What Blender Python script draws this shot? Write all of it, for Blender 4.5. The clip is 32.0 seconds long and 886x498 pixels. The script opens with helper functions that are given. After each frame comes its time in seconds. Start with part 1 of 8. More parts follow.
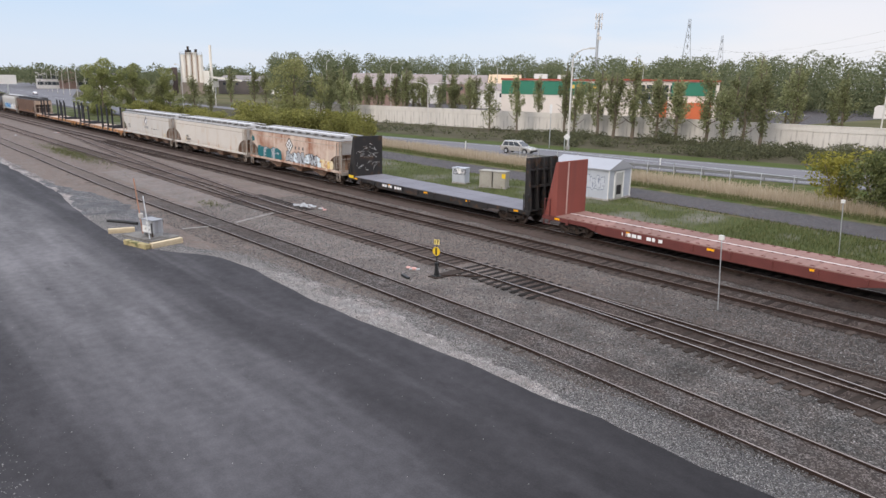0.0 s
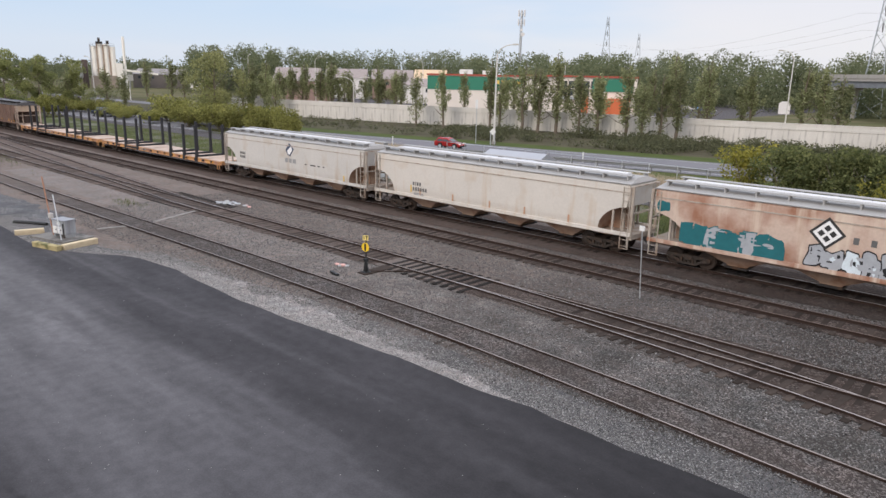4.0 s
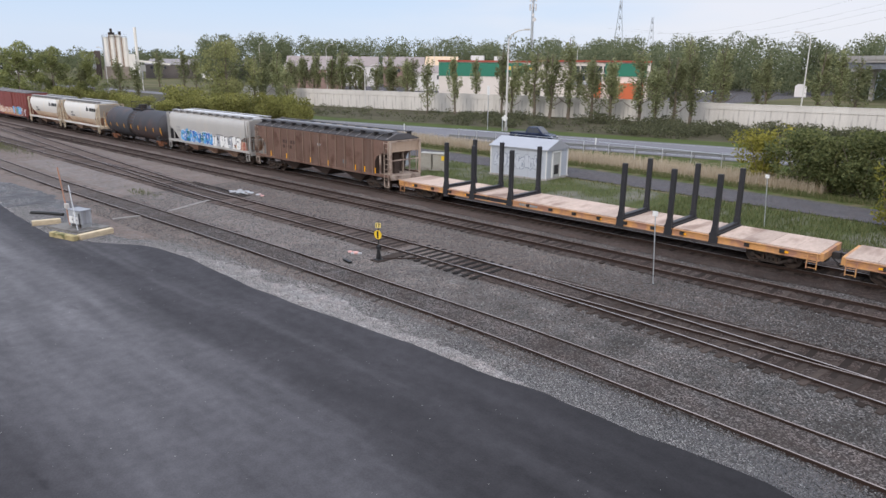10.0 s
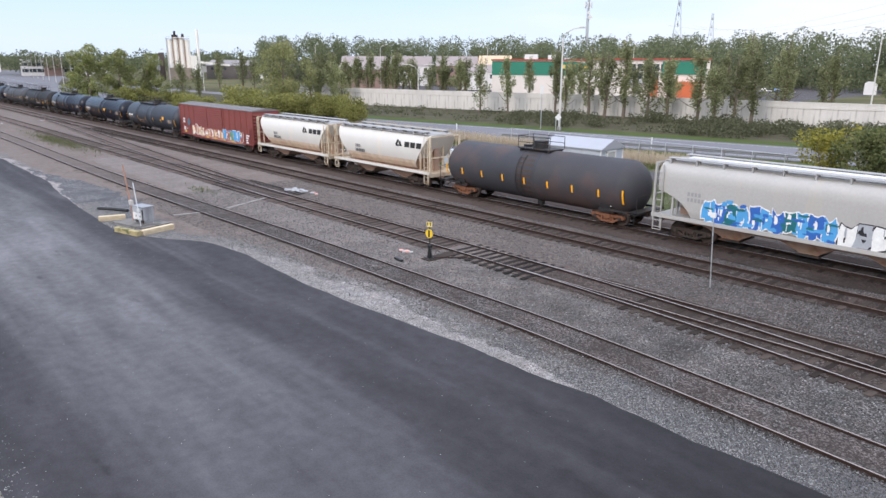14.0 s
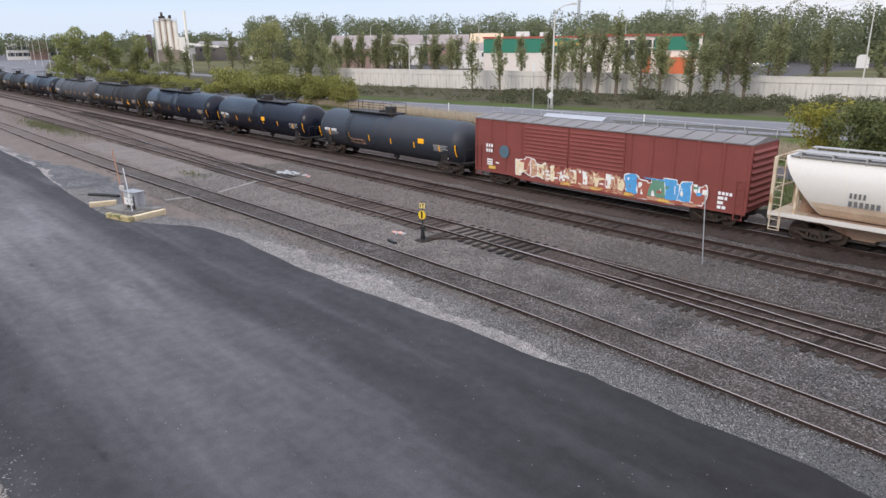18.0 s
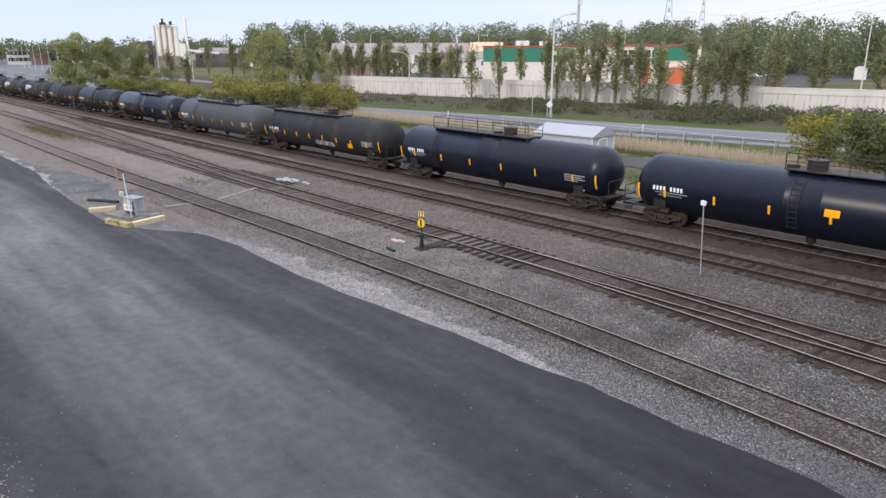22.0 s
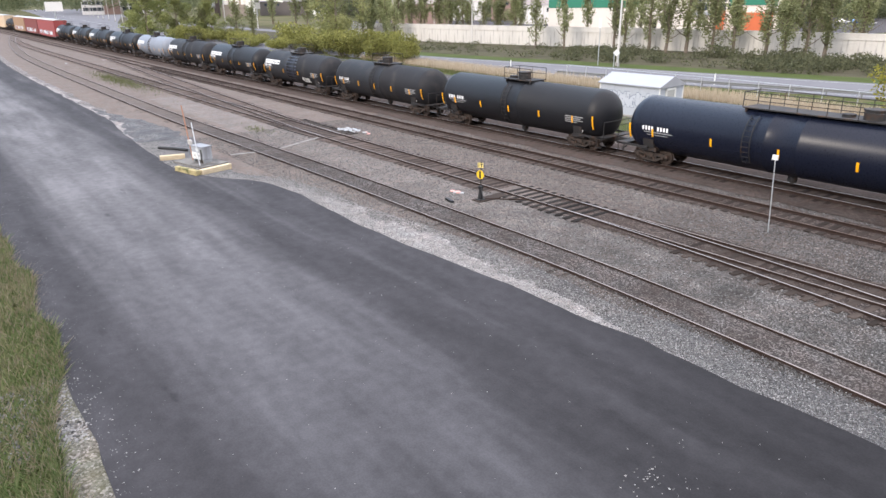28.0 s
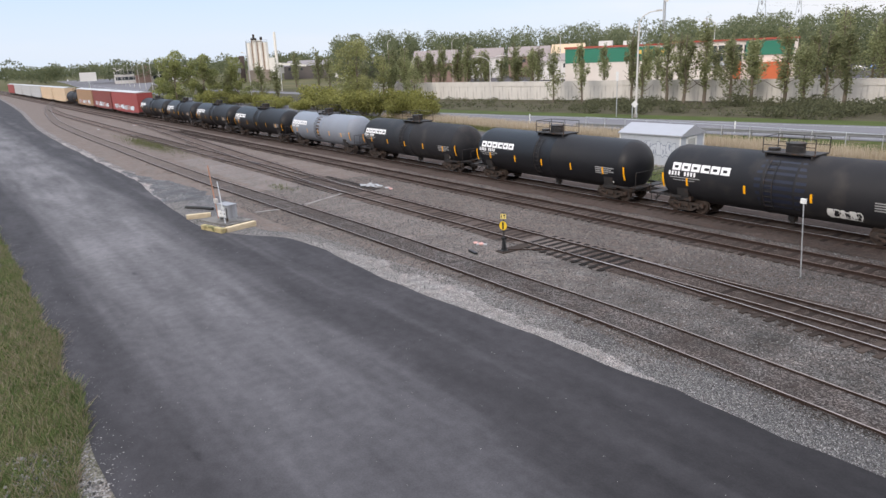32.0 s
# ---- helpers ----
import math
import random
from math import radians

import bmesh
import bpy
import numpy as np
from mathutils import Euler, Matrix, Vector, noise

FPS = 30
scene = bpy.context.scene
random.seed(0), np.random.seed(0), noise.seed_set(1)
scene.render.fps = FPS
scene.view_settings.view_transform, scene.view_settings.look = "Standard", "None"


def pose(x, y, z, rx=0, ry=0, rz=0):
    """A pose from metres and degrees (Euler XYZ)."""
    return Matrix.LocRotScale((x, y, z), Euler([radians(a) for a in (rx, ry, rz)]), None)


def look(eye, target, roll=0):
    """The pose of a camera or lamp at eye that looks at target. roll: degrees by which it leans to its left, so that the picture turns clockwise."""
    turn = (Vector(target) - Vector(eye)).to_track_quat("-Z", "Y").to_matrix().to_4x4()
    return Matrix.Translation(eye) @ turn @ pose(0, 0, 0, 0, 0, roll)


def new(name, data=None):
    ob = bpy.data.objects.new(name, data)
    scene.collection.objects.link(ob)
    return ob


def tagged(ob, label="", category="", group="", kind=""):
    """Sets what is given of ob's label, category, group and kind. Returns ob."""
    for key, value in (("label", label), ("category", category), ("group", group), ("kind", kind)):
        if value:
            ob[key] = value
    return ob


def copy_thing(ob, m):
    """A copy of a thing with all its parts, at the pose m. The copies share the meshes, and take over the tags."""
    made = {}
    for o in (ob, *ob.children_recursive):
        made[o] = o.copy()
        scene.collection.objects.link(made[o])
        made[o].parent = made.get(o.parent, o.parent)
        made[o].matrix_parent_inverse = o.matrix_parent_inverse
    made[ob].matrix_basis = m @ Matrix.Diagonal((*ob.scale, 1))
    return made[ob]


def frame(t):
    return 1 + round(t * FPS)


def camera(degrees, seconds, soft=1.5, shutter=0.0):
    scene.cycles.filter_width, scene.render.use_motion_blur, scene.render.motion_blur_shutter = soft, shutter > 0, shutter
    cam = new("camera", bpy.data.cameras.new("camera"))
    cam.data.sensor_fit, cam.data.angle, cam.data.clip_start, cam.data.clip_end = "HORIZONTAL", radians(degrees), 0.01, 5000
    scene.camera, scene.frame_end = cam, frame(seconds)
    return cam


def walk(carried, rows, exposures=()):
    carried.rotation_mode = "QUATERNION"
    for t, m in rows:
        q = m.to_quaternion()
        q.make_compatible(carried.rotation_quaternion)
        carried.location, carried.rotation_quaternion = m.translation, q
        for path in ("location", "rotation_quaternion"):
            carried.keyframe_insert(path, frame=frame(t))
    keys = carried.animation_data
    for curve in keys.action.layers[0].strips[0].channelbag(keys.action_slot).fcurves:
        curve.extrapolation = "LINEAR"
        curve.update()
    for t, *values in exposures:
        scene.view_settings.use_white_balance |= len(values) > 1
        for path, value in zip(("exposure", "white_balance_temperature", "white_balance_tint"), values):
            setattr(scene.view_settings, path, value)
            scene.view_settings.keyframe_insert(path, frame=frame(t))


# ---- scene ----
cam = camera(66.27, 32.0, soft=1.5)
PATH = [
    (0.0, look((-0.107, 0.051, 9.486), (-14.551, 13.025, 4.684), 0.978)),
    (0.5, look((-0.043, 0.025, 9.496), (-14.207, 13.314, 4.723), 0.785)),
    (1.0, look((-0.086, 0.043, 9.483), (-14.147, 13.400, 4.595), 0.632)),
    (1.5, look((-0.013, 0.023, 9.504), (-13.819, 13.670, 4.693), 0.505)),
    (2.0, look((-0.002, 0.015, 9.502), (-13.254, 14.249, 4.835), 0.694)),
    (2.5, look((0.016, 0.009, 9.502), (-13.044, 14.390, 4.744), 0.962)),
    (3.0, look((-0.035, 0.024, 9.492), (-13.033, 14.449, 4.698), 1.093)),
    (3.5, look((-0.132, 0.058, 9.476), (-13.094, 14.495, 4.625), 1.248)),
    (5.5, look((-0.049, 0.013, 9.457), (-12.993, 14.423, 4.478), 1.376)),
    (6.0, look((-0.090, 0.027, 9.449), (-13.051, 14.403, 4.414), 1.329)),
    (6.5, look((-0.059, 0.019, 9.451), (-13.187, 14.257, 4.456), 1.043)),
    (7.0, look((-0.045, 0.018, 9.454), (-13.137, 14.315, 4.534), 0.966)),
    (7.5, look((-0.015, 0.007, 9.467), (-13.081, 14.303, 4.479), 1.153)),
    (8.0, look((-0.055, 0.021, 9.456), (-13.096, 14.381, 4.586), 0.964)),
    (8.5, look((-0.057, 0.025, 9.458), (-13.175, 14.251, 4.403), 0.736)),
    (9.0, look((-0.000, -0.000, 9.467), (-13.084, 14.232, 4.341), 0.808)),
    (9.5, look((-0.070, 0.024, 9.451), (-13.214, 14.180, 4.271), 0.697)),
    (10.0, look((-0.076, 0.032, 9.446), (-13.235, 14.147, 4.192), 0.628)),
    (10.5, look((-0.113, 0.048, 9.437), (-13.338, 13.962, 3.823), 1.018)),
    (11.0, look((-0.114, 0.034, 9.444), (-13.523, 13.752, 3.783), 0.634)),
    (11.5, look((-0.055, 0.029, 9.446), (-13.599, 13.463, 3.437), 0.676)),
    (12.0, look((0.032, -0.001, 9.468), (-13.571, 13.414, 3.552), 0.520)),
    (12.5, look((0.001, 0.006, 9.460), (-13.544, 13.437, 3.447), 0.372)),
    (13.0, look((-0.013, 0.014, 9.453), (-13.462, 13.459, 3.260), 0.741)),
    (13.5, look((-0.080, 0.037, 9.443), (-13.740, 13.335, 3.396), 0.902)),
    (14.0, look((-0.110, 0.048, 9.439), (-14.316, 13.097, 4.156), 0.220)),
    (14.5, look((-0.047, 0.031, 9.444), (-14.198, 13.045, 3.930), 0.054)),
    (16.5, look((-0.063, 0.056, 9.581), (-13.898, 13.347, 3.929), -0.031)),
    (17.0, look((-0.009, 0.041, 9.558), (-13.929, 13.257, 3.940), -0.539)),
    (17.5, look((-0.033, 0.068, 9.528), (-13.949, 13.271, 3.868), -0.588)),
    (18.0, look((-0.069, 0.085, 9.502), (-14.041, 13.144, 3.651), -0.527)),
    (18.5, look((-0.073, 0.059, 9.528), (-14.060, 13.109, 3.692), -0.502)),
    (19.0, look((-0.072, 0.041, 9.517), (-14.101, 13.070, 3.736), -0.566)),
    (19.5, look((-0.068, 0.026, 9.528), (-14.133, 13.025, 3.766), -0.727)),
    (20.0, look((-0.074, 0.030, 9.553), (-14.300, 12.978, 4.078), -1.121)),
    (20.5, look((-0.025, 0.009, 9.541), (-14.238, 13.004, 4.143), -1.170)),
    (21.0, look((-0.011, -0.019, 9.586), (-14.179, 12.936, 3.979), -0.680)),
    (21.5, look((0.021, -0.029, 9.555), (-14.099, 12.904, 3.778), -0.309)),
    (22.0, look((-0.057, 0.033, 9.551), (-14.040, 13.175, 3.914), -0.065)),
    (22.5, look((-0.036, -0.064, 9.519), (-14.214, 12.979, 4.146), -0.149)),
    (23.0, look((-0.064, 0.010, 9.512), (-14.299, 12.855, 3.823), -0.744)),
    (23.5, look((-0.004, 0.055, 9.529), (-13.994, 13.008, 3.487), -0.466)),
    (24.0, look((-0.055, 0.017, 9.569), (-14.127, 12.925, 3.623), -0.663)),
    (24.5, look((-0.117, -0.070, 9.535), (-14.442, 12.603, 3.688), -0.902)),
    (26.5, look((0.013, 0.078, 9.706), (-14.202, 12.110, 2.415), -0.178)),
    (27.0, look((0.045, 0.031, 9.526), (-14.525, 12.061, 2.966), -1.731)),
    (27.5, look((0.073, 0.007, 9.424), (-14.812, 11.533, 2.672), -0.751)),
    (28.0, look((0.041, 0.019, 9.573), (-14.741, 11.542, 2.594), -0.609)),
    (28.5, look((0.063, 0.083, 9.718), (-14.905, 11.722, 3.354), -1.627)),
    (29.0, look((0.024, 0.020, 9.536), (-14.936, 11.911, 3.637), -1.983)),
    (29.5, look((0.042, -0.024, 9.521), (-15.238, 11.493, 3.701), -2.371)),
    (30.0, look((0.065, 0.038, 9.531), (-14.962, 11.692, 3.335), -2.172)),
    (30.5, look((0.022, 0.005, 9.576), (-15.062, 11.856, 3.916), -2.903)),
    (31.0, look((-0.042, 0.038, 9.540), (-15.224, 11.778, 3.909), -3.088)),
    (31.5, look((-0.077, 0.013, 9.536), (-15.375, 11.810, 4.357), -3.154)),
    (32.0, look((-0.123, 0.075, 9.407), (-15.684, 11.400, 3.965), -2.350)),
]
walk(cam, PATH, exposures=((0, 0.16, 6820, 12.0), (3, 0.1, 6820, 12.0), (10, 0.11, 6500, 12.0), (12, 0.43, 6320, 12.0), (14, 0.4, 6320, 12.0), (17, 0.2, 6580, 12.0), (20, 0.29, 6580, 12.0), (24, 0.39, 6580, 12.0), (26.5, 0.84, 6850, 12.0), (27, 0.9, 6850, 12.0), (28, 0.8, 6720, 12.0), (29, 0.75, 6680, 12.0), (30, 0.42, 6700, 12.0), (32, 0.28, 6800, 12.0)))

# ---- world and light: bright, thin overcast towards evening, bluer to the west ----
world = bpy.data.worlds.new("sky")
scene.world = world
world.use_nodes = True
wn, wl = world.node_tree.nodes, world.node_tree.links
wn.clear()


def sky_mix(fac, a, b, mode="MIX"):
    x = wn.new("ShaderNodeMix")
    x.data_type, x.blend_type = "RGBA", mode
    for sock, v in (("Factor", fac), ("A", a), ("B", b)):
        if isinstance(v, (int, float)):
            x.inputs[sock].default_value = v
        elif isinstance(v, tuple):
            x.inputs[sock].default_value = (*v, 1)
        else:
            wl.new(v, x.inputs[sock])
    return x.outputs["Result"]


def sky_range(src, lo, hi, a, b):
    r = wn.new("ShaderNodeMapRange")
    r.interpolation_type = "SMOOTHSTEP"
    for k, v in (("From Min", lo), ("From Max", hi), ("To Min", a), ("To Max", b)):
        r.inputs[k].default_value = v
    wl.new(src, r.inputs["Value"])
    return r.outputs["Result"]


w_out = wn.new("ShaderNodeOutputWorld")
w_bg = wn.new("ShaderNodeBackground")
w_sky = wn.new("ShaderNodeTexSky")
w_sky.sky_type, w_sky.sun_disc = "NISHITA", False
w_sky.sun_elevation, w_sky.sun_rotation = radians(30), radians(168)
w_sky.air_density, w_sky.dust_density, w_sky.ozone_density = 1.0, 1.6, 1.2
w_co = wn.new("ShaderNodeTexCoord")
w_map = wn.new("ShaderNodeMapping")
w_map.inputs["Scale"].default_value = (1.0, 1.0, 5.5)
w_noise = wn.new("ShaderNodeTexNoise")
w_noise.inputs["Scale"].default_value, w_noise.inputs["Detail"].default_value = 2.1, 6.0
wl.new(w_co.outputs["Generated"], w_map.inputs["Vector"])
wl.new(w_map.outputs["Vector"], w_noise.inputs["Vector"])
w_sep = wn.new("ShaderNodeSeparateXYZ")
wl.new(w_co.outputs["Generated"], w_sep.inputs["Vector"])
w_add = wn.new("ShaderNodeMath")
w_add.operation = "MULTIPLY_ADD"
w_add.inputs[1].default_value = 1.5
wl.new(w_noise.outputs["Fac"], w_add.inputs[0])
wl.new(w_sep.outputs["X"], w_add.inputs[2])
# thin cloud: pale blue gaps, whiter to the east, brighter overhead as under any overcast
w_cloud = sky_mix(sky_range(w_add.outputs["Value"], -0.2, 0.62, 0.0, 1.0), (5.0, 6.7, 9.0), (7.35, 7.6, 8.5))
w_cloud = sky_mix(sky_range(w_sep.outputs["Z"], 0.0, 0.13, 0.45, 0.0), w_cloud, (8.2, 8.35, 8.75))
w_high = sky_range(w_sep.outputs["Z"], 0.16, 0.9, 1.0, 2.15)
w_cloud = sky_mix(1.0, w_cloud, w_high, "MULTIPLY")
wl.new(sky_mix(0.88, w_sky.outputs["Color"], w_cloud), w_bg.inputs["Color"])
w_bg.inputs["Strength"].default_value = 0.105
wl.new(w_bg.outputs["Background"], w_out.inputs["Surface"])

sun = new("sun", bpy.data.lights.new("sun", "SUN"))
sun.data.energy, sun.data.angle, sun.data.color = 1.2, radians(16), (1.0, 0.92, 0.82)
sun.matrix_basis = look((13, -61, 38), (0, 0, 0))

# ---- materials ----
MATS = {}


def surface(name, col, rough=0.7, metal=0.0, var=0.25, scale=1.2, fine=18.0, bump=0.15, spots=None, spot_amount=0.5, spot_scale=0.8,
            streak=None, streak_amount=0.5, stretch=(1, 1, 1), rand=0.0, spec=0.4, bump_scale=None, depth=0.02):
    """A node material with grain at two scales, and stains or streaks of a second colour."""
    if name in MATS:
        return MATS[name]
    m = bpy.data.materials.new(name)
    m.use_nodes = True
    n, l = m.node_tree.nodes, m.node_tree.links
    b = n["Principled BSDF"]
    b.inputs["Roughness"].default_value, b.inputs["Metallic"].default_value = rough, metal
    b.inputs["Specular IOR Level"].default_value = spec
    co = n.new("ShaderNodeTexCoord")
    mp = n.new("ShaderNodeMapping")
    mp.inputs["Scale"].default_value = stretch
    l.new(co.outputs["Object"], mp.inputs["Vector"])

    def noise_at(sc, detail=4.0, vec=mp):
        t = n.new("ShaderNodeTexNoise")
        t.inputs["Scale"].default_value, t.inputs["Detail"].default_value = sc, detail
        l.new(vec.outputs["Vector"], t.inputs["Vector"])
        return t

    def mix(fac, a, c, mode="MIX"):
        x = n.new("ShaderNodeMix")
        x.data_type, x.blend_type = "RGBA", mode
        for sock, v in (("Factor", fac), ("A", a), ("B", c)):
            if isinstance(v, (int, float)):
                x.inputs[sock].default_value = v
            elif isinstance(v, tuple):
                x.inputs[sock].default_value = (*v[:3], 1)
            else:
                l.new(v, x.inputs[sock])
        return x.outputs["Result"]

    def ramp(src, lo, hi):
        r = n.new("ShaderNodeMapRange")
        r.inputs["From Min"].default_value, r.inputs["From Max"].default_value = lo, hi
        l.new(src, r.inputs["Value"])
        return r.outputs["Result"]

    big, small = noise_at(scale), noise_at(fine, 5.0)
    dark = tuple(c * (1 - var) for c in col)
    light = tuple(min(c * (1 + var), 0.95) for c in col)
    colour = mix(ramp(big.outputs["Fac"], 0.3, 0.7), dark, light)
    colour = mix(0.55, colour, mix(ramp(small.outputs["Fac"], 0.25, 0.75), dark, light))
    if spots:
        s = noise_at(spot_scale, 6.0)
        colour = mix(ramp(s.outputs["Fac"], 0.62 - 0.25 * spot_amount, 0.78 - 0.2 * spot_amount), colour, spots)
    if streak:
        mp2 = n.new("ShaderNodeMapping")
        mp2.inputs["Scale"].default_value = (2.2, 2.2, 0.22)
        l.new(co.outputs["Object"], mp2.inputs["Vector"])
        s = noise_at(1.0, 6.0, mp2)
        colour = mix(ramp(s.outputs["Fac"], 0.66 - 0.3 * streak_amount, 0.9 - 0.3 * streak_amount), colour, streak)
    if rand:
        info = n.new("ShaderNodeObjectInfo")
        hsv = n.new("ShaderNodeHueSaturation")
        r = n.new("ShaderNodeMapRange")
        r.inputs["To Min"].default_value, r.inputs["To Max"].default_value = 1 - rand, 1 + rand
        l.new(info.outputs["Random"], r.inputs["Value"])
        l.new(r.outputs["Result"], hsv.inputs["Value"])
        l.new(colour, hsv.inputs["Color"])
        colour = hsv.outputs["Color"]
    l.new(colour, b.inputs["Base Color"])
    rr = n.new("ShaderNodeMapRange")
    rr.inputs["To Min"].default_value, rr.inputs["To Max"].default_value = max(rough - 0.12, 0.02), min(rough + 0.12, 1)
    l.new(small.outputs["Fac"], rr.inputs["Value"])
    l.new(rr.outputs["Result"], b.inputs["Roughness"])
    if bump:
        bp = n.new("ShaderNodeBump")
        bp.inputs["Strength"].default_value, bp.inputs["Distance"].default_value = bump, depth
        src = noise_at(bump_scale, 3.0) if bump_scale else small
        l.new(src.outputs["Fac"], bp.inputs["Height"])
        l.new(bp.outputs["Normal"], b.inputs["Normal"])
    MATS[name] = m
    return m


def gravel(name, cols, size=0.06, bump=0.9, patch=None, patch_scale=0.25, patch_amount=0.5, tone=None, tone_from=-12, tone_to=-50, tone_amount=0.6):
    """Loose stone: cells of differing grey, with relief, and dirt in patches."""
    m = bpy.data.materials.new(name)
    m.use_nodes = True
    n, l = m.node_tree.nodes, m.node_tree.links
    b = n["Principled BSDF"]
    b.inputs["Roughness"].default_value = 0.92
    b.inputs["Specular IOR Level"].default_value = 0.12
    co = n.new("ShaderNodeTexCoord")
    v = n.new("ShaderNodeTexVoronoi")
    v.inputs["Scale"].default_value = 1 / size
    v.inputs["Randomness"].default_value = 1.0
    l.new(co.outputs["Object"], v.inputs["Vector"])
    sep = n.new("ShaderNodeSeparateColor")
    l.new(v.outputs["Color"], sep.inputs["Color"])
    cr = n.new("ShaderNodeValToRGB")
    els = cr.color_ramp.elements
    for k, c in enumerate(cols):
        e = els[k] if k < 2 else els.new(0.99)
        e.position, e.color = (k / (len(cols) - 1)) ** 0.8, (*c, 1)
    l.new(sep.outputs["Red"], cr.inputs["Fac"])
    colour = cr.outputs["Color"]
    ns = n.new("ShaderNodeTexNoise")
    ns.inputs["Scale"].default_value, ns.inputs["Detail"].default_value = patch_scale, 7.0
    l.new(co.outputs["Object"], ns.inputs["Vector"])
    mr = n.new("ShaderNodeMapRange")
    mr.inputs["From Min"].default_value, mr.inputs["From Max"].default_value = 0.38, 0.66
    mr.inputs["To Max"].default_value = patch_amount
    l.new(ns.outputs["Fac"], mr.inputs["Value"])
    if patch:
        x = n.new("ShaderNodeMix")
        x.data_type = "RGBA"
        l.new(mr.outputs["Result"], x.inputs["Factor"])
        l.new(colour, x.inputs["A"])
        x.inputs["B"].default_value = (*patch, 1)
        colour = x.outputs["Result"]
    if tone:
        # stone shifts tone along x; paling with distance under grazing light painted in
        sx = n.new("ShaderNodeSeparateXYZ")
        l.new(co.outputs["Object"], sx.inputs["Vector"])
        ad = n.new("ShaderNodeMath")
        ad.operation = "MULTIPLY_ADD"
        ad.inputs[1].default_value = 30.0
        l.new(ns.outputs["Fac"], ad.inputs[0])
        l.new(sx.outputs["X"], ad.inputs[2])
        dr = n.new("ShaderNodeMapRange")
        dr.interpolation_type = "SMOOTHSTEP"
        for k, q in (("From Min", tone_from + 15), ("From Max", tone_to + 15), ("To Max", tone_amount)):
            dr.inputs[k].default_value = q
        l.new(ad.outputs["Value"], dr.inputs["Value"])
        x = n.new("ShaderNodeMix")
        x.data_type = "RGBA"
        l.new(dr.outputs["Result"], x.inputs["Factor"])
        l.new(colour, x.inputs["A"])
        x.inputs["B"].default_value = (*tone, 1)
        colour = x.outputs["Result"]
    # uneven ground: rusty and sooty blotches of a stride and of a hand
    for sc, a, c in ((0.55, (0.9, 0.89, 0.88), (1.1, 1.09, 1.085)), (3.2, (0.84, 0.835, 0.83), (1.16, 1.15, 1.15)), (1.3, (1.09, 0.985, 0.945), (1.0, 1.0, 1.0))):
        nz = n.new("ShaderNodeTexNoise")
        nz.inputs["Scale"].default_value, nz.inputs["Detail"].default_value = sc, 5.0
        l.new(co.outputs["Object"], nz.inputs["Vector"])
        rg = n.new("ShaderNodeMapRange")
        rg.inputs["From Min"].default_value, rg.inputs["From Max"].default_value = 0.32, 0.68
        l.new(nz.outputs["Fac"], rg.inputs["Value"])
        hue = n.new("ShaderNodeMix")
        hue.data_type = "RGBA"
        hue.inputs["A"].default_value, hue.inputs["B"].default_value = (*a, 1), (*c, 1)
        l.new(rg.outputs["Result"], hue.inputs["Factor"])
        mu = n.new("ShaderNodeMix")
        mu.data_type, mu.blend_type = "RGBA", "MULTIPLY"
        mu.inputs["Factor"].default_value = 1.0
        l.new(colour, mu.inputs["A"])
        l.new(hue.outputs["Result"], mu.inputs["B"])
        colour = mu.outputs["Result"]
    l.new(colour, b.inputs["Base Color"])
    bp = n.new("ShaderNodeBump")
    bp.inputs["Strength"].default_value, bp.inputs["Distance"].default_value = bump, size * 0.6
    l.new(v.outputs["Distance"], bp.inputs["Height"])
    bp.invert = True
    l.new(bp.outputs["Normal"], b.inputs["Normal"])
    MATS[name] = m
    return m


def leafy(name, a, c, rough=0.75):
    """Leaves: two greens, varied from leaf to leaf and from tree to tree."""
    m = bpy.data.materials.new(name)
    m.use_nodes = True
    n, l = m.node_tree.nodes, m.node_tree.links
    b = n["Principled BSDF"]
    b.inputs["Roughness"].default_value = rough
    b.inputs["Specular IOR Level"].default_value = 0.2
    g = n.new("ShaderNodeNewGeometry")
    x = n.new("ShaderNodeMix")
    x.data_type = "RGBA"
    x.inputs["A"].default_value, x.inputs["B"].default_value = (*a, 1), (*c, 1)
    l.new(g.outputs["Random Per Island"], x.inputs["Factor"])
    info = n.new("ShaderNodeObjectInfo")
    hsv = n.new("ShaderNodeHueSaturation")
    r = n.new("ShaderNodeMapRange")
    r.inputs["To Min"].default_value, r.inputs["To Max"].default_value = 0.75, 1.25
    l.new(info.outputs["Random"], r.inputs["Value"])
    l.new(r.outputs["Result"], hsv.inputs["Value"])
    l.new(x.outputs["Result"], hsv.inputs["Color"])
    l.new(hsv.outputs["Color"], b.inputs["Base Color"])
    tr = n.new("ShaderNodeBsdfTranslucent")
    l.new(hsv.outputs["Color"], tr.inputs["Color"])
    ms = n.new("ShaderNodeMixShader")
    ms.inputs["Fac"].default_value = 0.42
    l.new(b.outputs["BSDF"], ms.inputs[1])
    l.new(tr.outputs["BSDF"], ms.inputs[2])
    l.new(ms.outputs["Shader"], n["Material Output"].inputs["Surface"])
    MATS[name] = m
    return m


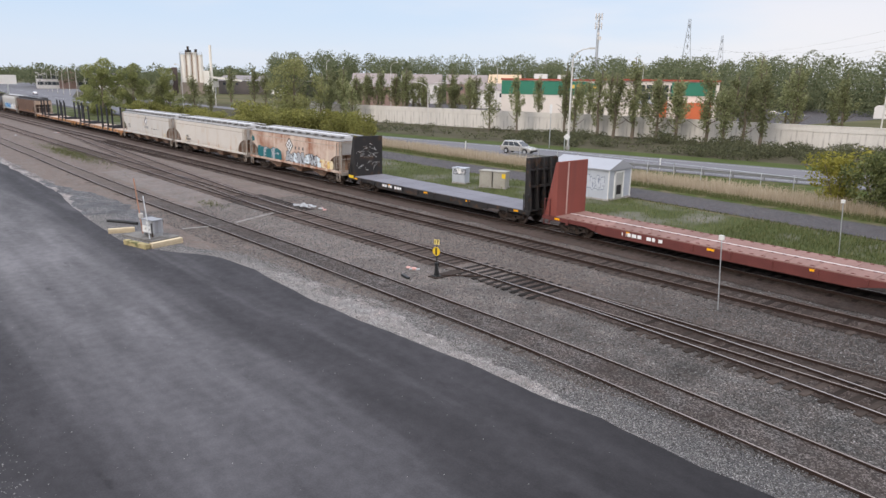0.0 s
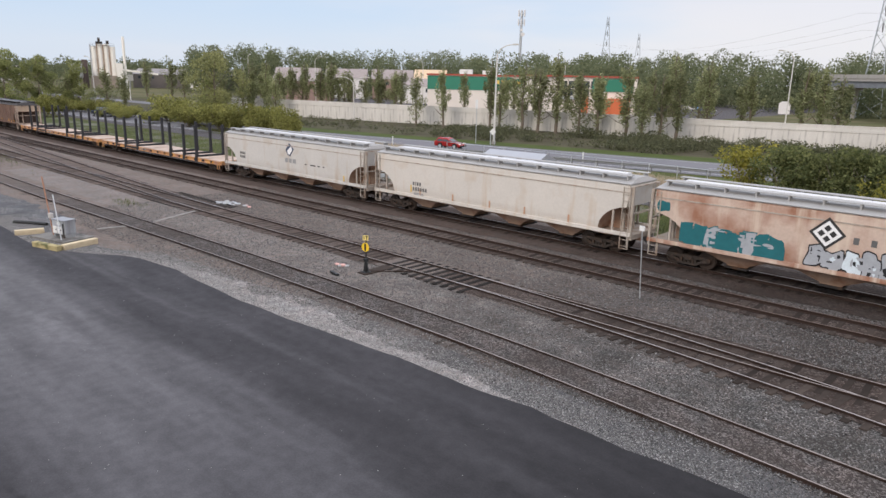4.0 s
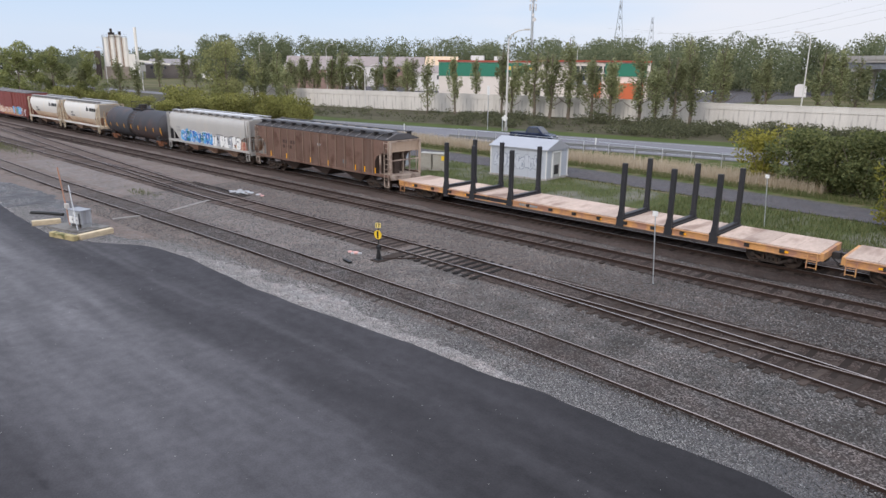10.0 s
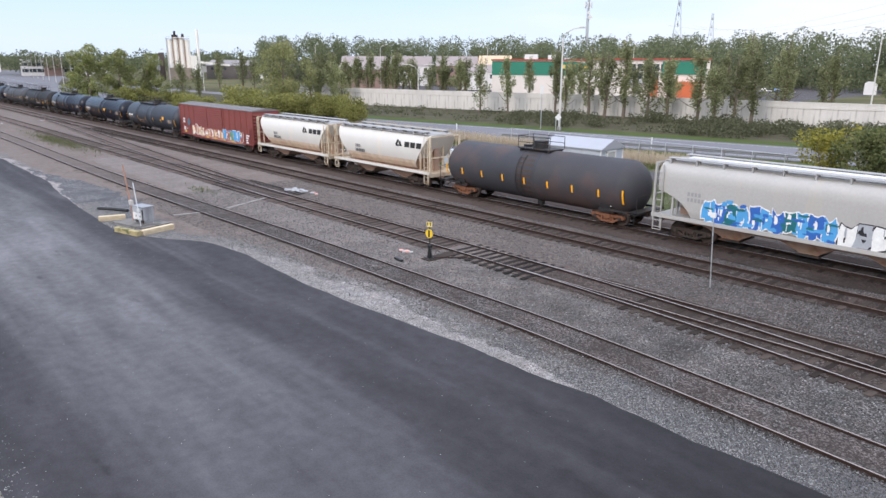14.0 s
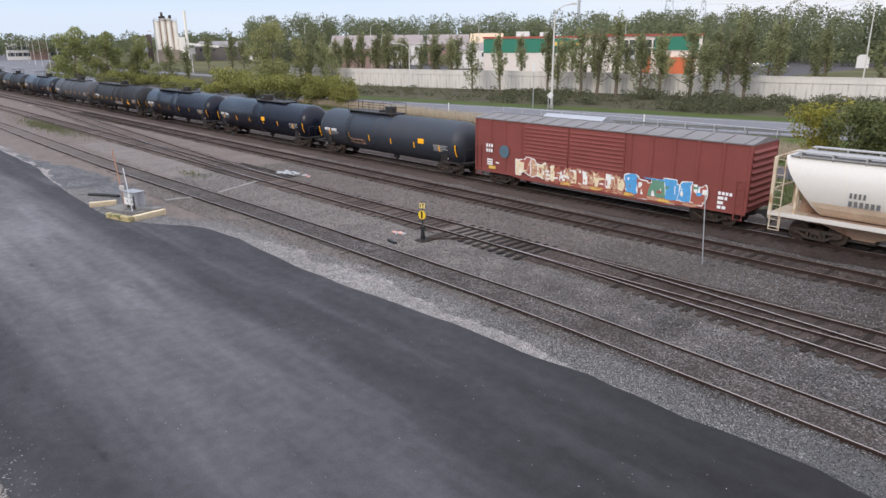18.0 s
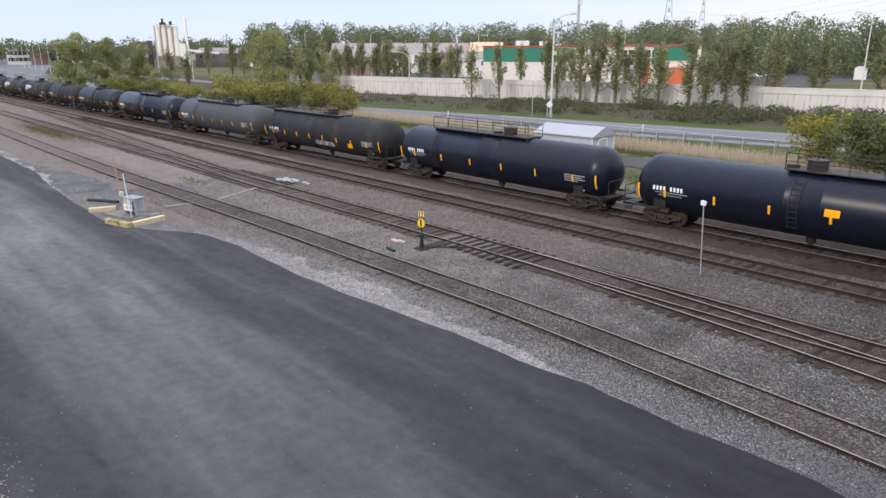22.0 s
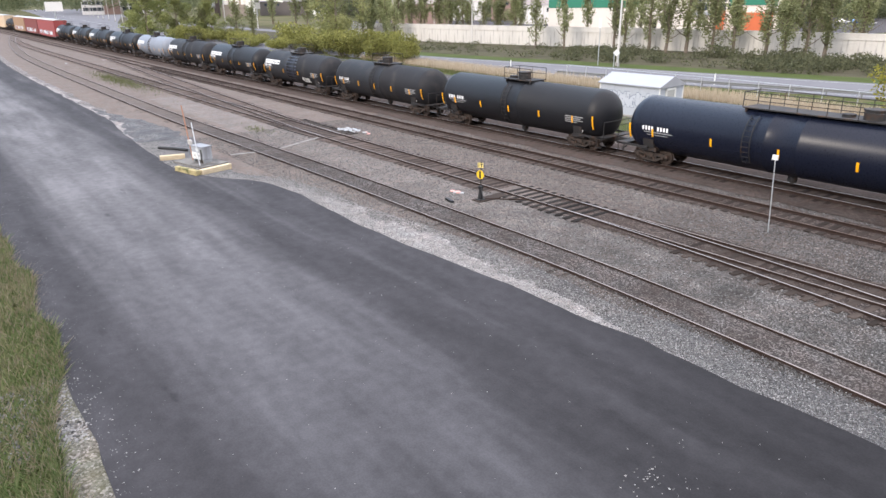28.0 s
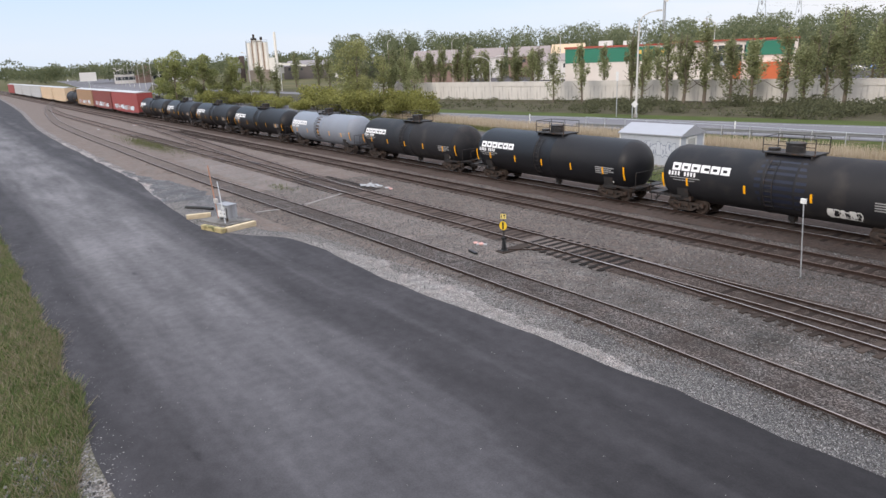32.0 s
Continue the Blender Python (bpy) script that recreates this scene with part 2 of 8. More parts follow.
def lot_asphalt():
    """Rolled asphalt: dark at the edges, dusty and paler in the driven lane, streaked lengthwise."""
    m = surface("asphalt", (0.049, 0.047, 0.051), 0.92, var=0.16, scale=1.1, fine=26, bump=0.3, spec=0.18, stretch=(0.5, 1, 1))
    n, l = m.node_tree.nodes, m.node_tree.links
    b = n["Principled BSDF"]
    base = b.inputs["Base Color"].links[0].from_socket
    co = n.new("ShaderNodeTexCoord")

    def streaks(scale, sc, detail):
        mp = n.new("ShaderNodeMapping")
        mp.inputs["Scale"].default_value = scale
        mp.inputs["Rotation"].default_value = (0, 0, radians(4))
        l.new(co.outputs["Object"], mp.inputs["Vector"])
        t = n.new("ShaderNodeTexNoise")
        t.inputs["Scale"].default_value, t.inputs["Detail"].default_value = sc, detail
        l.new(mp.outputs["Vector"], t.inputs["Vector"])
        return t.outputs["Fac"]

    def span(src, lo, hi, a=0.0, c=1.0):
        r = n.new("ShaderNodeMapRange")
        r.interpolation_type = "SMOOTHSTEP"
        for k, v in (("From Min", lo), ("From Max", hi), ("To Min", a), ("To Max", c)):
            r.inputs[k].default_value = v
        l.new(src, r.inputs["Value"])
        return r.outputs["Result"]

    def calc(op, a, c):
        x = n.new("ShaderNodeMath")
        x.operation = op
        for k, v in ((0, a), (1, c)):
            if isinstance(v, (int, float)):
                x.inputs[k].default_value = v
            else:
                l.new(v, x.inputs[k])
        return x.outputs["Value"]

    sep = n.new("ShaderNodeSeparateXYZ")
    l.new(co.outputs["Object"], sep.inputs["Vector"])
    long = streaks((0.05, 0.9, 1), 1.0, 5)
    blot = streaks((0.13, 0.85, 1), 0.8, 7)
    y = calc("ADD", sep.outputs["Y"], calc("MULTIPLY", calc("SUBTRACT", long, 0.5), 3.0))
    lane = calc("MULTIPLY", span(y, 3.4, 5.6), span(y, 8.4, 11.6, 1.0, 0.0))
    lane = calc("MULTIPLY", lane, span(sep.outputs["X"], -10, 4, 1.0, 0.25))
    edge = calc("MULTIPLY", span(y, 11.8, 12.5), span(y, 12.6, 13.6, 1.0, 0.0))
    tone = calc("ADD", calc("MULTIPLY", lane, span(blot, 0.25, 0.7, 0.45, 1.0)), calc("MULTIPLY", edge, span(blot, 0.4, 0.65, 0.0, 0.3)))
    x = n.new("ShaderNodeMix")
    x.data_type = "RGBA"
    l.new(tone, x.inputs["Factor"])
    l.new(base, x.inputs["A"])
    # the lane pales westward: grazing sky sheen put into its colour
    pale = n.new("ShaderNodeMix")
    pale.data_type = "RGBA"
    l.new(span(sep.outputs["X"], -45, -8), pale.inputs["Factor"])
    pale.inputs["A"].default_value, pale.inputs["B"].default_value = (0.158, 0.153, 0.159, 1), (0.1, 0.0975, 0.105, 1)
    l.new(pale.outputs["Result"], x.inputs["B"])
    patch = n.new("ShaderNodeMix")
    patch.data_type = "RGBA"
    l.new(span(streaks((0.45, 1.2, 1), 1.1, 7), 0.66, 0.76, 0.0, 0.5), patch.inputs["Factor"])
    l.new(x.outputs["Result"], patch.inputs["A"])
    patch.inputs["B"].default_value = (0.026, 0.025, 0.027, 1)
    # grain of the rolled stone, and blotches a hand or two wide
    grain = n.new("ShaderNodeMix")
    grain.data_type, grain.blend_type = "RGBA", "MULTIPLY"
    grain.inputs["Factor"].default_value = 1.0
    mottle = calc("MULTIPLY", span(streaks((1, 1, 1), 2.2, 6), 0.3, 0.7, 0.9, 1.1), span(streaks((1, 1, 1), 22, 3), 0.3, 0.7, 0.92, 1.08))
    # smears along the way of the roller, and a darker tone to the east
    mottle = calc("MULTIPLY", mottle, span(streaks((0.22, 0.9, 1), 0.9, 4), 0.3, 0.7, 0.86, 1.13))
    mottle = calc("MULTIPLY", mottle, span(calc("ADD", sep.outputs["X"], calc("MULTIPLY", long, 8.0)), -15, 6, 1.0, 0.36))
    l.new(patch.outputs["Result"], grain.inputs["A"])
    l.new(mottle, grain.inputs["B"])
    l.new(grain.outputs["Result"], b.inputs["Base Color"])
    return m


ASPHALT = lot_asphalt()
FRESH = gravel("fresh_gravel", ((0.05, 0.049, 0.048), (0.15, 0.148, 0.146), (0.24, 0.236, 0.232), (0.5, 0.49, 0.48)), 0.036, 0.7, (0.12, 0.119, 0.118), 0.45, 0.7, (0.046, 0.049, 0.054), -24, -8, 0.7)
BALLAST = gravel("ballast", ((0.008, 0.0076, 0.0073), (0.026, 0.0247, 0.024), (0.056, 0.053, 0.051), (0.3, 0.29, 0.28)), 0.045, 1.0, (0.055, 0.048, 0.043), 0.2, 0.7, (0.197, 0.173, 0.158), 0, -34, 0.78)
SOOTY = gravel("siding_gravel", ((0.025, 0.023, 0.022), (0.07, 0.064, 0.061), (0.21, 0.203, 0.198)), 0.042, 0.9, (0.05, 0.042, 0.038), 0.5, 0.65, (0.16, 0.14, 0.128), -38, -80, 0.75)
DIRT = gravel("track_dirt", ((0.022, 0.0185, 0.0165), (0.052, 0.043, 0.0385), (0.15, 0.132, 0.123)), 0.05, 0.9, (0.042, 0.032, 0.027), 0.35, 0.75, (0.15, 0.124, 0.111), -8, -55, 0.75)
# the darkest bed, a wide strip along the train's track
DARK_BED = gravel("dark_brown_ballast", ((0.014, 0.012, 0.011), (0.036, 0.03, 0.027), (0.1, 0.087, 0.08)), 0.05, 0.9, (0.034, 0.026, 0.0225), 0.35, 0.75, (0.12, 0.097, 0.086), 4, -36, 0.72)
CINDER = gravel("service_gravel", ((0.05, 0.05, 0.055), (0.086, 0.086, 0.094), (0.135, 0.135, 0.139)), 0.05, 0.5, (0.088, 0.087, 0.09), 0.15, 0.5)
VERGE = surface("weedy_verge", (0.07, 0.083, 0.033), 0.95, spec=0.05, var=0.35, scale=0.4, fine=7, bump=0.5, spots=(0.17, 0.162, 0.138), spot_amount=0.5, spot_scale=0.22, depth=0.05)
SCRUB = surface("scrub_ground", (0.085, 0.078, 0.05), 0.95, spec=0.05, var=0.35, scale=0.3, fine=4, bump=0.6, spots=(0.06, 0.052, 0.036), spot_amount=0.5, spot_scale=0.2, depth=0.06)
WALLGREY = surface("noise_wall_concrete", (0.62, 0.595, 0.555), 0.9, spec=0.15, var=0.1, scale=0.3, fine=6, bump=0.2, streak=(0.32, 0.3, 0.28), streak_amount=0.3, rand=0.05)
GRASS = surface("grass", (0.065, 0.085, 0.025), 0.95, spec=0.05, var=0.35, scale=0.35, fine=6, bump=0.6, spots=(0.15, 0.125, 0.08), spot_amount=0.6, spot_scale=0.7, depth=0.06)
MEADOW = surface("meadow", (0.095, 0.095, 0.046), 0.95, spec=0.05, var=0.3, scale=0.04, fine=1.5, bump=0.4, spots=(0.15, 0.13, 0.08), spot_amount=0.6, spot_scale=0.05)
BLADE = leafy("grass_blade", (0.075, 0.1, 0.034), (0.2, 0.195, 0.095))
LEAF_G = leafy("leaf_dense", (0.065, 0.085, 0.032), (0.235, 0.25, 0.1))
REED = leafy("dry_reed", (0.42, 0.34, 0.24), (0.62, 0.53, 0.41))
RAILBROWN = surface("rail_head_brown", (0.17, 0.125, 0.105), 0.55, 0.4, var=0.3, scale=1.0, fine=20, bump=0.05)
ROAD = surface("highway_asphalt", (0.17, 0.168, 0.18), 0.9, spec=0.1, var=0.12, scale=0.08, fine=12, bump=0.1, spots=(0.13, 0.128, 0.14), spot_amount=0.4, spot_scale=0.06)
PAINT_W = surface("white_paint", (0.72, 0.72, 0.7), 0.6, var=0.1, scale=2, bump=0)
PAINT_Y = surface("yellow_paint", (0.75, 0.5, 0.03), 0.5, var=0.08, scale=3, bump=0)
REFLECT = surface("amber_reflector", (0.95, 0.42, 0.01), 0.35, var=0.05, scale=8, bump=0)
CONCRETE = surface("concrete", (0.36, 0.34, 0.32), 0.9, spec=0.2, var=0.13, scale=0.35, fine=6, bump=0.2, streak=(0.27, 0.25, 0.22), streak_amount=0.35)
RAIL = surface("rail_rust", (0.036, 0.023, 0.0185), 0.85, 0.0, spec=0.15, var=0.3, scale=2, fine=20, bump=0.1)
RAILTOP = surface("rail_head_steel", (0.46, 0.42, 0.4), 0.35, 0.85, var=0.2, scale=1.5, fine=25, bump=0.03)
RAILDULL = surface("rail_head_dull", (0.34, 0.295, 0.27), 0.45, 0.7, var=0.3, scale=1.0, fine=20, bump=0.05)
TIE = surface("tie_wood", (0.05, 0.0395, 0.034), 0.95, spec=0.08, var=0.35, scale=1.5, fine=14, bump=0.4, stretch=(1, 0.2, 1), rand=0.45)
TIE_NEW = surface("creosoted_wood", (0.021, 0.0185, 0.017), 0.9, spec=0.1, var=0.35, scale=1.5, fine=14, bump=0.4, stretch=(1, 0.2, 1), rand=0.3)
STEEL_DARK = surface("dark_steel", (0.035, 0.033, 0.033), 0.6, 0.3, var=0.3, scale=2, bump=0.1, spots=(0.09, 0.05, 0.03), spot_amount=0.35, spot_scale=2)
TRUCK = surface("truck_grime", (0.042, 0.033, 0.028), 0.85, 0.1, var=0.35, scale=3, bump=0.3, spots=(0.1, 0.055, 0.035), spot_amount=0.4, spot_scale=3)
TRUCK_RED = surface("truck_rust", (0.2, 0.085, 0.045), 0.85, 0.1, var=0.35, scale=3, bump=0.3)
WHEEL = surface("wheel_steel", (0.07, 0.052, 0.043), 0.55, 0.5, var=0.3, scale=4, bump=0.1)
PALEPOLE = surface("pale_pole_paint", (0.6, 0.58, 0.55), 0.6, var=0.08, scale=1.5, bump=0.03)
GALV = surface("galvanised", (0.5, 0.52, 0.54), 0.45, 0.7, var=0.12, scale=1.5, fine=15, bump=0.05)
BLACK = surface("black_paint", (0.012, 0.012, 0.012), 0.5, var=0.1, scale=3, bump=0)
RUBBER = surface("tyre_rubber", (0.02, 0.02, 0.02), 0.8, var=0.2, bump=0.1)
GLASS = surface("dark_glass", (0.02, 0.025, 0.03), 0.06, 0.0, var=0.1, bump=0, spec=0.8)
BARK = surface("bark", (0.16, 0.13, 0.1), 0.95, var=0.3, scale=2, fine=15, bump=0.5)
LEAF_A = leafy("leaf_poplar", (0.15, 0.17, 0.082), (0.35, 0.36, 0.19))
LEAF_B = leafy("leaf_bright", (0.18, 0.19, 0.08), (0.39, 0.385, 0.17))
LEAF_C = leafy("leaf_far", (0.105, 0.125, 0.068), (0.185, 0.2, 0.112))
LEAF_D = leafy("leaf_shrub", (0.052, 0.06, 0.034), (0.14, 0.14, 0.078))
LEAF_F = leafy("leaf_fresh", (0.165, 0.19, 0.075), (0.35, 0.36, 0.15))
LEAF_H = leafy("leaf_olive", (0.12, 0.13, 0.042), (0.35, 0.335, 0.105))
LEAF_Y = leafy("leaf_yellow", (0.19, 0.19, 0.035), (0.41, 0.37, 0.085))

# ---- mesh helpers ----
class Geo:
    """Vertices and faces, gathered piece by piece."""

    def __init__(self):
        self.v, self.f = [], []

    def add(self, pts, faces):
        k = len(self.v)
        self.v += [tuple(p) for p in pts]
        self.f += [tuple(i + k for i in f) for f in faces]
        return self

    def box(self, x0, x1, y0, y1, z0, z1, m=None):
        p = [(x, y, z) for z in (z0, z1) for x, y in ((x0, y0), (x1, y0), (x1, y1), (x0, y1))]
        if m is not None:
            p = [m @ Vector(q) for q in p]
        return self.add(p, [(3, 2, 1, 0), (4, 5, 6, 7), (0, 1, 5, 4), (1, 2, 6, 5), (2, 3, 7, 6), (3, 0, 4, 7)])

    def loft(self, rings, cap=True):
        n = len(rings[0])
        pts = [p for r in rings for p in r]
        faces = [(k * n + i, k * n + (i + 1) % n, (k + 1) * n + (i + 1) % n, (k + 1) * n + i) for k in range(len(rings) - 1) for i in range(n)]
        if cap:
            faces += [tuple(reversed(range(n))), tuple(range((len(rings) - 1) * n, len(rings) * n))]
        return self.add(pts, faces)

    def tube(self, p, q, r, n=8, r2=None):
        p, q = Vector(p), Vector(q)
        d = (q - p).normalized()
        a = d.cross(Vector((0, 0, 1)) if abs(d.z) < 0.9 else Vector((1, 0, 0))).normalized()
        b = d.cross(a)
        r2 = r if r2 is None else r2
        ring = [(math.cos(2 * math.pi * i / n), math.sin(2 * math.pi * i / n)) for i in range(n)]
        return self.loft([[p + r * (c * a + s * b) for c, s in ring], [q + r2 * (c * a + s * b) for c, s in ring]])

    def path(self, pts, r, n=6):
        for p, q in zip(pts, pts[1:]):
            self.tube(p, q, r, n)
        return self

    def prism(self, outline, axis, a, b):
        """A flat outline (two coordinates) drawn out from a to b along an axis."""
        put = {"x": lambda u, w, t: (t, u, w), "y": lambda u, w, t: (u, t, w), "z": lambda u, w, t: (u, w, t)}[axis]
        return self.loft([[put(u, w, a) for u, w in outline], [put(u, w, b) for u, w in outline]])

    def stack(self, levels):
        """Rectangles one above the other: (z, half width, left end, right end)."""
        return self.loft([[(xl, -w, z), (xr, -w, z), (xr, w, z), (xl, w, z)] for z, w, xl, xr in levels])

    def mesh(self, name, mat, smooth=0):
        me = bpy.data.meshes.new(name)
        me.from_pydata(self.v, [], self.f)
        if mat is not None:
            me.materials.append(mat)
        bm = bmesh.new()
        bm.from_mesh(me)
        if len(self.f) < 20000:
            bmesh.ops.recalc_face_normals(bm, faces=bm.faces)
        bm.to_mesh(me)
        bm.free()
        if smooth:
            me.polygons.foreach_set("use_smooth", [True] * len(me.polygons))
            me.set_sharp_from_angle(angle=radians(smooth))
        return me


SHARED = {}


def shared(key, make, mat, smooth=0):
    """One mesh for all alike parts."""
    if key not in SHARED:
        SHARED[key] = make().mesh(key[0] if isinstance(key, tuple) else key, mat, smooth)
    return SHARED[key]


def part(name, geo, mat, parent, label="", smooth=0, at=None, bevel=0):
    """Links a mesh as one object under a thing or under a part."""
    me = geo if isinstance(geo, bpy.types.Mesh) else geo.mesh(name, mat, smooth)
    ob = new(name, me)
    ob.parent = parent
    if at is not None:
        ob.matrix_basis = at
    if bevel:
        md = ob.modifiers.new("edge", "BEVEL")
        md.width, md.segments, md.limit_method = bevel, 2, "ANGLE"
    if label:
        tagged(ob, label)
    return ob


def thing(name, m, label, category, group="", kind=""):
    ob = new(name)
    ob.empty_display_size = 0.3
    ob.matrix_basis = m
    return tagged(ob, label, category, group, kind)


def solid(name, geo, mat, label, category, group="", kind="", m=None, smooth=0, bevel=0):
    """A thing of one mesh."""
    ob = part(name, geo, mat, None, "", smooth, m, bevel)
    return tagged(ob, label, category, group, kind)


def structure(name, geo, mat, label="", smooth=0):
    return tagged(part(name, geo, mat, None, "", smooth), label, "", "", "structure")


def smooth_line(pts, step):
    """Evenly stepped points on a smooth curve through pts (x rising)."""
    xs, ys = np.array([p[0] for p in pts], float), np.array([p[1] for p in pts], float)
    d = np.diff(ys) / np.diff(xs)
    m = np.concatenate([[d[0]], (d[1:] + d[:-1]) / 2, [d[-1]]])
    x = np.arange(xs[0], xs[-1] + 1e-6, step)
    k = np.clip(np.searchsorted(xs, x, "right") - 1, 0, len(xs) - 2)
    h = xs[k + 1] - xs[k]
    t = (x - xs[k]) / h
    y = (2 * t**3 - 3 * t**2 + 1) * ys[k] + (t**3 - 2 * t**2 + t) * h * m[k] + (3 * t**2 - 2 * t**3) * ys[k + 1] + (t**3 - t**2) * h * m[k + 1]
    return list(zip(x.tolist(), y.tolist()))


def ribbon(left, right, z, thick=0.0):
    """A strip of ground between two lines of equally many points."""
    g = Geo()
    pts = []
    for (a, b), (c, d) in zip(left, right):
        pts += [(a, b, z), (c, d, z)]
    g.add(pts, [(2 * i, 2 * i + 1, 2 * i + 3, 2 * i + 2) for i in range(len(left) - 1)])
    if thick:
        for line in (left, right):
            e = []
            for a, b in line:
                e += [(a, b, z), (a, b, z - thick)]
            g.add(e, [(2 * i, 2 * i + 1, 2 * i + 3, 2 * i + 2) for i in range(len(line) - 1)])
    return g


def offset(line, d):
    out = []
    for i, (x, y) in enumerate(line):
        a, b = line[max(i - 1, 0)], line[min(i + 1, len(line) - 1)]
        t = math.hypot(b[0] - a[0], b[1] - a[1])
        out.append((x - d * (b[1] - a[1]) / t, y + d * (b[0] - a[0]) / t))
    return out

# ---- ground ----
structure("ground", Geo().add([(-2600, -900, -0.06), (1500, -900, -0.06), (1500, 3200, -0.06), (-2600, 3200, -0.06)], [(0, 1, 2, 3)]), MEADOW,
          "flat grassy ground reaching to the horizon")


def ragged(line, amount, seed):
    rnd = random.Random(seed)
    return [(x, y + amount * (noise.noise(Vector((x * 0.35, seed, 0))) + 0.35 * noise.noise(Vector((x * 1.3, seed + 7, 0))) + 0.1 * rnd.uniform(-1, 1))) for x, y in line]


XS = [-420 + i * 0.8 for i in range(590)]


def at_x(pts):
    line = smooth_line(pts, 0.4)
    ax, ay = [p[0] for p in line], [p[1] for p in line]
    return [(x, float(np.interp(x, ax, ay))) for x in XS]


LOT_EDGE = ragged(at_x([(-430, 27), (-210, 18.6), (-146, 14.8), (-118, 13.8), (-89, 13.5), (-73, 13.4), (-62, 13.3), (-55, 12.6), (-46, 12.1), (-40, 12.1),
                        (-37.6, 13.1), (-35.4, 14.5), (-32.4, 15.1), (-26.5, 14.8), (-18, 15.2), (-11.8, 15.47), (-9, 15.47), (-6, 15.5), (-4.4, 15.42), (-3.2, 15.28), (0, 14.9), (10, 13.6), (60, 8)]), 0.2, 3)
LOT_BACK = ragged(at_x([(-430, 4), (-200, 2.6), (-45.6, 1.9), (-26, 2.0), (-15.6, 1.7), (0, 1.2), (60, 0)]), 0.35, 5)
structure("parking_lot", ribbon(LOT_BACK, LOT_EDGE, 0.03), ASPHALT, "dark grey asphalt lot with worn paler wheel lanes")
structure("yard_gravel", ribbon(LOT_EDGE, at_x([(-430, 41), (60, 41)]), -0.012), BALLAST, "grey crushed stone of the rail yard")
structure("gravel_margin", ribbon([(x, y - 0.1) for x, y in LOT_EDGE], ragged([(x, y + 1.0 + 1.25 * math.exp(-((x + 21) / 9) ** 2) + 1.0 * math.exp(-((x + 48) / 9) ** 2) + 0.5 / (1 + math.exp(-(x + 10) / 2))) for x, y in LOT_EDGE], 0.35, 9), -0.004), FRESH,
          "band of pale fresh gravel along the asphalt edge")
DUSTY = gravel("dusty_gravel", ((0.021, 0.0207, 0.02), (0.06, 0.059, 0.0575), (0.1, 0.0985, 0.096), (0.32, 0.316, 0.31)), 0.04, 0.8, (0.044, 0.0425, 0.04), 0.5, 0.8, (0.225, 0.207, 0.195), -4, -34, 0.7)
structure("dusty_strip", ribbon(ragged([(x, 19.75 - 0.085 * max(0, x + 22) - 0.004 * max(0, x + 4) ** 2) for x in XS if -75 < x < 14], 0.4, 21), ragged([(x, 22.75 - 0.06 * max(0, x + 20) - 0.006 * max(0, x + 8) ** 2) for x in XS if -75 < x < 14], 0.6, 22), -0.007), DUSTY, "paler fine gravel between the two near tracks")
WET = gravel("dark_fines", ((0.045, 0.047, 0.051), (0.105, 0.111, 0.119), (0.155, 0.162, 0.17), (0.3, 0.305, 0.31)), 0.045, 0.6, (0.075, 0.082, 0.09), 0.5, 0.85)


def edge_line(a, b, step=0.18):
    """The asphalt's edge between two places along the yard, in short steps."""
    ax, ay = [p[0] for p in LOT_EDGE], [p[1] for p in LOT_EDGE]
    return [(float(x), float(np.interp(x, ax, ay))) for x in np.arange(a, b, step)]


def wobble(x, seed):
    return 0.6 * noise.noise(Vector((x * 0.45, seed, 0))) + 0.3 * noise.noise(Vector((x * 1.5, seed + 9, 0))) + 0.16 * noise.noise(Vector((x * 4.5, seed + 17, 0)))


near_edge = edge_line(-78, -36)
structure("dark_fines", ribbon([(x, y - 0.02) for x, y in near_edge], [(x, y + 0.2 + (3.6 + 1.4 * wobble(x, 31)) * math.exp(-((x + 51) / 13) ** 2)) for x, y in near_edge], 0.001), WET, "dark bluish fines around the power box")
SAND = gravel("stone_dust", ((0.17, 0.168, 0.165), (0.34, 0.335, 0.33), (0.48, 0.47, 0.46)), 0.03, 0.5, (0.15, 0.148, 0.146), 2.2, 0.8)
for a, b in ((-38.5, -7), (-110, -47)):
    strip = edge_line(a, b)
    structure("stone_dust", ribbon([(x, y - 0.03) for x, y in strip], [(x, y - 0.03 + max(0.0, (0.58 if b > -40 else 0.25) + 1.2 * wobble(x, 3.3) + (0.85 * math.exp(-((x + 23) / 6) ** 2) if b > -40 else 0.1)) * min(1, (x - a) / 3, (b - x) / 9) - max(0.0, 0.2 - 0.1 * (b - x))) for x, y in strip], 0.005), SAND,
              "whitish powdered stone along the asphalt edge")
EDGE_STONE = gravel("edge_gravel", ((0.06, 0.058, 0.055), (0.14, 0.137, 0.128), (0.21, 0.205, 0.195), (0.38, 0.37, 0.36)), 0.05, 0.8, (0.1, 0.105, 0.06), 0.6, 0.8)
strip = [p for p in LOT_BACK if -20 < p[0] < -9]
structure("edge_gravel", ribbon([(x, y - 0.05 - 0.9 * math.sin(math.pi * (x + 20.5) / 12) * (0.75 + 0.5 * noise.noise(Vector((x * 0.8, 1.7, 0))))) for x, y in strip], [(x, y + 0.03) for x, y in strip], 0.012), EDGE_STONE, "pale gravel between the grass and the asphalt")
structure("lawn_bank", ribbon(at_x([(-430, -40), (60, -40)]), LOT_BACK, -0.02), GRASS, "rough green and straw-coloured grass")

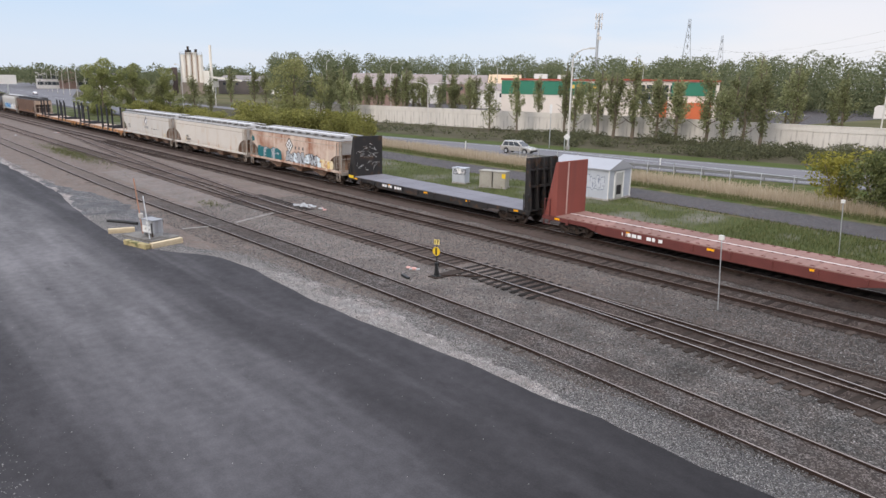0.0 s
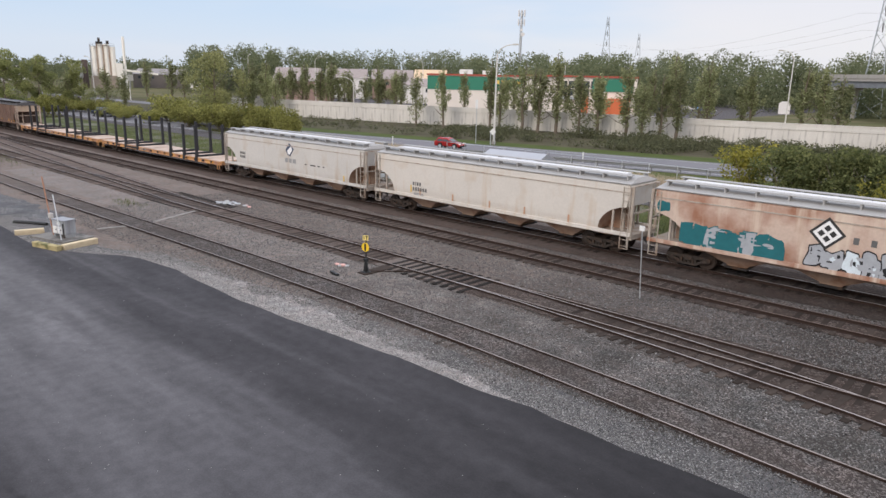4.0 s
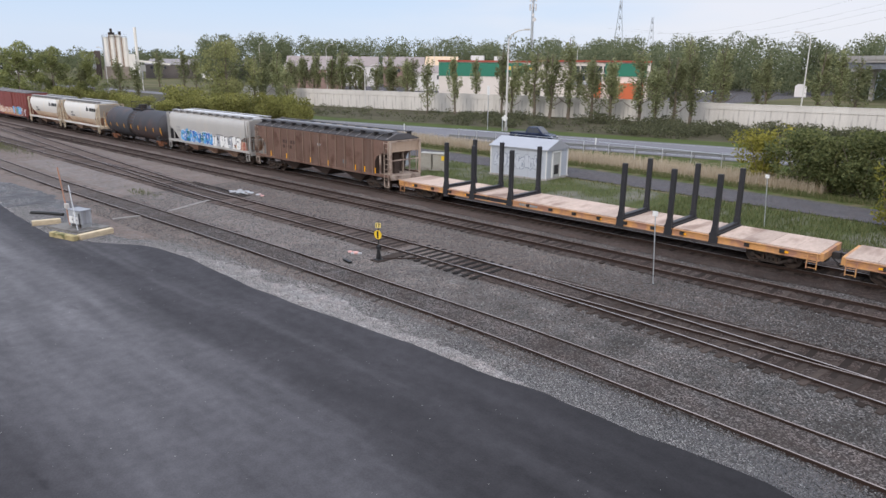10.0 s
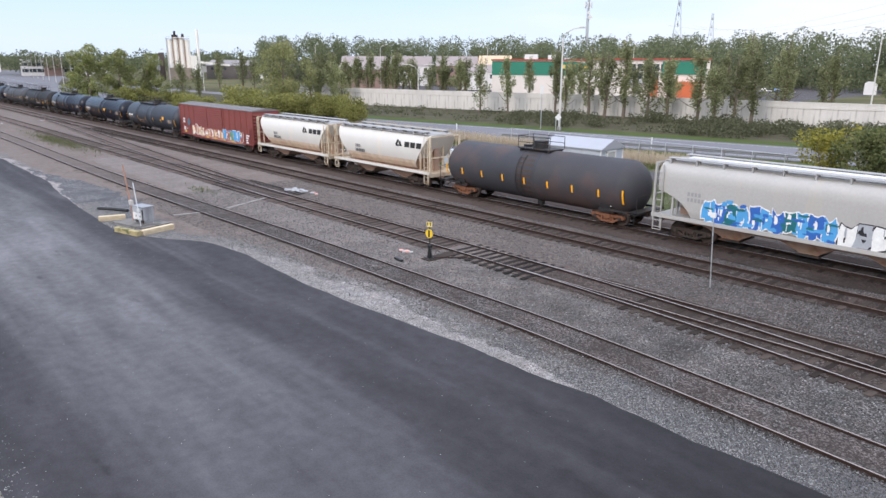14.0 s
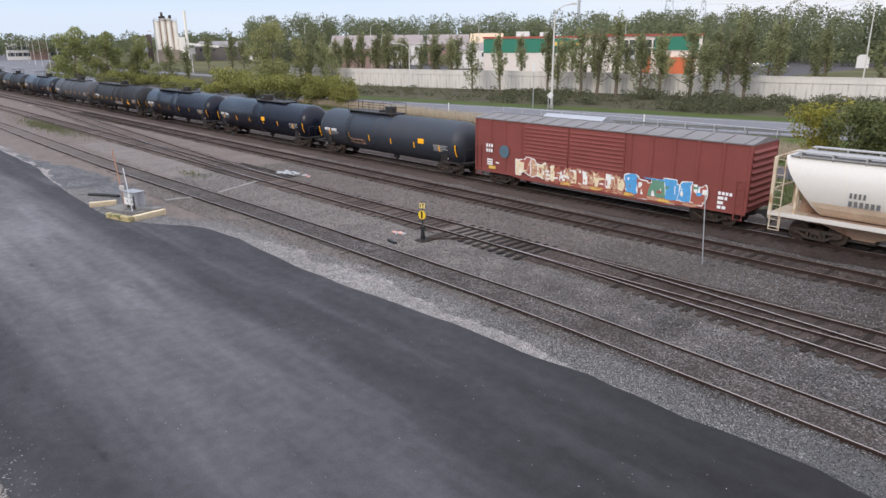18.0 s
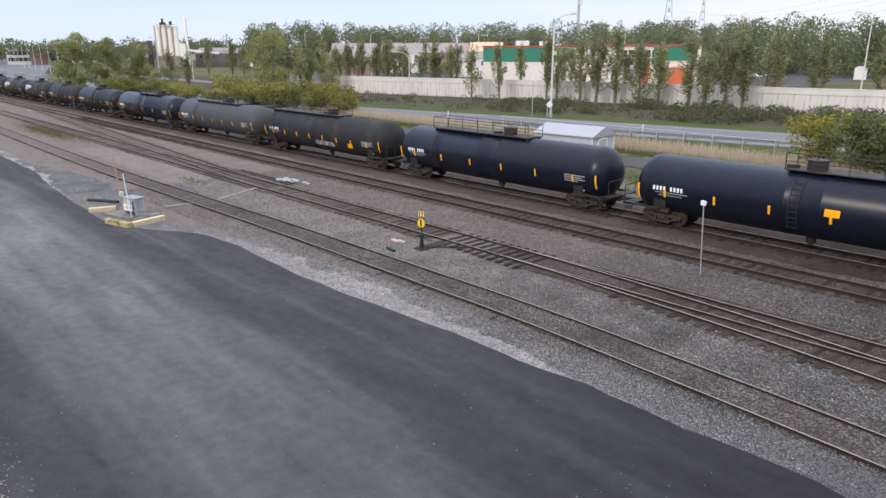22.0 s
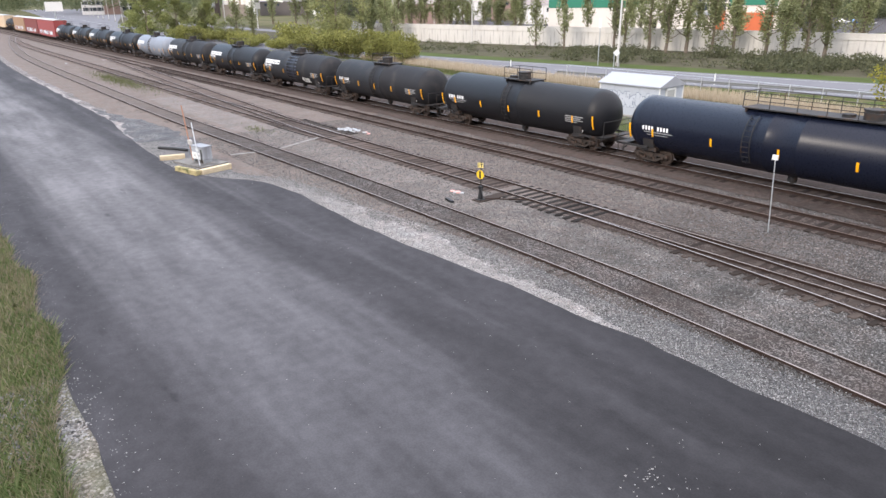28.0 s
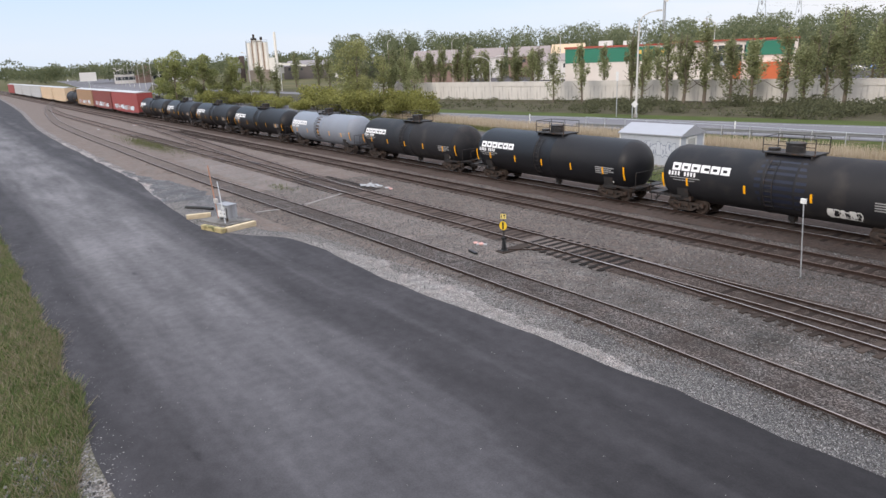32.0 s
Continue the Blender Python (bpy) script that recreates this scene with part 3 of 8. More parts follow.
# ---- railway tracks ----
LINE_A = [(-300, 40), (-262, 33.5), (-230, 27.9), (-192, 23.1), (-157, 19.8), (-143, 19.0), (-112, 18.3), (-92, 18.15), (-77, 18.0), (-57, 18.0), (-45, 18.3), (-32, 18.6),
          (-22, 18.63), (-15, 18.6), (-9, 18.28), (-4, 17.95), (2, 17.4), (12, 16.2), (30, 13.5)]
LINE_B = [(-226, 27.4), (-215, 26.3), (-200, 25.3), (-185, 24.6), (-170, 24.25), (-140, 24.15), (-40, 24.1), (30, 24.1)]
LINE_S = [(-22, 24.1), (-18, 24.0), (-14, 23.75), (-10, 23.42), (-6, 22.98), (-2.6, 22.5), (4, 21.4), (12, 20.1), (30, 17.2)]
LINE_X = [(-146, 30.3), (-135, 30.1), (-115, 28.9), (-100, 27.8), (-80, 26.4), (-60, 25.0), (-50, 24.35), (-43, 24.1)]
LINE_C = [(-560, 30.3), (40, 30.3)]
LINE_D = [(-900, 35.05), (60, 35.05)]
HALF = 0.752


def rail_geo(line, side, z0=0.045, z1=0.18, head=False, wide=0.022):
    """A rail with foot, web and head along one side of a track, or the thin worn strip on its top."""
    pts = offset(line, side * HALF)
    half = [(0.07, z0), (0.06, z0 + 0.015), (0.01, z0 + 0.022), (0.01, z1 - 0.036), (0.036, z1 - 0.03), (0.036, z1 - 0.004)]
    shape = half + [(-u, w) for u, w in reversed(half)]
    if head:
        shape = [(-wide, z1 - 0.004), (wide, z1 - 0.004), (wide - 0.004, z1), (-wide + 0.004, z1)]
    rings = []
    for i, (x, y) in enumerate(pts):
        a, b = pts[max(i - 1, 0)], pts[min(i + 1, len(pts) - 1)]
        t = math.hypot(b[0] - a[0], b[1] - a[1])
        nx, ny = -(b[1] - a[1]) / t, (b[0] - a[0]) / t
        rings.append([(x + nx * u, y + ny * u, w) for u, w in shape])
    return Geo().loft(rings)


TIE_GEO = Geo()
TIE_GEO.add([(x, y, z) for z, e in ((-0.14, 0.0), (0.0, 0.0), (0.012, 0.012)) for x, y in ((-0.115 + e, -1.3 + e), (0.115 - e, -1.3 + e), (0.115 - e, 1.3 - e), (-0.115 + e, 1.3 - e))],
            [(0, 1, 5, 4), (1, 2, 6, 5), (2, 3, 7, 6), (3, 0, 4, 7), (4, 5, 9, 8), (5, 6, 10, 9), (6, 7, 11, 10), (7, 4, 8, 11), (8, 9, 10, 11)])


def track(name, line, label, bright, bed, bed_w, sunk, step=1.0):
    t = thing(name, Matrix(), label, "railway track", "yard tracks")
    fine = smooth_line(line, step)
    if bed:
        part("track_bed", ribbon(ragged(offset(fine, -bed_w), 0.4, len(name)), ragged(offset(fine, bed_w), 0.4, len(name) + 3), 0.004 + 0.0015 * len(name)), bed, t)
    for side in (-1, 1):
        r = part("rail", rail_geo(fine, side, 0.045 - sunk, 0.18 - sunk), RAIL, t)
        part("rail_head", rail_geo(fine, side, 0.045 - sunk, 0.18 - sunk, True, 0.024), bright, r, "worn running surface")
    return t, fine


TRACKS = []
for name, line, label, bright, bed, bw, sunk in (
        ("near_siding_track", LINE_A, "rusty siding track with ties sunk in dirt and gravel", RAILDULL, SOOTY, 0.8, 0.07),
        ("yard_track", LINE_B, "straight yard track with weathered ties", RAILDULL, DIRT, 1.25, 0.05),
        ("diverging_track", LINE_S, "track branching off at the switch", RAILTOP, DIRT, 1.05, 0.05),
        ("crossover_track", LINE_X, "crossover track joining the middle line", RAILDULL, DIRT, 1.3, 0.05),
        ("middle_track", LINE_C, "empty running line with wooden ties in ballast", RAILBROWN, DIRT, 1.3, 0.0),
        ("train_track", LINE_D, "running line that the freight train rolls on", RAILTOP, DARK_BED, 2.7, 0.0)):
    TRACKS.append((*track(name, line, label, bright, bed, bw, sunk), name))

# ---- the freight train ----
TRAIN_Y, RAIL_Z = 35.05, 0.18
SPEED = 12.9916
# the train slows a little on its way: metres ahead of an even pace
DRIFT = smooth_line([(-2, -2.27), (0, -1.76), (3.5, -0.9), (7, -0.31), (10.5, 0.0), (14, 0.12), (18, 0.09), (22, -0.09), (26, -0.26), (29, -0.27), (32, -0.2), (34, -0.2)], 0.1)


def drift(t):
    return float(np.interp(t, [p[0] for p in DRIFT], [p[1] for p in DRIFT]))


TRAIN = []
WHEELSETS = {-0.85: [], 0.85: []}

CREAM = surface("cream_paint", (0.55, 0.527, 0.495), 0.6, var=0.1, scale=0.5, fine=9, bump=0.06, streak=(0.45, 0.36, 0.28), streak_amount=0.34, spots=(0.48, 0.41, 0.34), spot_amount=0.3, spot_scale=0.7)
BEIGE = surface("beige_paint", (0.6, 0.56, 0.51), 0.6, var=0.09, scale=0.4, fine=9, bump=0.06, streak=(0.53, 0.42, 0.32), streak_amount=0.34, spots=(0.54, 0.46, 0.38), spot_amount=0.3, spot_scale=0.6)
GRIMY = surface("grimy_cream_paint", (0.42, 0.37, 0.32), 0.75, var=0.2, scale=1.2, bump=0.1, spots=(0.24, 0.16, 0.11), spot_amount=0.5, spot_scale=1.2)
RUSTY = surface("rusted_cream_paint", (0.57, 0.44, 0.365), 0.75, var=0.16, scale=0.5, fine=7, bump=0.1, spots=(0.31, 0.145, 0.09), spot_amount=0.85, spot_scale=0.5,
                streak=(0.66, 0.56, 0.46), streak_amount=0.55)
WHITEBODY = surface("grey_white_paint", (0.4, 0.387, 0.365), 0.6, var=0.1, scale=0.5, fine=9, bump=0.06, streak=(0.44, 0.4, 0.35), streak_amount=0.4)
IVORY = surface("ivory_paint", (0.61, 0.585, 0.54), 0.5, var=0.06, scale=0.5, fine=9, bump=0.04, streak=(0.68, 0.6, 0.48), streak_amount=0.3)
IVORY_RUST = surface("ivory_rust", (0.6, 0.46, 0.34), 0.75, var=0.2, scale=1.5, fine=9, bump=0.1, streak=(0.66, 0.56, 0.42), streak_amount=0.5)
BROWN = surface("brown_paint", (0.145, 0.088, 0.067), 0.75, spec=0.25, var=0.22, scale=0.6, fine=8, bump=0.1, rand=0.14, streak=(0.165, 0.112, 0.088), streak_amount=0.45, spots=(0.075, 0.036, 0.025), spot_amount=0.4, spot_scale=0.8)
BOXRED = surface("boxcar_red", (0.21, 0.06, 0.052), 0.65, spec=0.25, var=0.18, scale=0.5, fine=8, bump=0.06, streak=(0.22, 0.06, 0.05), streak_amount=0.45)
BOXRED_B = surface("boxcar_red_bright", (0.3, 0.06, 0.055), 0.6, var=0.12, scale=0.5, fine=8, bump=0.06)
BOXTAN = surface("boxcar_tan", (0.6, 0.45, 0.3), 0.6, var=0.12, scale=0.5, fine=8, bump=0.06)
BOXBROWN = surface("boxcar_brown", (0.33, 0.2, 0.11), 0.6, var=0.12, scale=0.5, fine=8, bump=0.06)
BOXGREY = surface("boxcar_grey", (0.45, 0.45, 0.45), 0.6, var=0.15, scale=0.5, fine=8, bump=0.06)
ROOFDARK = surface("roof_dark", (0.075, 0.072, 0.075), 0.8, 0.0, spec=0.2, var=0.2, scale=0.6, fine=8, bump=0.06)
HATCHGREY = surface("hatch_grey", (0.2, 0.2, 0.21), 0.6, 0.1, var=0.12, scale=0.8, bump=0.03)
ROOFGREY = surface("roof_grey", (0.2, 0.19, 0.19), 0.75, 0.0, spec=0.2, var=0.15, scale=0.6, fine=8, bump=0.06)
GALVROOF = surface("galvanised_roof", (0.34, 0.335, 0.33), 0.75, 0.05, var=0.1, scale=0.5, fine=8, bump=0.04)
BAY = surface("bay_rust", (0.4, 0.275, 0.205), 0.85, var=0.2, scale=1.2, bump=0.15, spots=(0.27, 0.14, 0.085), spot_amount=0.5, spot_scale=1.2)
MAROON = surface("maroon_steel", (0.13, 0.035, 0.03), 0.6, var=0.25, scale=1.2, bump=0.1)
BULKRED = surface("bulkhead_red", (0.24, 0.065, 0.05), 0.6, var=0.14, scale=0.7, bump=0.08, streak=(0.2, 0.06, 0.05), streak_amount=0.4)
DECKRED = surface("red_plank_deck", (0.26, 0.158, 0.137), 0.85, spec=0.15, var=0.22, scale=0.9, fine=10, bump=0.2, stretch=(1, 0.3, 1), rand=0.14)
DECKGREY = surface("grey_plank_deck", (0.2, 0.2, 0.225), 0.85, spec=0.15, var=0.14, scale=0.9, fine=10, bump=0.15, stretch=(1, 0.3, 1), rand=0.08)
DECKTAN = surface("tan_plank_deck", (0.47, 0.365, 0.3), 0.85, var=0.24, scale=0.9, fine=10, bump=0.15, stretch=(1, 0.3, 1), rand=0.14, spots=(0.25, 0.17, 0.13), spot_amount=0.45, spot_scale=1.1)
SILLYELLOW = surface("yellow_sill", (0.55, 0.29, 0.11), 0.75, var=0.22, scale=0.9, bump=0.1, spots=(0.36, 0.19, 0.13), spot_amount=0.8, spot_scale=1.3)
STAKE = surface("stake_steel", (0.03, 0.03, 0.034), 0.55, 0.2, var=0.25, scale=1.5, bump=0.06)
TANK_GLOSS = surface("tank_gloss_black", (0.008, 0.0105, 0.021), 0.3, var=0.18, scale=0.5, bump=0.02, spec=0.26)
TANK_SATIN = surface("tank_satin_black", (0.012, 0.0125, 0.015), 0.45, var=0.22, scale=0.5, bump=0.03, spec=0.26)
TANK_MATTE = surface("tank_matte_black", (0.018, 0.018, 0.0205), 0.62, spec=0.25, var=0.25, scale=0.6, bump=0.04, spots=(0.04, 0.036, 0.034), spot_amount=0.4, spot_scale=0.6)
TANK_GREY = surface("tank_faded_grey", (0.05, 0.052, 0.059), 0.62, var=0.16, scale=0.5, bump=0.04, streak=(0.036, 0.035, 0.037), streak_amount=0.4)
TANK_SLATE = surface("tank_slate", (0.027, 0.032, 0.043), 0.5, var=0.18, scale=0.5, bump=0.03, streak=(0.03, 0.03, 0.034), streak_amount=0.4)
TANK_OLD = surface("tank_dusty_black", (0.045, 0.044, 0.05), 0.7, var=0.2, scale=0.6, bump=0.05, spots=(0.085, 0.055, 0.05), spot_amount=0.5, spot_scale=0.35)
TANK_PALE = surface("tank_pale_blue_grey", (0.2, 0.222, 0.26), 0.55, var=0.12, scale=0.5, bump=0.03, streak=(0.22, 0.22, 0.24), streak_amount=0.3)
STAIN = surface("residue_stain", (0.06, 0.04, 0.032), 0.8, var=0.3, scale=1.5, bump=0.1)
BLUESTAIN = surface("fresh_patch_paint", (0.014, 0.018, 0.034), 0.34, var=0.2, scale=0.8, bump=0.02)
LETTER_W = surface("white_lettering", (0.8, 0.8, 0.8), 0.6, var=0.08, scale=6, bump=0)
LETTER_G = surface("grey_lettering", (0.3, 0.3, 0.3), 0.7, var=0.1, scale=6, bump=0)
LETTER_D = surface("dark_grey_lettering", (0.12, 0.12, 0.12), 0.7, var=0.1, scale=6, bump=0)
LETTER_K = surface("black_lettering", (0.03, 0.03, 0.03), 0.6, var=0.1, scale=6, bump=0)
SPRAY = {k: surface("spray_" + k, c, 0.6, var=0.14, scale=2.5, fine=12, bump=0) for k, c in {
    "teal": (0.012, 0.13, 0.15), "sky": (0.08, 0.32, 0.62), "blue": (0.03, 0.12, 0.42), "white": (0.75, 0.75, 0.73), "silver": (0.36, 0.38, 0.41), "black": (0.015, 0.015, 0.018),
    "cream": (0.72, 0.62, 0.42), "tan": (0.5, 0.3, 0.2), "brick": (0.34, 0.1, 0.07), "green": (0.12, 0.26, 0.18), "gold": (0.68, 0.45, 0.1), "pale": (0.62, 0.7, 0.75), "haze": (0.5, 0.53, 0.58), "slate": (0.24, 0.27, 0.34)}.items()}


def truck_parts(car, x, mat):
    """A two-axle truck: side frames, spring nests, bearing adapters and two wheelsets."""
    def frame_geo():
        g = Geo()
        for y0, y1 in ((-0.09, 0.09),):
            g.prism([(-1.15, 0.44), (-1.12, 0.62), (-0.75, 0.66), (0.75, 0.66), (1.12, 0.62), (1.15, 0.44), (0.92, 0.4), (0.72, 0.5), (-0.72, 0.5), (-0.92, 0.4)], "y", y0, y1)
            g.prism([(-0.85, 0.42), (-0.42, 0.16), (0.42, 0.16), (0.85, 0.42), (0.7, 0.46), (0.34, 0.27), (-0.34, 0.27), (-0.7, 0.46)], "y", y0, y1)
            g.box(-0.44, -0.33, y0, y1, 0.2, 0.55).box(0.33, 0.44, y0, y1, 0.2, 0.55)
        return g

    def spring_geo():
        g = Geo()
        for dx in (-0.2, 0.0, 0.2):
            g.tube((dx, 0, 0.27), (dx, 0, 0.5), 0.085, 8)
        return g

    def wheel_geo():
        g = Geo()
        g.tube((0, -1.12, 0), (0, 1.12, 0), 0.08, 8)
        for s in (-1, 1):
            prof = [(0.1, 0.08), (0.1, 0.2), (0.02, 0.25), (0.02, 0.38), (0.065, 0.4), (0.065, 0.455), (-0.045, 0.458), (-0.07, 0.485), (-0.07, 0.38), (-0.02, 0.36), (-0.02, 0.22), (-0.08, 0.18), (-0.08, 0.08)]
            rings = [[(r * math.cos(a), s * (0.75 + d), r * math.sin(a)) for d, r in prof] for a in [2 * math.pi * k / 20 for k in range(21)]]
            g.loft(rings, cap=False)
            g.tube((0, s * 1.02, 0), (0, s * 1.14, 0), 0.11, 8)
        return g

    at = pose(x, 0, 0)
    t = part("truck", shared(("truck", mat.name), lambda: Geo().box(-0.22, 0.22, -1.15, 1.15, 0.42, 0.68).tube((0, 0, 0.66), (0, 0, 0.8), 0.2, 12), mat), None, car, at=at)
    for s in (-1, 1):
        part("side_frame", shared(("side_frame", mat.name), frame_geo, mat), None, t, at=pose(0, s, 0))
        part("spring_nest", shared(("spring_nest", mat.name), spring_geo, mat, 40), None, t, at=pose(0, s, 0))
    for dx in (-0.85, 0.85):
        WHEELSETS[dx].append(part("wheelset", shared("wheelset", wheel_geo, WHEEL, 35), None, t, at=pose(dx, 0, 0.458)))
    return t


def coupler(car, x, s, mat=STEEL_DARK):
    """A drawbar with its knuckle, and an air hose."""
    def make():
        g = Geo().box(-0.75, 0.25, -0.1, 0.1, 0.74, 0.94)
        g.prism([(0.2, -0.15), (0.5, -0.13), (0.55, 0.0), (0.42, 0.16), (0.22, 0.16)], "z", 0.68, 1.0)
        g.path([(-0.1, 0.32, 0.8), (0.2, 0.36, 0.5), (0.42, 0.25, 0.38), (0.6, 0.1, 0.45)], 0.03, 6)
        return g
    part("coupler", shared("coupler", make, mat, 30), None, car, at=pose(x, 0, 0, 0, 0, 0 if s > 0 else 180))


def ladder(car, x, y, z0, z1, mat, w=0.42, axis="x", depth=0.06):
    """A side or end ladder standing just off the body."""
    g = Geo()
    n = max(2, int((z1 - z0) / 0.36))
    for s in (-0.5, 0.5):
        if axis == "x":
            g.box(x + s * w - 0.02, x + s * w + 0.02, y - depth, y, z0, z1)
        else:
            g.box(x - depth, x, y + s * w - 0.02, y + s * w + 0.02, z0, z1)
    for i in range(n + 1):
        z = z0 + 0.06 + (z1 - z0 - 0.12) * i / n
        if axis == "x":
            g.tube((x - w / 2, y - depth * 0.6, z), (x + w / 2, y - depth * 0.6, z), 0.016, 6)
        else:
            g.tube((x - depth * 0.6, y - w / 2, z), (x - depth * 0.6, y + w / 2, z), 0.016, 6)
    return part("ladder", g, mat, car)


def bars(car, x, z, widths, h, y, mat, name="lettering", label="worn stencilled marks"):
    """Rows of unreadable writing as plain bars."""
    for k, row in enumerate(widths):
        cx = x
        for w in row:
            if w > 0:
                part(name, Geo().box(cx, cx + w, y - 0.006, y, z - k * h * 1.5 - h, z - k * h * 1.5), mat, car, label)
            cx += abs(w) + h * 0.35


def blob(cx, cz, w, h, rnd, n=22, e=0.62, spike=0.0):
    """A bulging letter form."""
    p1, p2, p3 = (rnd.uniform(0, 6.28) for _ in range(3))
    out = []
    for i in range(n):
        a = 2 * math.pi * i / n
        c, s = math.cos(a), math.sin(a)
        r = 1 + spike * (1 if i % 4 == 0 else (-0.6 if i % 4 == 2 else 0)) * (0.4 + 0.6 * abs(math.sin(i * 1.3 + p1))) + 0.14 * math.sin(2 * a + p1) + 0.13 * math.sin(3 * a + p2) + 0.09 * math.sin(5 * a + p3)
        out.append((cx + 0.5 * w * r * math.copysign(abs(c) ** e, c), cz + 0.5 * h * r * math.copysign(abs(s) ** e, s)))
    return out


def grow(outline, d):
    cx, cz = sum(p[0] for p in outline) / len(outline), sum(p[1] for p in outline) / len(outline)
    out = []
    for x, z in outline:
        r = math.hypot(x - cx, z - cz)
        out.append((cx + (x - cx) * (r + d) / r, cz + (z - cz) * (r + d) / r))
    return out


def graffiti(car, x0, x1, z0, z1, y, fills, edge, n, seed, name="graffiti", label="spray-painted graffiti lettering", swoosh=0.3, inner=True, e=0.62, spike=0.0):
    """Bulging spray-painted forms with outlines and strokes, laid thinly on the side. y: the side, or a rule from z to y."""
    rnd = random.Random(seed)
    side = y if callable(y) else (lambda z: y)
    lo, hi = z0, z1

    def lay(kind, key, outline, lift, owner):
        cx, cz = sum(p[0] for p in outline) / len(outline), sum(p[1] for p in outline) / len(outline)
        pts = [(cx, side(cz) - lift, cz)] + [(x, side(z) - lift, z) for x, z in outline]
        m = len(outline)
        return part(kind, Geo().add(pts, [(0, 1 + i, 1 + (i + 1) % m) for i in range(m)]), SPRAY[key], owner, label if owner is car else "")

    w = (x1 - x0) / n
    for i in range(n):
        cx = x0 + w * (i + 0.5) + rnd.uniform(-0.08, 0.08) * w
        cz = (z0 + z1) / 2 + rnd.uniform(-0.1, 0.1) * (z1 - z0)
        o = blob(cx, cz, w * rnd.uniform(0.85, 1.1), (z1 - z0) * rnd.uniform(0.75, 0.98), rnd, 22, e, spike)
        o = [(x, min(max(z, lo), hi)) for x, z in o]
        fill = fills[i % len(fills)]
        letter = lay(name, edge, [(x, min(max(z, lo - 0.03), hi + 0.05)) for x, z in grow(o, 0.07)], 0.004 + 0.0008 * (i % 3), car)
        lay("letter_fill", fill, o, 0.008 + 0.0008 * (i % 3), letter)
        if inner:
            for _ in range(3):
                ix, iz = cx + rnd.uniform(-0.3, 0.3) * w, cz + rnd.uniform(-0.25, 0.25) * (z1 - z0)
                b = blob(ix, iz, w * rnd.uniform(0.06, 0.34), (z1 - z0) * rnd.uniform(0.05, 0.42), rnd, 12)
                lay("spray_stroke", edge if rnd.random() < 0.6 else rnd.choice(fills), b, 0.0125 + 0.0006 * rnd.random(), letter)
    for _ in range(int(n * swoosh * 4)):
        ix, iz = rnd.uniform(x0, x1), rnd.uniform(z0, z1)
        b = blob(ix, iz, w * rnd.uniform(0.3, 1.0), (z1 - z0) * rnd.uniform(0.05, 0.16), rnd, 12)
        lay("spray_stroke", rnd.choice(fills), b, 0.0155 + 0.0006 * rnd.random(), car)


def new_car(name, u_right, u_left, label, category="freight car"):
    """An empty car frame between two couplings; returns it with its length."""
    car = thing(name, pose((u_right + u_left) / 2, TRAIN_Y, RAIL_Z), label, category, "freight train")
    TRAIN.append((car, (u_right + u_left) / 2))
    return car, u_right - u_left


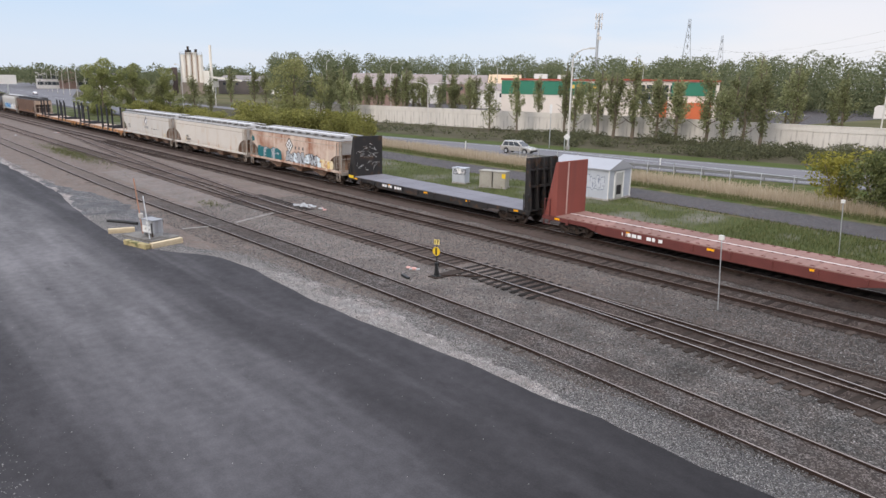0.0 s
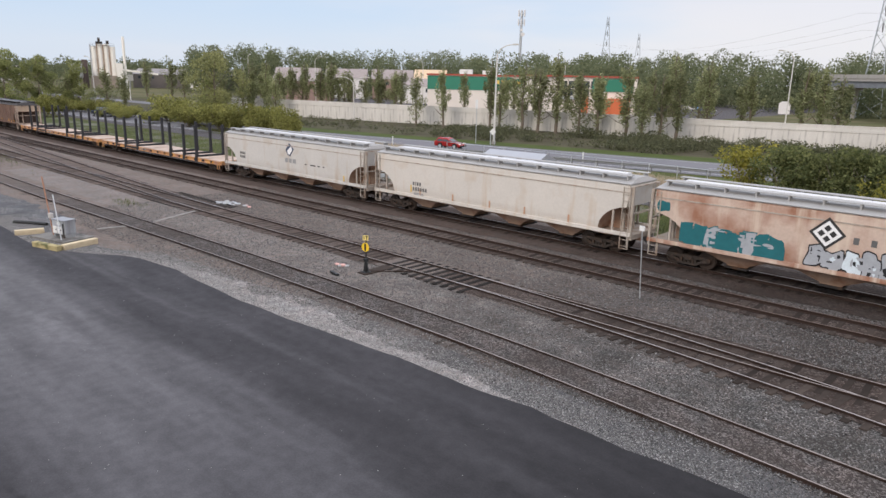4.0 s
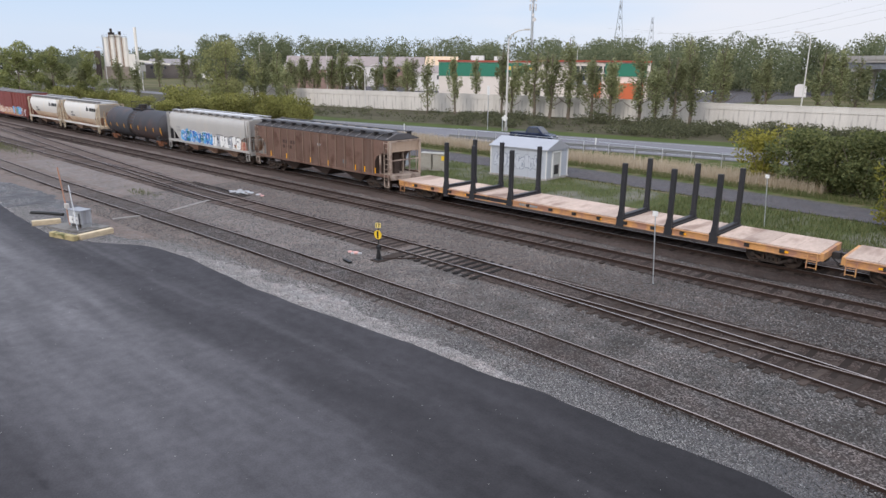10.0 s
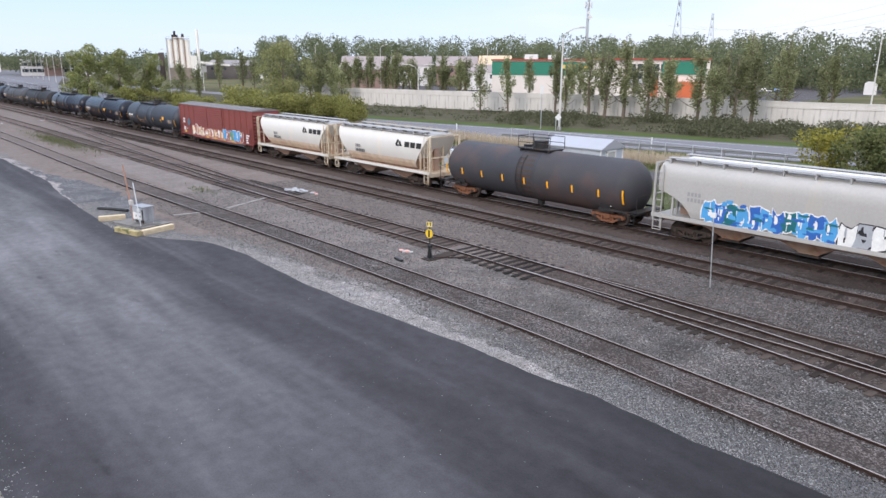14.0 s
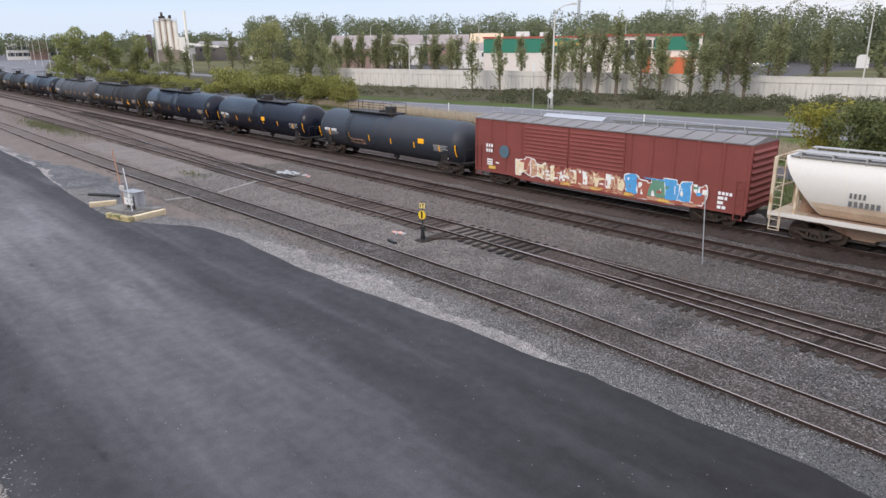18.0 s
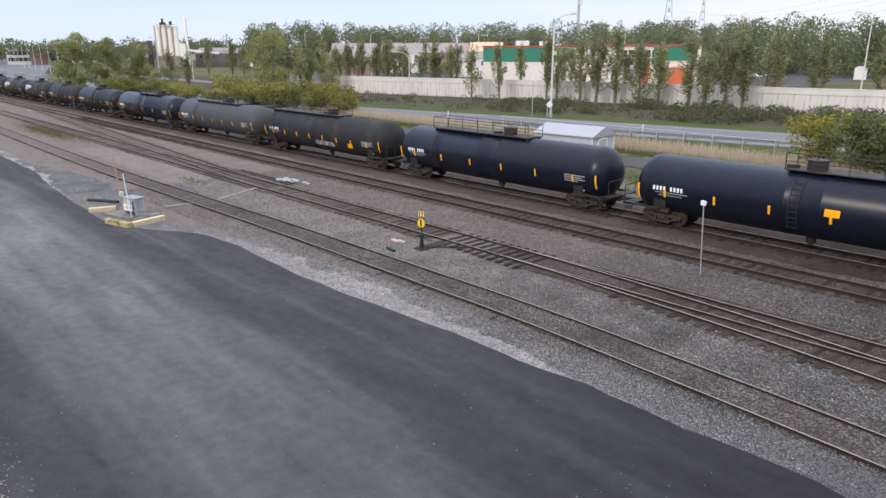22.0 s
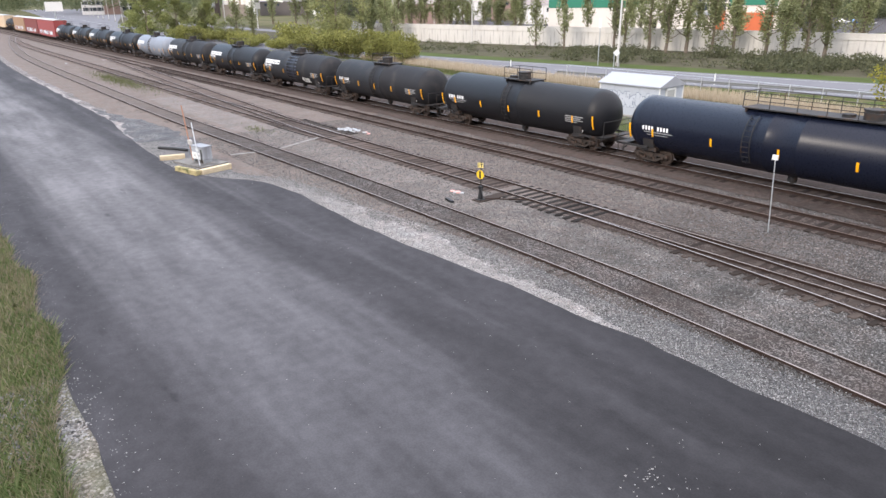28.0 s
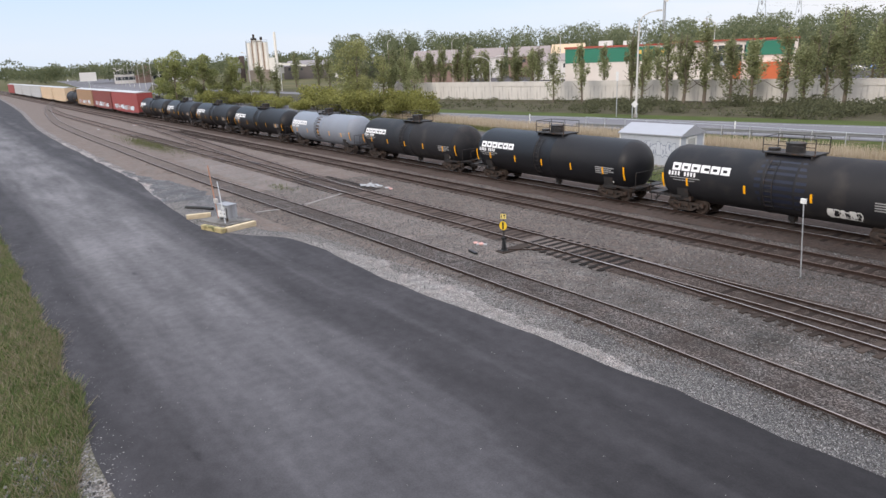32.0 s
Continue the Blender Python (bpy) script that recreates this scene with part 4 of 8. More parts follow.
def hopper(u_r, u_l, label, mat, roof=GALVROOF, style="flat", truck=TRUCK, bay=BAY, bays=4, hatch=True, frame=None, ribs=0, inset=2.9, end=None, post=None):
    """A covered hopper: body with sloped ends, roof with hatch and walkway, discharge bays, sills, ladders, trucks."""
    car, L = new_car("covered_hopper", u_r, u_l, label)
    frame = frame or mat
    e = L / 2 - 0.75
    if style == "flat":
        k = 0.77
        lv = [(1.28, 1.50, 2.3 * k), (1.45, 1.57, 2.28 * k), (1.8, 1.6, 2.15 * k), (2.1, 1.6, 1.9 * k), (2.35, 1.6, 1.55 * k), (2.55, 1.6, 1.1 * k), (2.68, 1.6, 0.6 * k), (2.75, 1.6, 0.08), (3.3, 1.6, 0.0), (3.88, 1.58, 0.0), (3.95, 1.5, 0.02)]
    elif style == "ribbed":
        lv = [(1.2, 1.5, 1.5), (1.45, 1.57, 1.46), (2.3, 1.6, 1.38), (2.65, 1.6, 1.15), (2.88, 1.6, 0.65), (2.98, 1.6, 0.06), (3.3, 1.6, 0.0), (3.8, 1.6, 0.0), (3.84, 1.58, 0.0)]
    elif style == "curved":
        lv = [(1.28, 1.45, 2.0), (1.5, 1.56, 1.95), (1.8, 1.6, 1.75), (2.1, 1.6, 1.4), (2.35, 1.6, 1.0), (2.55, 1.6, 0.5), (2.65, 1.6, 0.06), (3.3, 1.6, 0.02), (3.6, 1.57, 0.0), (3.85, 1.46, 0.0), (4.05, 1.25, 0.0), (4.16, 0.95, 0.0)]
    else:
        lv = [(1.35, 0.9, inset), (1.5, 1.12, inset - 0.1), (1.8, 1.36, inset - 0.3), (2.2, 1.52, inset - 0.6), (2.7, 1.6, inset - 1.0), (3.2, 1.58, inset - 1.35), (3.6, 1.45, inset - 1.6), (3.9, 1.22, inset - 1.75), (4.02, 1.05, inset - 1.8)]
    body = part("body", Geo().stack([(z, w, -e + i, e - i) for z, w, i in lv]), mat, car, smooth=28)
    body.data.materials.append(bay)
    for f in body.data.polygons:
        if abs(f.normal.x) > 0.25 and f.center.z < (2.4 if style == "round" else 2.75):
            f.material_index = 1
    er = e if style != "round" else e - 0.35
    top = lv[-1][0]
    wr = 1.6 if style in ("flat", "ribbed") else (1.0 if style == "curved" else 1.25)
    part("roof", Geo().stack([(top, wr, -er - 0.05, er + 0.05), (top + 0.05, wr + 0.02, -er - 0.05, er + 0.05), (top + (0.42 if style == "ribbed" else 0.3 if style == "flat" else 0.1), 0.55, -er + 0.1, er - 0.1)]), roof, car)
    rt = top + (0.42 if style == "ribbed" else 0.3 if style == "flat" else 0.1)
    if style == "flat":
        for y0, y1 in ((-1.615, -1.59), (1.59, 1.615)):
            part("side_chord", Geo().box(-e - 0.005, e + 0.005, y0, y1, 3.5, 3.56), frame, car)
    if hatch:
        part("hatch_cover", Geo().box(-er + 0.9, er - 0.9, -0.32, 0.32, rt, rt + 0.12), HATCHGREY if style == "ribbed" else surface("hatch_white", (0.62, 0.62, 0.63), 0.6, 0.1, var=0.08, scale=0.8, bump=0.03), car, "long pale hatch cover")
    for s in (-1, 1):
        y0 = s * 0.98
        g = Geo().box(-er + 0.2, er - 0.2, y0 - 0.24, y0 + 0.24, rt + 0.1, rt + 0.14)
        n = int(L / 1.6)
        for i in range(n + 1):
            x = -er + 0.4 + (2 * er - 0.8) * i / n
            g.box(x - 0.04, x + 0.04, y0 - 0.22, y0 + 0.22, rt - 0.22, rt + 0.1)
        part("running_board", g, roof, car)
        g = Geo().box(-L / 2 + 0.5, L / 2 - 0.5, s * 1.6 - 0.06, s * 1.6 + 0.06, 1.16, 1.36)
        part("side_sill", g, mat, car)
    if end:
        for s in (-1, 1):
            part("end_sheet", Geo().box(min(s * e, s * (e + 0.03)), max(s * e, s * (e + 0.03)), -1.56, 1.56, 2.98 if style == "ribbed" else 2.76, 3.83), end, car)
    n = ribs
    for i in range(n):
        x = -e + 1.62 + (2 * e - 3.24) * i / (n - 1)
        for s in (-1, 1):
            part("side_post", Geo().box(x - 0.045, x + 0.045, s * 1.6 - 0.075, s * 1.6 + 0.075, 1.22, 3.8), post or frame, car)
            if i:
                w = (2 * e - 3.24) / (n - 1)
                part("side_panel", Geo().box(x - w + 0.05, x - 0.05, s * 1.603 - 0.004, s * 1.603 + 0.004, 1.38, 3.78), mat, car)
    bl = (2 * e - 2 * inset + 1.2) / bays
    for i in range(bays):
        x = -e + inset - 0.6 + bl * (i + 0.5)
        g = Geo().stack([(0.42, 0.75, x - 0.45, x + 0.45), (0.52, 0.8, x - 0.5, x + 0.5), (1.3, 1.4, x - bl / 2 + 0.04, x + bl / 2 - 0.04)])
        b = part("discharge_bay", g, bay, car)
        part("outlet_gate", Geo().box(x - 0.55, x + 0.55, -0.95, 0.95, 0.36, 0.44), STEEL_DARK, b)
    part("center_sill", Geo().box(-L / 2 + 0.5, L / 2 - 0.5, -0.3, 0.3, 0.75, 1.1), bay, car)
    for s in (-1, 1):
        xe = s * (L / 2 - 0.55)
        part("end_platform", Geo().box(min(xe, xe - s * 1.9), max(xe, xe - s * 1.9), -1.55, 1.55, 1.16, 1.24).box(xe - 0.08, xe + 0.08, -1.5, 1.5, 0.95, 1.22), frame, car)
        g = Geo()
        for yy in (-1.5, 1.5):
            g.box(xe - 0.07, xe + 0.07, yy - 0.07, yy + 0.07, 1.2, top - 0.05)
            g.box(xe - s * 1.1 - 0.05, xe - s * 1.1 + 0.05, yy - 0.05, yy + 0.05, 1.2, 2.9)
        for yy in (-0.6, 0.6):
            g.box(xe - s * 0.9 - 0.06, xe - s * 0.9 + 0.06, yy - 0.06, yy + 0.06, 1.2, 3.2)
        g.box(xe - 0.05, xe + 0.05, -1.5, 1.5, 2.35, 2.43).box(xe - 0.05, xe + 0.05, -1.5, 1.5, top - 0.12, top - 0.04)
        part("end_frame", g, frame, car)
        part("end_gusset", Geo().prism([(xe - s * 0.9, 1.24), (xe - s * 2.6, 1.24), (xe - s * 0.95, 2.9)], "y", -0.25, 0.25), bay, car)
        for yy in (-1.62, 1.68):
            ladder(car, xe - s * 0.3, yy, 0.55, top - 0.1, frame)
        part("sill_step", Geo().path([(xe - s * 0.55, -1.6, 1.2), (xe - s * 0.55, -1.6, 0.45), (xe - s * 0.05, -1.6, 0.45), (xe - s * 0.05, -1.6, 1.2)], 0.025, 6), frame, car)
        coupler(car, s * (L / 2 - 0.5), s)
        truck_parts(car, s * (L / 2 - 2.6), truck)
    xb = -L / 2 + 0.52
    g = Geo()
    g.loft([[(xb - 0.06, 0.75 + 0.28 * r * math.cos(a), 2.75 + 0.28 * r * math.sin(a)) for r in (0.88, 1.0)] for a in [2 * math.pi * k / 16 for k in range(17)]], cap=False)
    g.tube((xb - 0.06, 0.47, 2.75), (xb - 0.06, 1.03, 2.75), 0.015, 6).tube((xb - 0.06, 0.75, 2.47), (xb - 0.06, 0.75, 3.03), 0.015, 6)
    part("brake_wheel", g, STEEL_DARK, car)
    part("air_reservoir", Geo().tube((L / 2 - 3.9, 0.5, 1.05), (L / 2 - 3.0, 0.5, 1.05), 0.22, 12), STEEL_DARK, car, smooth=40)
    return car, L


def reflectors(car, xs, z, y, mat=REFLECT, w=0.1, h=0.42):
    for x in xs:
        part("reflector", Geo().box(x - w / 2, x + w / 2, y - 0.008, y, z - h / 2, z + h / 2), mat, car, "amber reflective sticker")


# lead cars: bulkhead flats
def bulkhead_flat(u_r, u_l, label, deck, sill, bulk, bars_at, inset_l=1.3, inset_r=1.3):
    car, L = new_car("bulkhead_flatcar", u_r, u_l, label)
    e = L / 2 - 0.55
    for s in (-1, 1):
        g = Geo().prism([(-e, 1.08), (e, 1.08), (e, 0.85), (e - 3.4, 0.82), (e - 4.6, 0.56), (-e + 4.6, 0.56), (-e + 3.4, 0.82), (-e, 0.85)], "y", s * 1.5 - 0.06, s * 1.5 + 0.06)
        part("side_sill", g, sill, car)
    part("center_sill", Geo().box(-e, e, -0.35, 0.35, 0.72, 1.06), sill, car)
    n = int((2 * e - inset_l - inset_r) / 1.25)
    w = (2 * e - inset_l - inset_r) / n
    for i in range(n):
        x = -e + inset_l + w * i
        part("deck_board", Geo().box(x + 0.012, x + w - 0.012, -1.52, 1.52, 1.06, 1.13), deck, car)
    part("deck_strip", Geo().box(-e + inset_l, e - inset_r, -0.04, 0.04, 1.132, 1.14), LETTER_W if deck is DECKRED else deck, car)
    for s in (-1, 1):
        xb = s * (e - (inset_r if s > 0 else inset_l))
        rib = 0.6 if s > 0 else 0.95
        b = part("bulkhead", Geo().box(min(xb, xb + s * 0.12), max(xb, xb + s * 0.12), -1.5, 1.5, 1.08, 4.55), bulk, car, bevel=0.02)
        for k in range(5):
            y = -1.42 + 0.71 * k
            g = Geo().prism([(xb + s * 0.12, 1.1), (xb + s * rib, 1.1), (xb + s * 0.25, 4.5), (xb + s * 0.12, 4.5)], "y", y - 0.05, y + 0.05)
            part("rib", g, bulk, b)
        part("cross_beam", Geo().box(min(xb + s * 0.14, xb + s * 0.4), max(xb + s * 0.14, xb + s * 0.4), -1.4, 1.4, 2.6, 2.75).box(min(xb + s * 0.14, xb + s * 0.28), max(xb + s * 0.14, xb + s * 0.28), -1.4, 1.4, 3.7, 3.82), bulk, b)
        part("end_platform", Geo().box(min(xb, s * e), max(xb, s * e), -1.5, 1.5, 1.06, 1.12), sill, car)
        ladder(car, s * (e - 0.35), -1.52, 0.5, 2.2, sill)
        coupler(car, s * (L / 2 - 0.5), s)
        truck_parts(car, s * (L / 2 - 2.7), TRUCK)
    k = int(L / 2.2)
    for i in range(k):
        x = -e + 2 + (2 * e - 4) * i / (k - 1)
        part("stake_pocket", Geo().box(x - 0.09, x + 0.09, -1.62, -1.555, 0.72, 1.04), sill, car)
    reflectors(car, [-e + 1.2 + (2 * e - 2.4) * i / 4 for i in range(5)], 0.98, -1.565, w=0.4, h=0.12)
    bars(car, bars_at, 0.98, [(0.3, 0.22, 0.3, 0.25, -0.2, 0.28, 0.28, 0.28)], 0.2, -1.57, LETTER_W)
    return car, L


car, L = bulkhead_flat(-2.7, -26.6, "maroon bulkhead flatcar with an empty faded red plank deck", DECKRED, MAROON, BULKRED, -5.4, 1.05, 1.25)
part("pale_stripe", Geo().box(-L / 2 + 1.6, -L / 2 + 1.615, -0.55, -0.43, 1.15, 4.5), surface("faded_stripe", (0.5, 0.34, 0.3), 0.7, bump=0), car, "faded pale stripe down the bulkhead")
for k in range(34):
    x = -L / 2 + 2.4 + (L - 4.8) * k / 33
    for y in (-1.3, -0.2, 1.3):
        part("tie_down", Geo().box(x - 0.09, x + 0.09, y - 0.04, y + 0.04, 1.13, 1.16), MAROON, car)
car, L = bulkhead_flat(-26.6, -48.8, "black bulkhead flatcar with an empty grey deck", DECKGREY, STEEL_DARK, STEEL_DARK, -5.5, 0.95, 0.55)
CHALK = Geo()
rnd = random.Random(4)
for k in range(26):
    y, z = rnd.uniform(-1.1, 1.1), rnd.uniform(1.6, 3.9)
    a = rnd.uniform(0, 3.14)
    CHALK.path([(-L / 2 + 1.51, y + 0.3 * math.cos(a + 0.5 * j), z + 0.22 * math.sin(a + 0.5 * j)) for j in range(5)], 0.008, 4)
part("chalk_drawing", CHALK, LETTER_W, car, "white scrawled line drawing")
part("reflector", Geo().box(-L / 2 + 0.75, -L / 2 + 1.45, -1.6, -1.57, 0.98, 1.22), PAINT_Y, car, "bright yellow reflective panel")

# covered hoppers behind them
car, L = hopper(-48.8, -67.2, "rust-stained cream covered hopper with teal and silver graffiti", RUSTY, frame=GRIMY, bays=3, inset=2.7, end=CREAM)
graffiti(car, -6.9, -2.1, 1.3, 2.45, -1.612, ["teal", "teal", "silver"], "teal", 8, 11, swoosh=0.8, e=0.4, spike=0.1)
graffiti(car, -1.0, 5.5, 1.26, 2.45, -1.612, ["silver", "silver", "pale"], "black", 9, 12, swoosh=0.3, spike=0.08)
xm = -0.3
part("emblem", Geo().prism([(xm, 2.2), (xm + 0.75, 2.95), (xm, 3.7), (xm - 0.75, 2.95)], "y", -1.62, -1.606), LETTER_K, car, "dark diamond emblem with a white heart")
part("emblem_heart", Geo().prism([(xm, 2.36), (xm + 0.59, 2.95), (xm, 3.54), (xm - 0.59, 2.95)], "y", -1.628, -1.621), LETTER_W, car)
for dx, dz in ((0, -0.24), (0, 0.24), (-0.24, 0), (0.24, 0)):
    part("emblem_dot", Geo().prism([(xm + dx, 2.79 + dz), (xm + dx + 0.16, 2.95 + dz), (xm + dx, 3.11 + dz), (xm + dx - 0.16, 2.95 + dz)], "y", -1.634, -1.629), LETTER_K, car)
bars(car, xm + 1.05, 2.95, [(0.22, -0.25, 0.22, -0.25, 0.26)], 0.3, -1.61, LETTER_D, "company_marks", "dark block marks")
graffiti(car, 5.2, 7.4, 1.3, 2.1, -1.612, ["gold", "cream", "tan"], "cream", 5, 13, spike=0.2)
graffiti(car, -8.2, -7.7, 2.85, 3.35, -1.612, ["teal"], "teal", 1, 14, inner=False)

car, L = hopper(-67.2, -88.6, "cream covered hopper with rust streaks", BEIGE, bays=4, frame=GRIMY, end=CREAM)
bars(car, -6.3, 2.25, [(0.15, 0.07, 0.15, 0.15), (0.15, 0.15, 0.15, 0.15, 0.15, 0.15)], 0.24, -1.61, LETTER_D)
bars(car, -6.2, 1.5, [(0.9,), (0.5, -0.1, 0.3)], 0.06, -1.61, LETTER_G)
reflectors(car, [-6.48], 1.75, -1.606, SPRAY["gold"], 0.12, 0.5)
reflectors(car, [-5.6, -2.6, 0.5, 3.2, 6.3], 1.6, -1.606, SPRAY["tan"], 0.12, 0.45)
car, L = hopper(-88.6, -109.3, "grey-white covered hopper with a blue and silver leaf emblem", CREAM, bays=4, frame=GRIMY, end=CREAM)
xl = 0.35
part("emblem", Geo().prism([(xl - 0.55, 3.15), (xl, 3.75), (xl + 0.62, 3.3), (xl + 0.05, 2.65), (xl - 0.3, 2.8)], "y", -1.612, -1.604), surface("emblem_navy", (0.05, 0.07, 0.12), 0.5, bump=0), car, "navy leaf-shaped emblem")
part("emblem_heart", Geo().prism([(xl - 0.3, 3.15), (xl + 0.25, 3.5), (xl + 0.4, 3.2), (xl, 2.78), (xl - 0.25, 2.9)], "y", -1.617, -1.613), LETTER_W, car)
bars(car, xl - 0.65, 2.5, [(0.4, 0.4, 0.45)], 0.36, -1.61, LETTER_G, "company_marks", "grey block marks")
bars(car, -7.2, 2.45, [(0.15, 0.15, 0.17, 0.15), (0.15, 0.15, 0.15, 0.15)], 0.22, -1.61, LETTER_D)
bars(car, 2.4, 2.25, [(0.25, -0.4, 0.7, -0.2, 0.3, -0.3, 0.2)], 0.09, -1.61, LETTER_K, "scuff", "dark scuffs")
reflectors(car, [7.3], 1.6, -1.606, SPRAY["gold"], 0.12, 0.45)


# pair of stake flats
def stake_flat(u_r, u_l, label, stakes):
    car, L = new_car("stake_flatcar", u_r, u_l, label)
    e = L / 2 - 0.5
    for s in (-1, 1):
        a, b = s * 1.35, s * 1.57
        part("side_sill", Geo().prism([(a, 0.76), (b, 0.76), (b, 0.8), (s * 1.49, 0.82), (s * 1.49, 1.04), (b, 1.06), (b, 1.1), (a, 1.1)], "x", -e, e), SILLYELLOW, car)
    part("center_sill", Geo().box(-e, e, -0.3, 0.3, 0.5, 1.08), STEEL_DARK, car)
    cuts = sorted([-e] + [x + d for x in stakes for d in (-0.28, 0.28)] + [e])
    for a, b in zip(cuts[::2], cuts[1::2]):
        n = max(1, round((b - a) / 1.22))
        for i in range(n):
            x0 = a + (b - a) * i / n
            part("deck_board", Geo().box(x0 + 0.008, x0 + (b - a) / n - 0.008, -1.5, 1.5, 1.1, 1.17), DECKTAN, car)
    for x in stakes:
        b = part("bolster", Geo().box(x - 0.24, x + 0.24, -1.56, 1.56, 1.0, 1.22).box(x - 0.13, x + 0.13, -1.5, 1.5, 1.22, 1.34), STAKE, car, "black cross bolster")
        for s in (-1, 1):
            g = Geo().box(x - 0.125, x + 0.125, s * 1.46 - 0.11, s * 1.46 + 0.11, 0.7, 4.2)
            g.prism([(x - 0.24, 0.72), (x + 0.24, 0.72), (x + 0.125, 1.6), (x - 0.125, 1.6)], "y", s * 1.46 - 0.13, s * 1.46 + 0.13)
            part("stake", g, STAKE, b, bevel=0.015)
    n = 16
    for i in range(n):
        x = -e + 1.62 + (2 * e - 3.24) * i / (n - 1)
        part("stake_pocket", Geo().box(x - 0.12, x + 0.12, -1.6, -1.5, 0.86, 1.02), STEEL_DARK, car)
    reflectors(car, [-e + 1.5 + (2 * e - 3.0) * i / 5 for i in range(6)], 0.93, -1.575, w=0.34, h=0.1)
    bars(car, -3.1, 1.02, [(0.16, 0.16, 0.16, -0.1, 0.16, 0.16, 0.16)], 0.14, -1.58, LETTER_G)
    part("tool_box", Geo().box(-6.8, -4.2, -1.52, -1.49, 0.8, 1.06), STAKE, car)
    for s in (-1, 1):
        part("end_sill", Geo().box(min(s * e, s * (e + 0.14)), max(s * e, s * (e + 0.14)), -1.5, 1.5, 0.78, 1.14), SILLYELLOW, car)
        ladder(car, s * (e - 0.3), -1.55, 0.35, 1.05, SILLYELLOW)
        coupler(car, s * (L / 2 - 0.5), s)
        truck_parts(car, s * (L / 2 - 2.7), TRUCK)
    return car


stake_flat(-109.3, -137.2, "yellow flatcar with tan plank deck and tall black stakes, empty", [-9.4, -7.0, -4.0, 3.65, 6.5, 8.95])
stake_flat(-137.2, -166.0, "rust-streaked yellow flatcar with black stakes and bare tan deck", [-9.4, -7.0, -3.9, 3.8, 6.6, 9.0])

# ribbed brown hopper, white graffiti hopper
# bays in dark brown steel, the underside's shade put into the colour
# side posts lighter than the panels: light on their edges painted in
car, L = hopper(-166.0, -184.9, "faded brown ribbed covered hopper with grey roof", BROWN, ROOFDARK, "ribbed", bay=surface("underside_brown_steel", (0.07, 0.05, 0.042), 0.85, var=0.3, scale=1.5, bump=0.15), bays=3, ribs=14, hatch=True, truck=TRUCK, frame=surface("dusty_frame", (0.42, 0.34, 0.28), 0.8, var=0.25, bump=0.1, spots=(0.14, 0.09, 0.07), spot_amount=0.5, spot_scale=1.5), inset=2.8,
                end=surface("dusty_end_sheet", (0.5, 0.385, 0.29), 0.8, var=0.15, bump=0.06, streak=(0.22, 0.16, 0.12), streak_amount=0.4), post=surface("lit_post_brown", (0.2, 0.135, 0.102), 0.8, var=0.2, bump=0.1))
n = 16
for i in range(n):
    x = -L / 2 + 0.9 + (L - 1.8) * i / (n - 1)
    part("roof_rib", Geo().prism([(-1.6, 3.88), (-1.6, 3.95), (-0.55, 4.32), (-0.55, 4.25)], "x", x - 0.04, x + 0.04), ROOFGREY, car)
reflectors(car, [-6.4, -4.05, -0.65, 1.7, 5.1, 6.2, 7.4], 1.55, -1.66, h=0.42, w=0.1)
bars(car, -4.6, 2.9, [(0.3, 0.3, -0.2, 0.3, 0.3), (0.3, -0.1, 0.3, 0.3)], 0.28, -1.606, surface("faded_marks", (0.06, 0.034, 0.027), 0.8, bump=0))
part("emblem", Geo().prism([(0.5, 2.65), (0.75, 2.9), (0.5, 3.15), (0.25, 2.9)], "y", -1.61, -1.603), LETTER_G, car)
bars(car, 3.5, 2.0, [(0.42,)], 0.3, -1.61, LETTER_D)
car, L = hopper(-184.9, -201.9, "grey-white covered hopper with blue and white graffiti along the bottom", WHITEBODY, style="curved", bays=3, truck=TRUCK, inset=2.6)
graffiti(car, -5.0, 1.3, 1.2, 2.55, -1.612, ["sky", "blue", "teal", "sky", "blue"], "white", 11, 21, swoosh=0.9, e=0.5, spike=0.22)
graffiti(car, 1.35, 6.5, 1.2, 2.45, -1.612, ["white", "silver", "white"], "black", 7, 22, swoosh=0.3, e=0.28)
graffiti(car, 6.3, 7.5, 1.2, 2.1, -1.608, ["brick", "tan", "brick"], "tan", 4, 23, swoosh=0.3)
graffiti(car, 5.2, 5.75, 1.3, 1.8, -1.612, ["brick", "gold"], "brick", 2, 23)
bars(car, -6.0, 2.75, [(0.13, 0.13, 0.13, 0.13), (0.13, 0.13, 0.13, 0.13, 0.13)], 0.2, -1.61, LETTER_G)


# tank cars
def tank_y(R, zc, z, lift=0.006):
    return -math.sqrt(max(R * R - (z - zc) ** 2, 0.01)) - lift


def tank_patch(car, name, mat, x0, x1, z0, z1, R, zc, lift=0.006, label="", n=6):
    g = Geo()
    pts = []
    for i in range(n + 1):
        z = z0 + (z1 - z0) * i / n
        pts += [(x0, tank_y(R, zc, z, lift), z), (x1, tank_y(R, zc, z, lift), z)]
    g.add(pts, [(2 * i, 2 * i + 1, 2 * i + 3, 2 * i + 2) for i in range(n)])
    return part(name, g, mat, car, label, smooth=60)


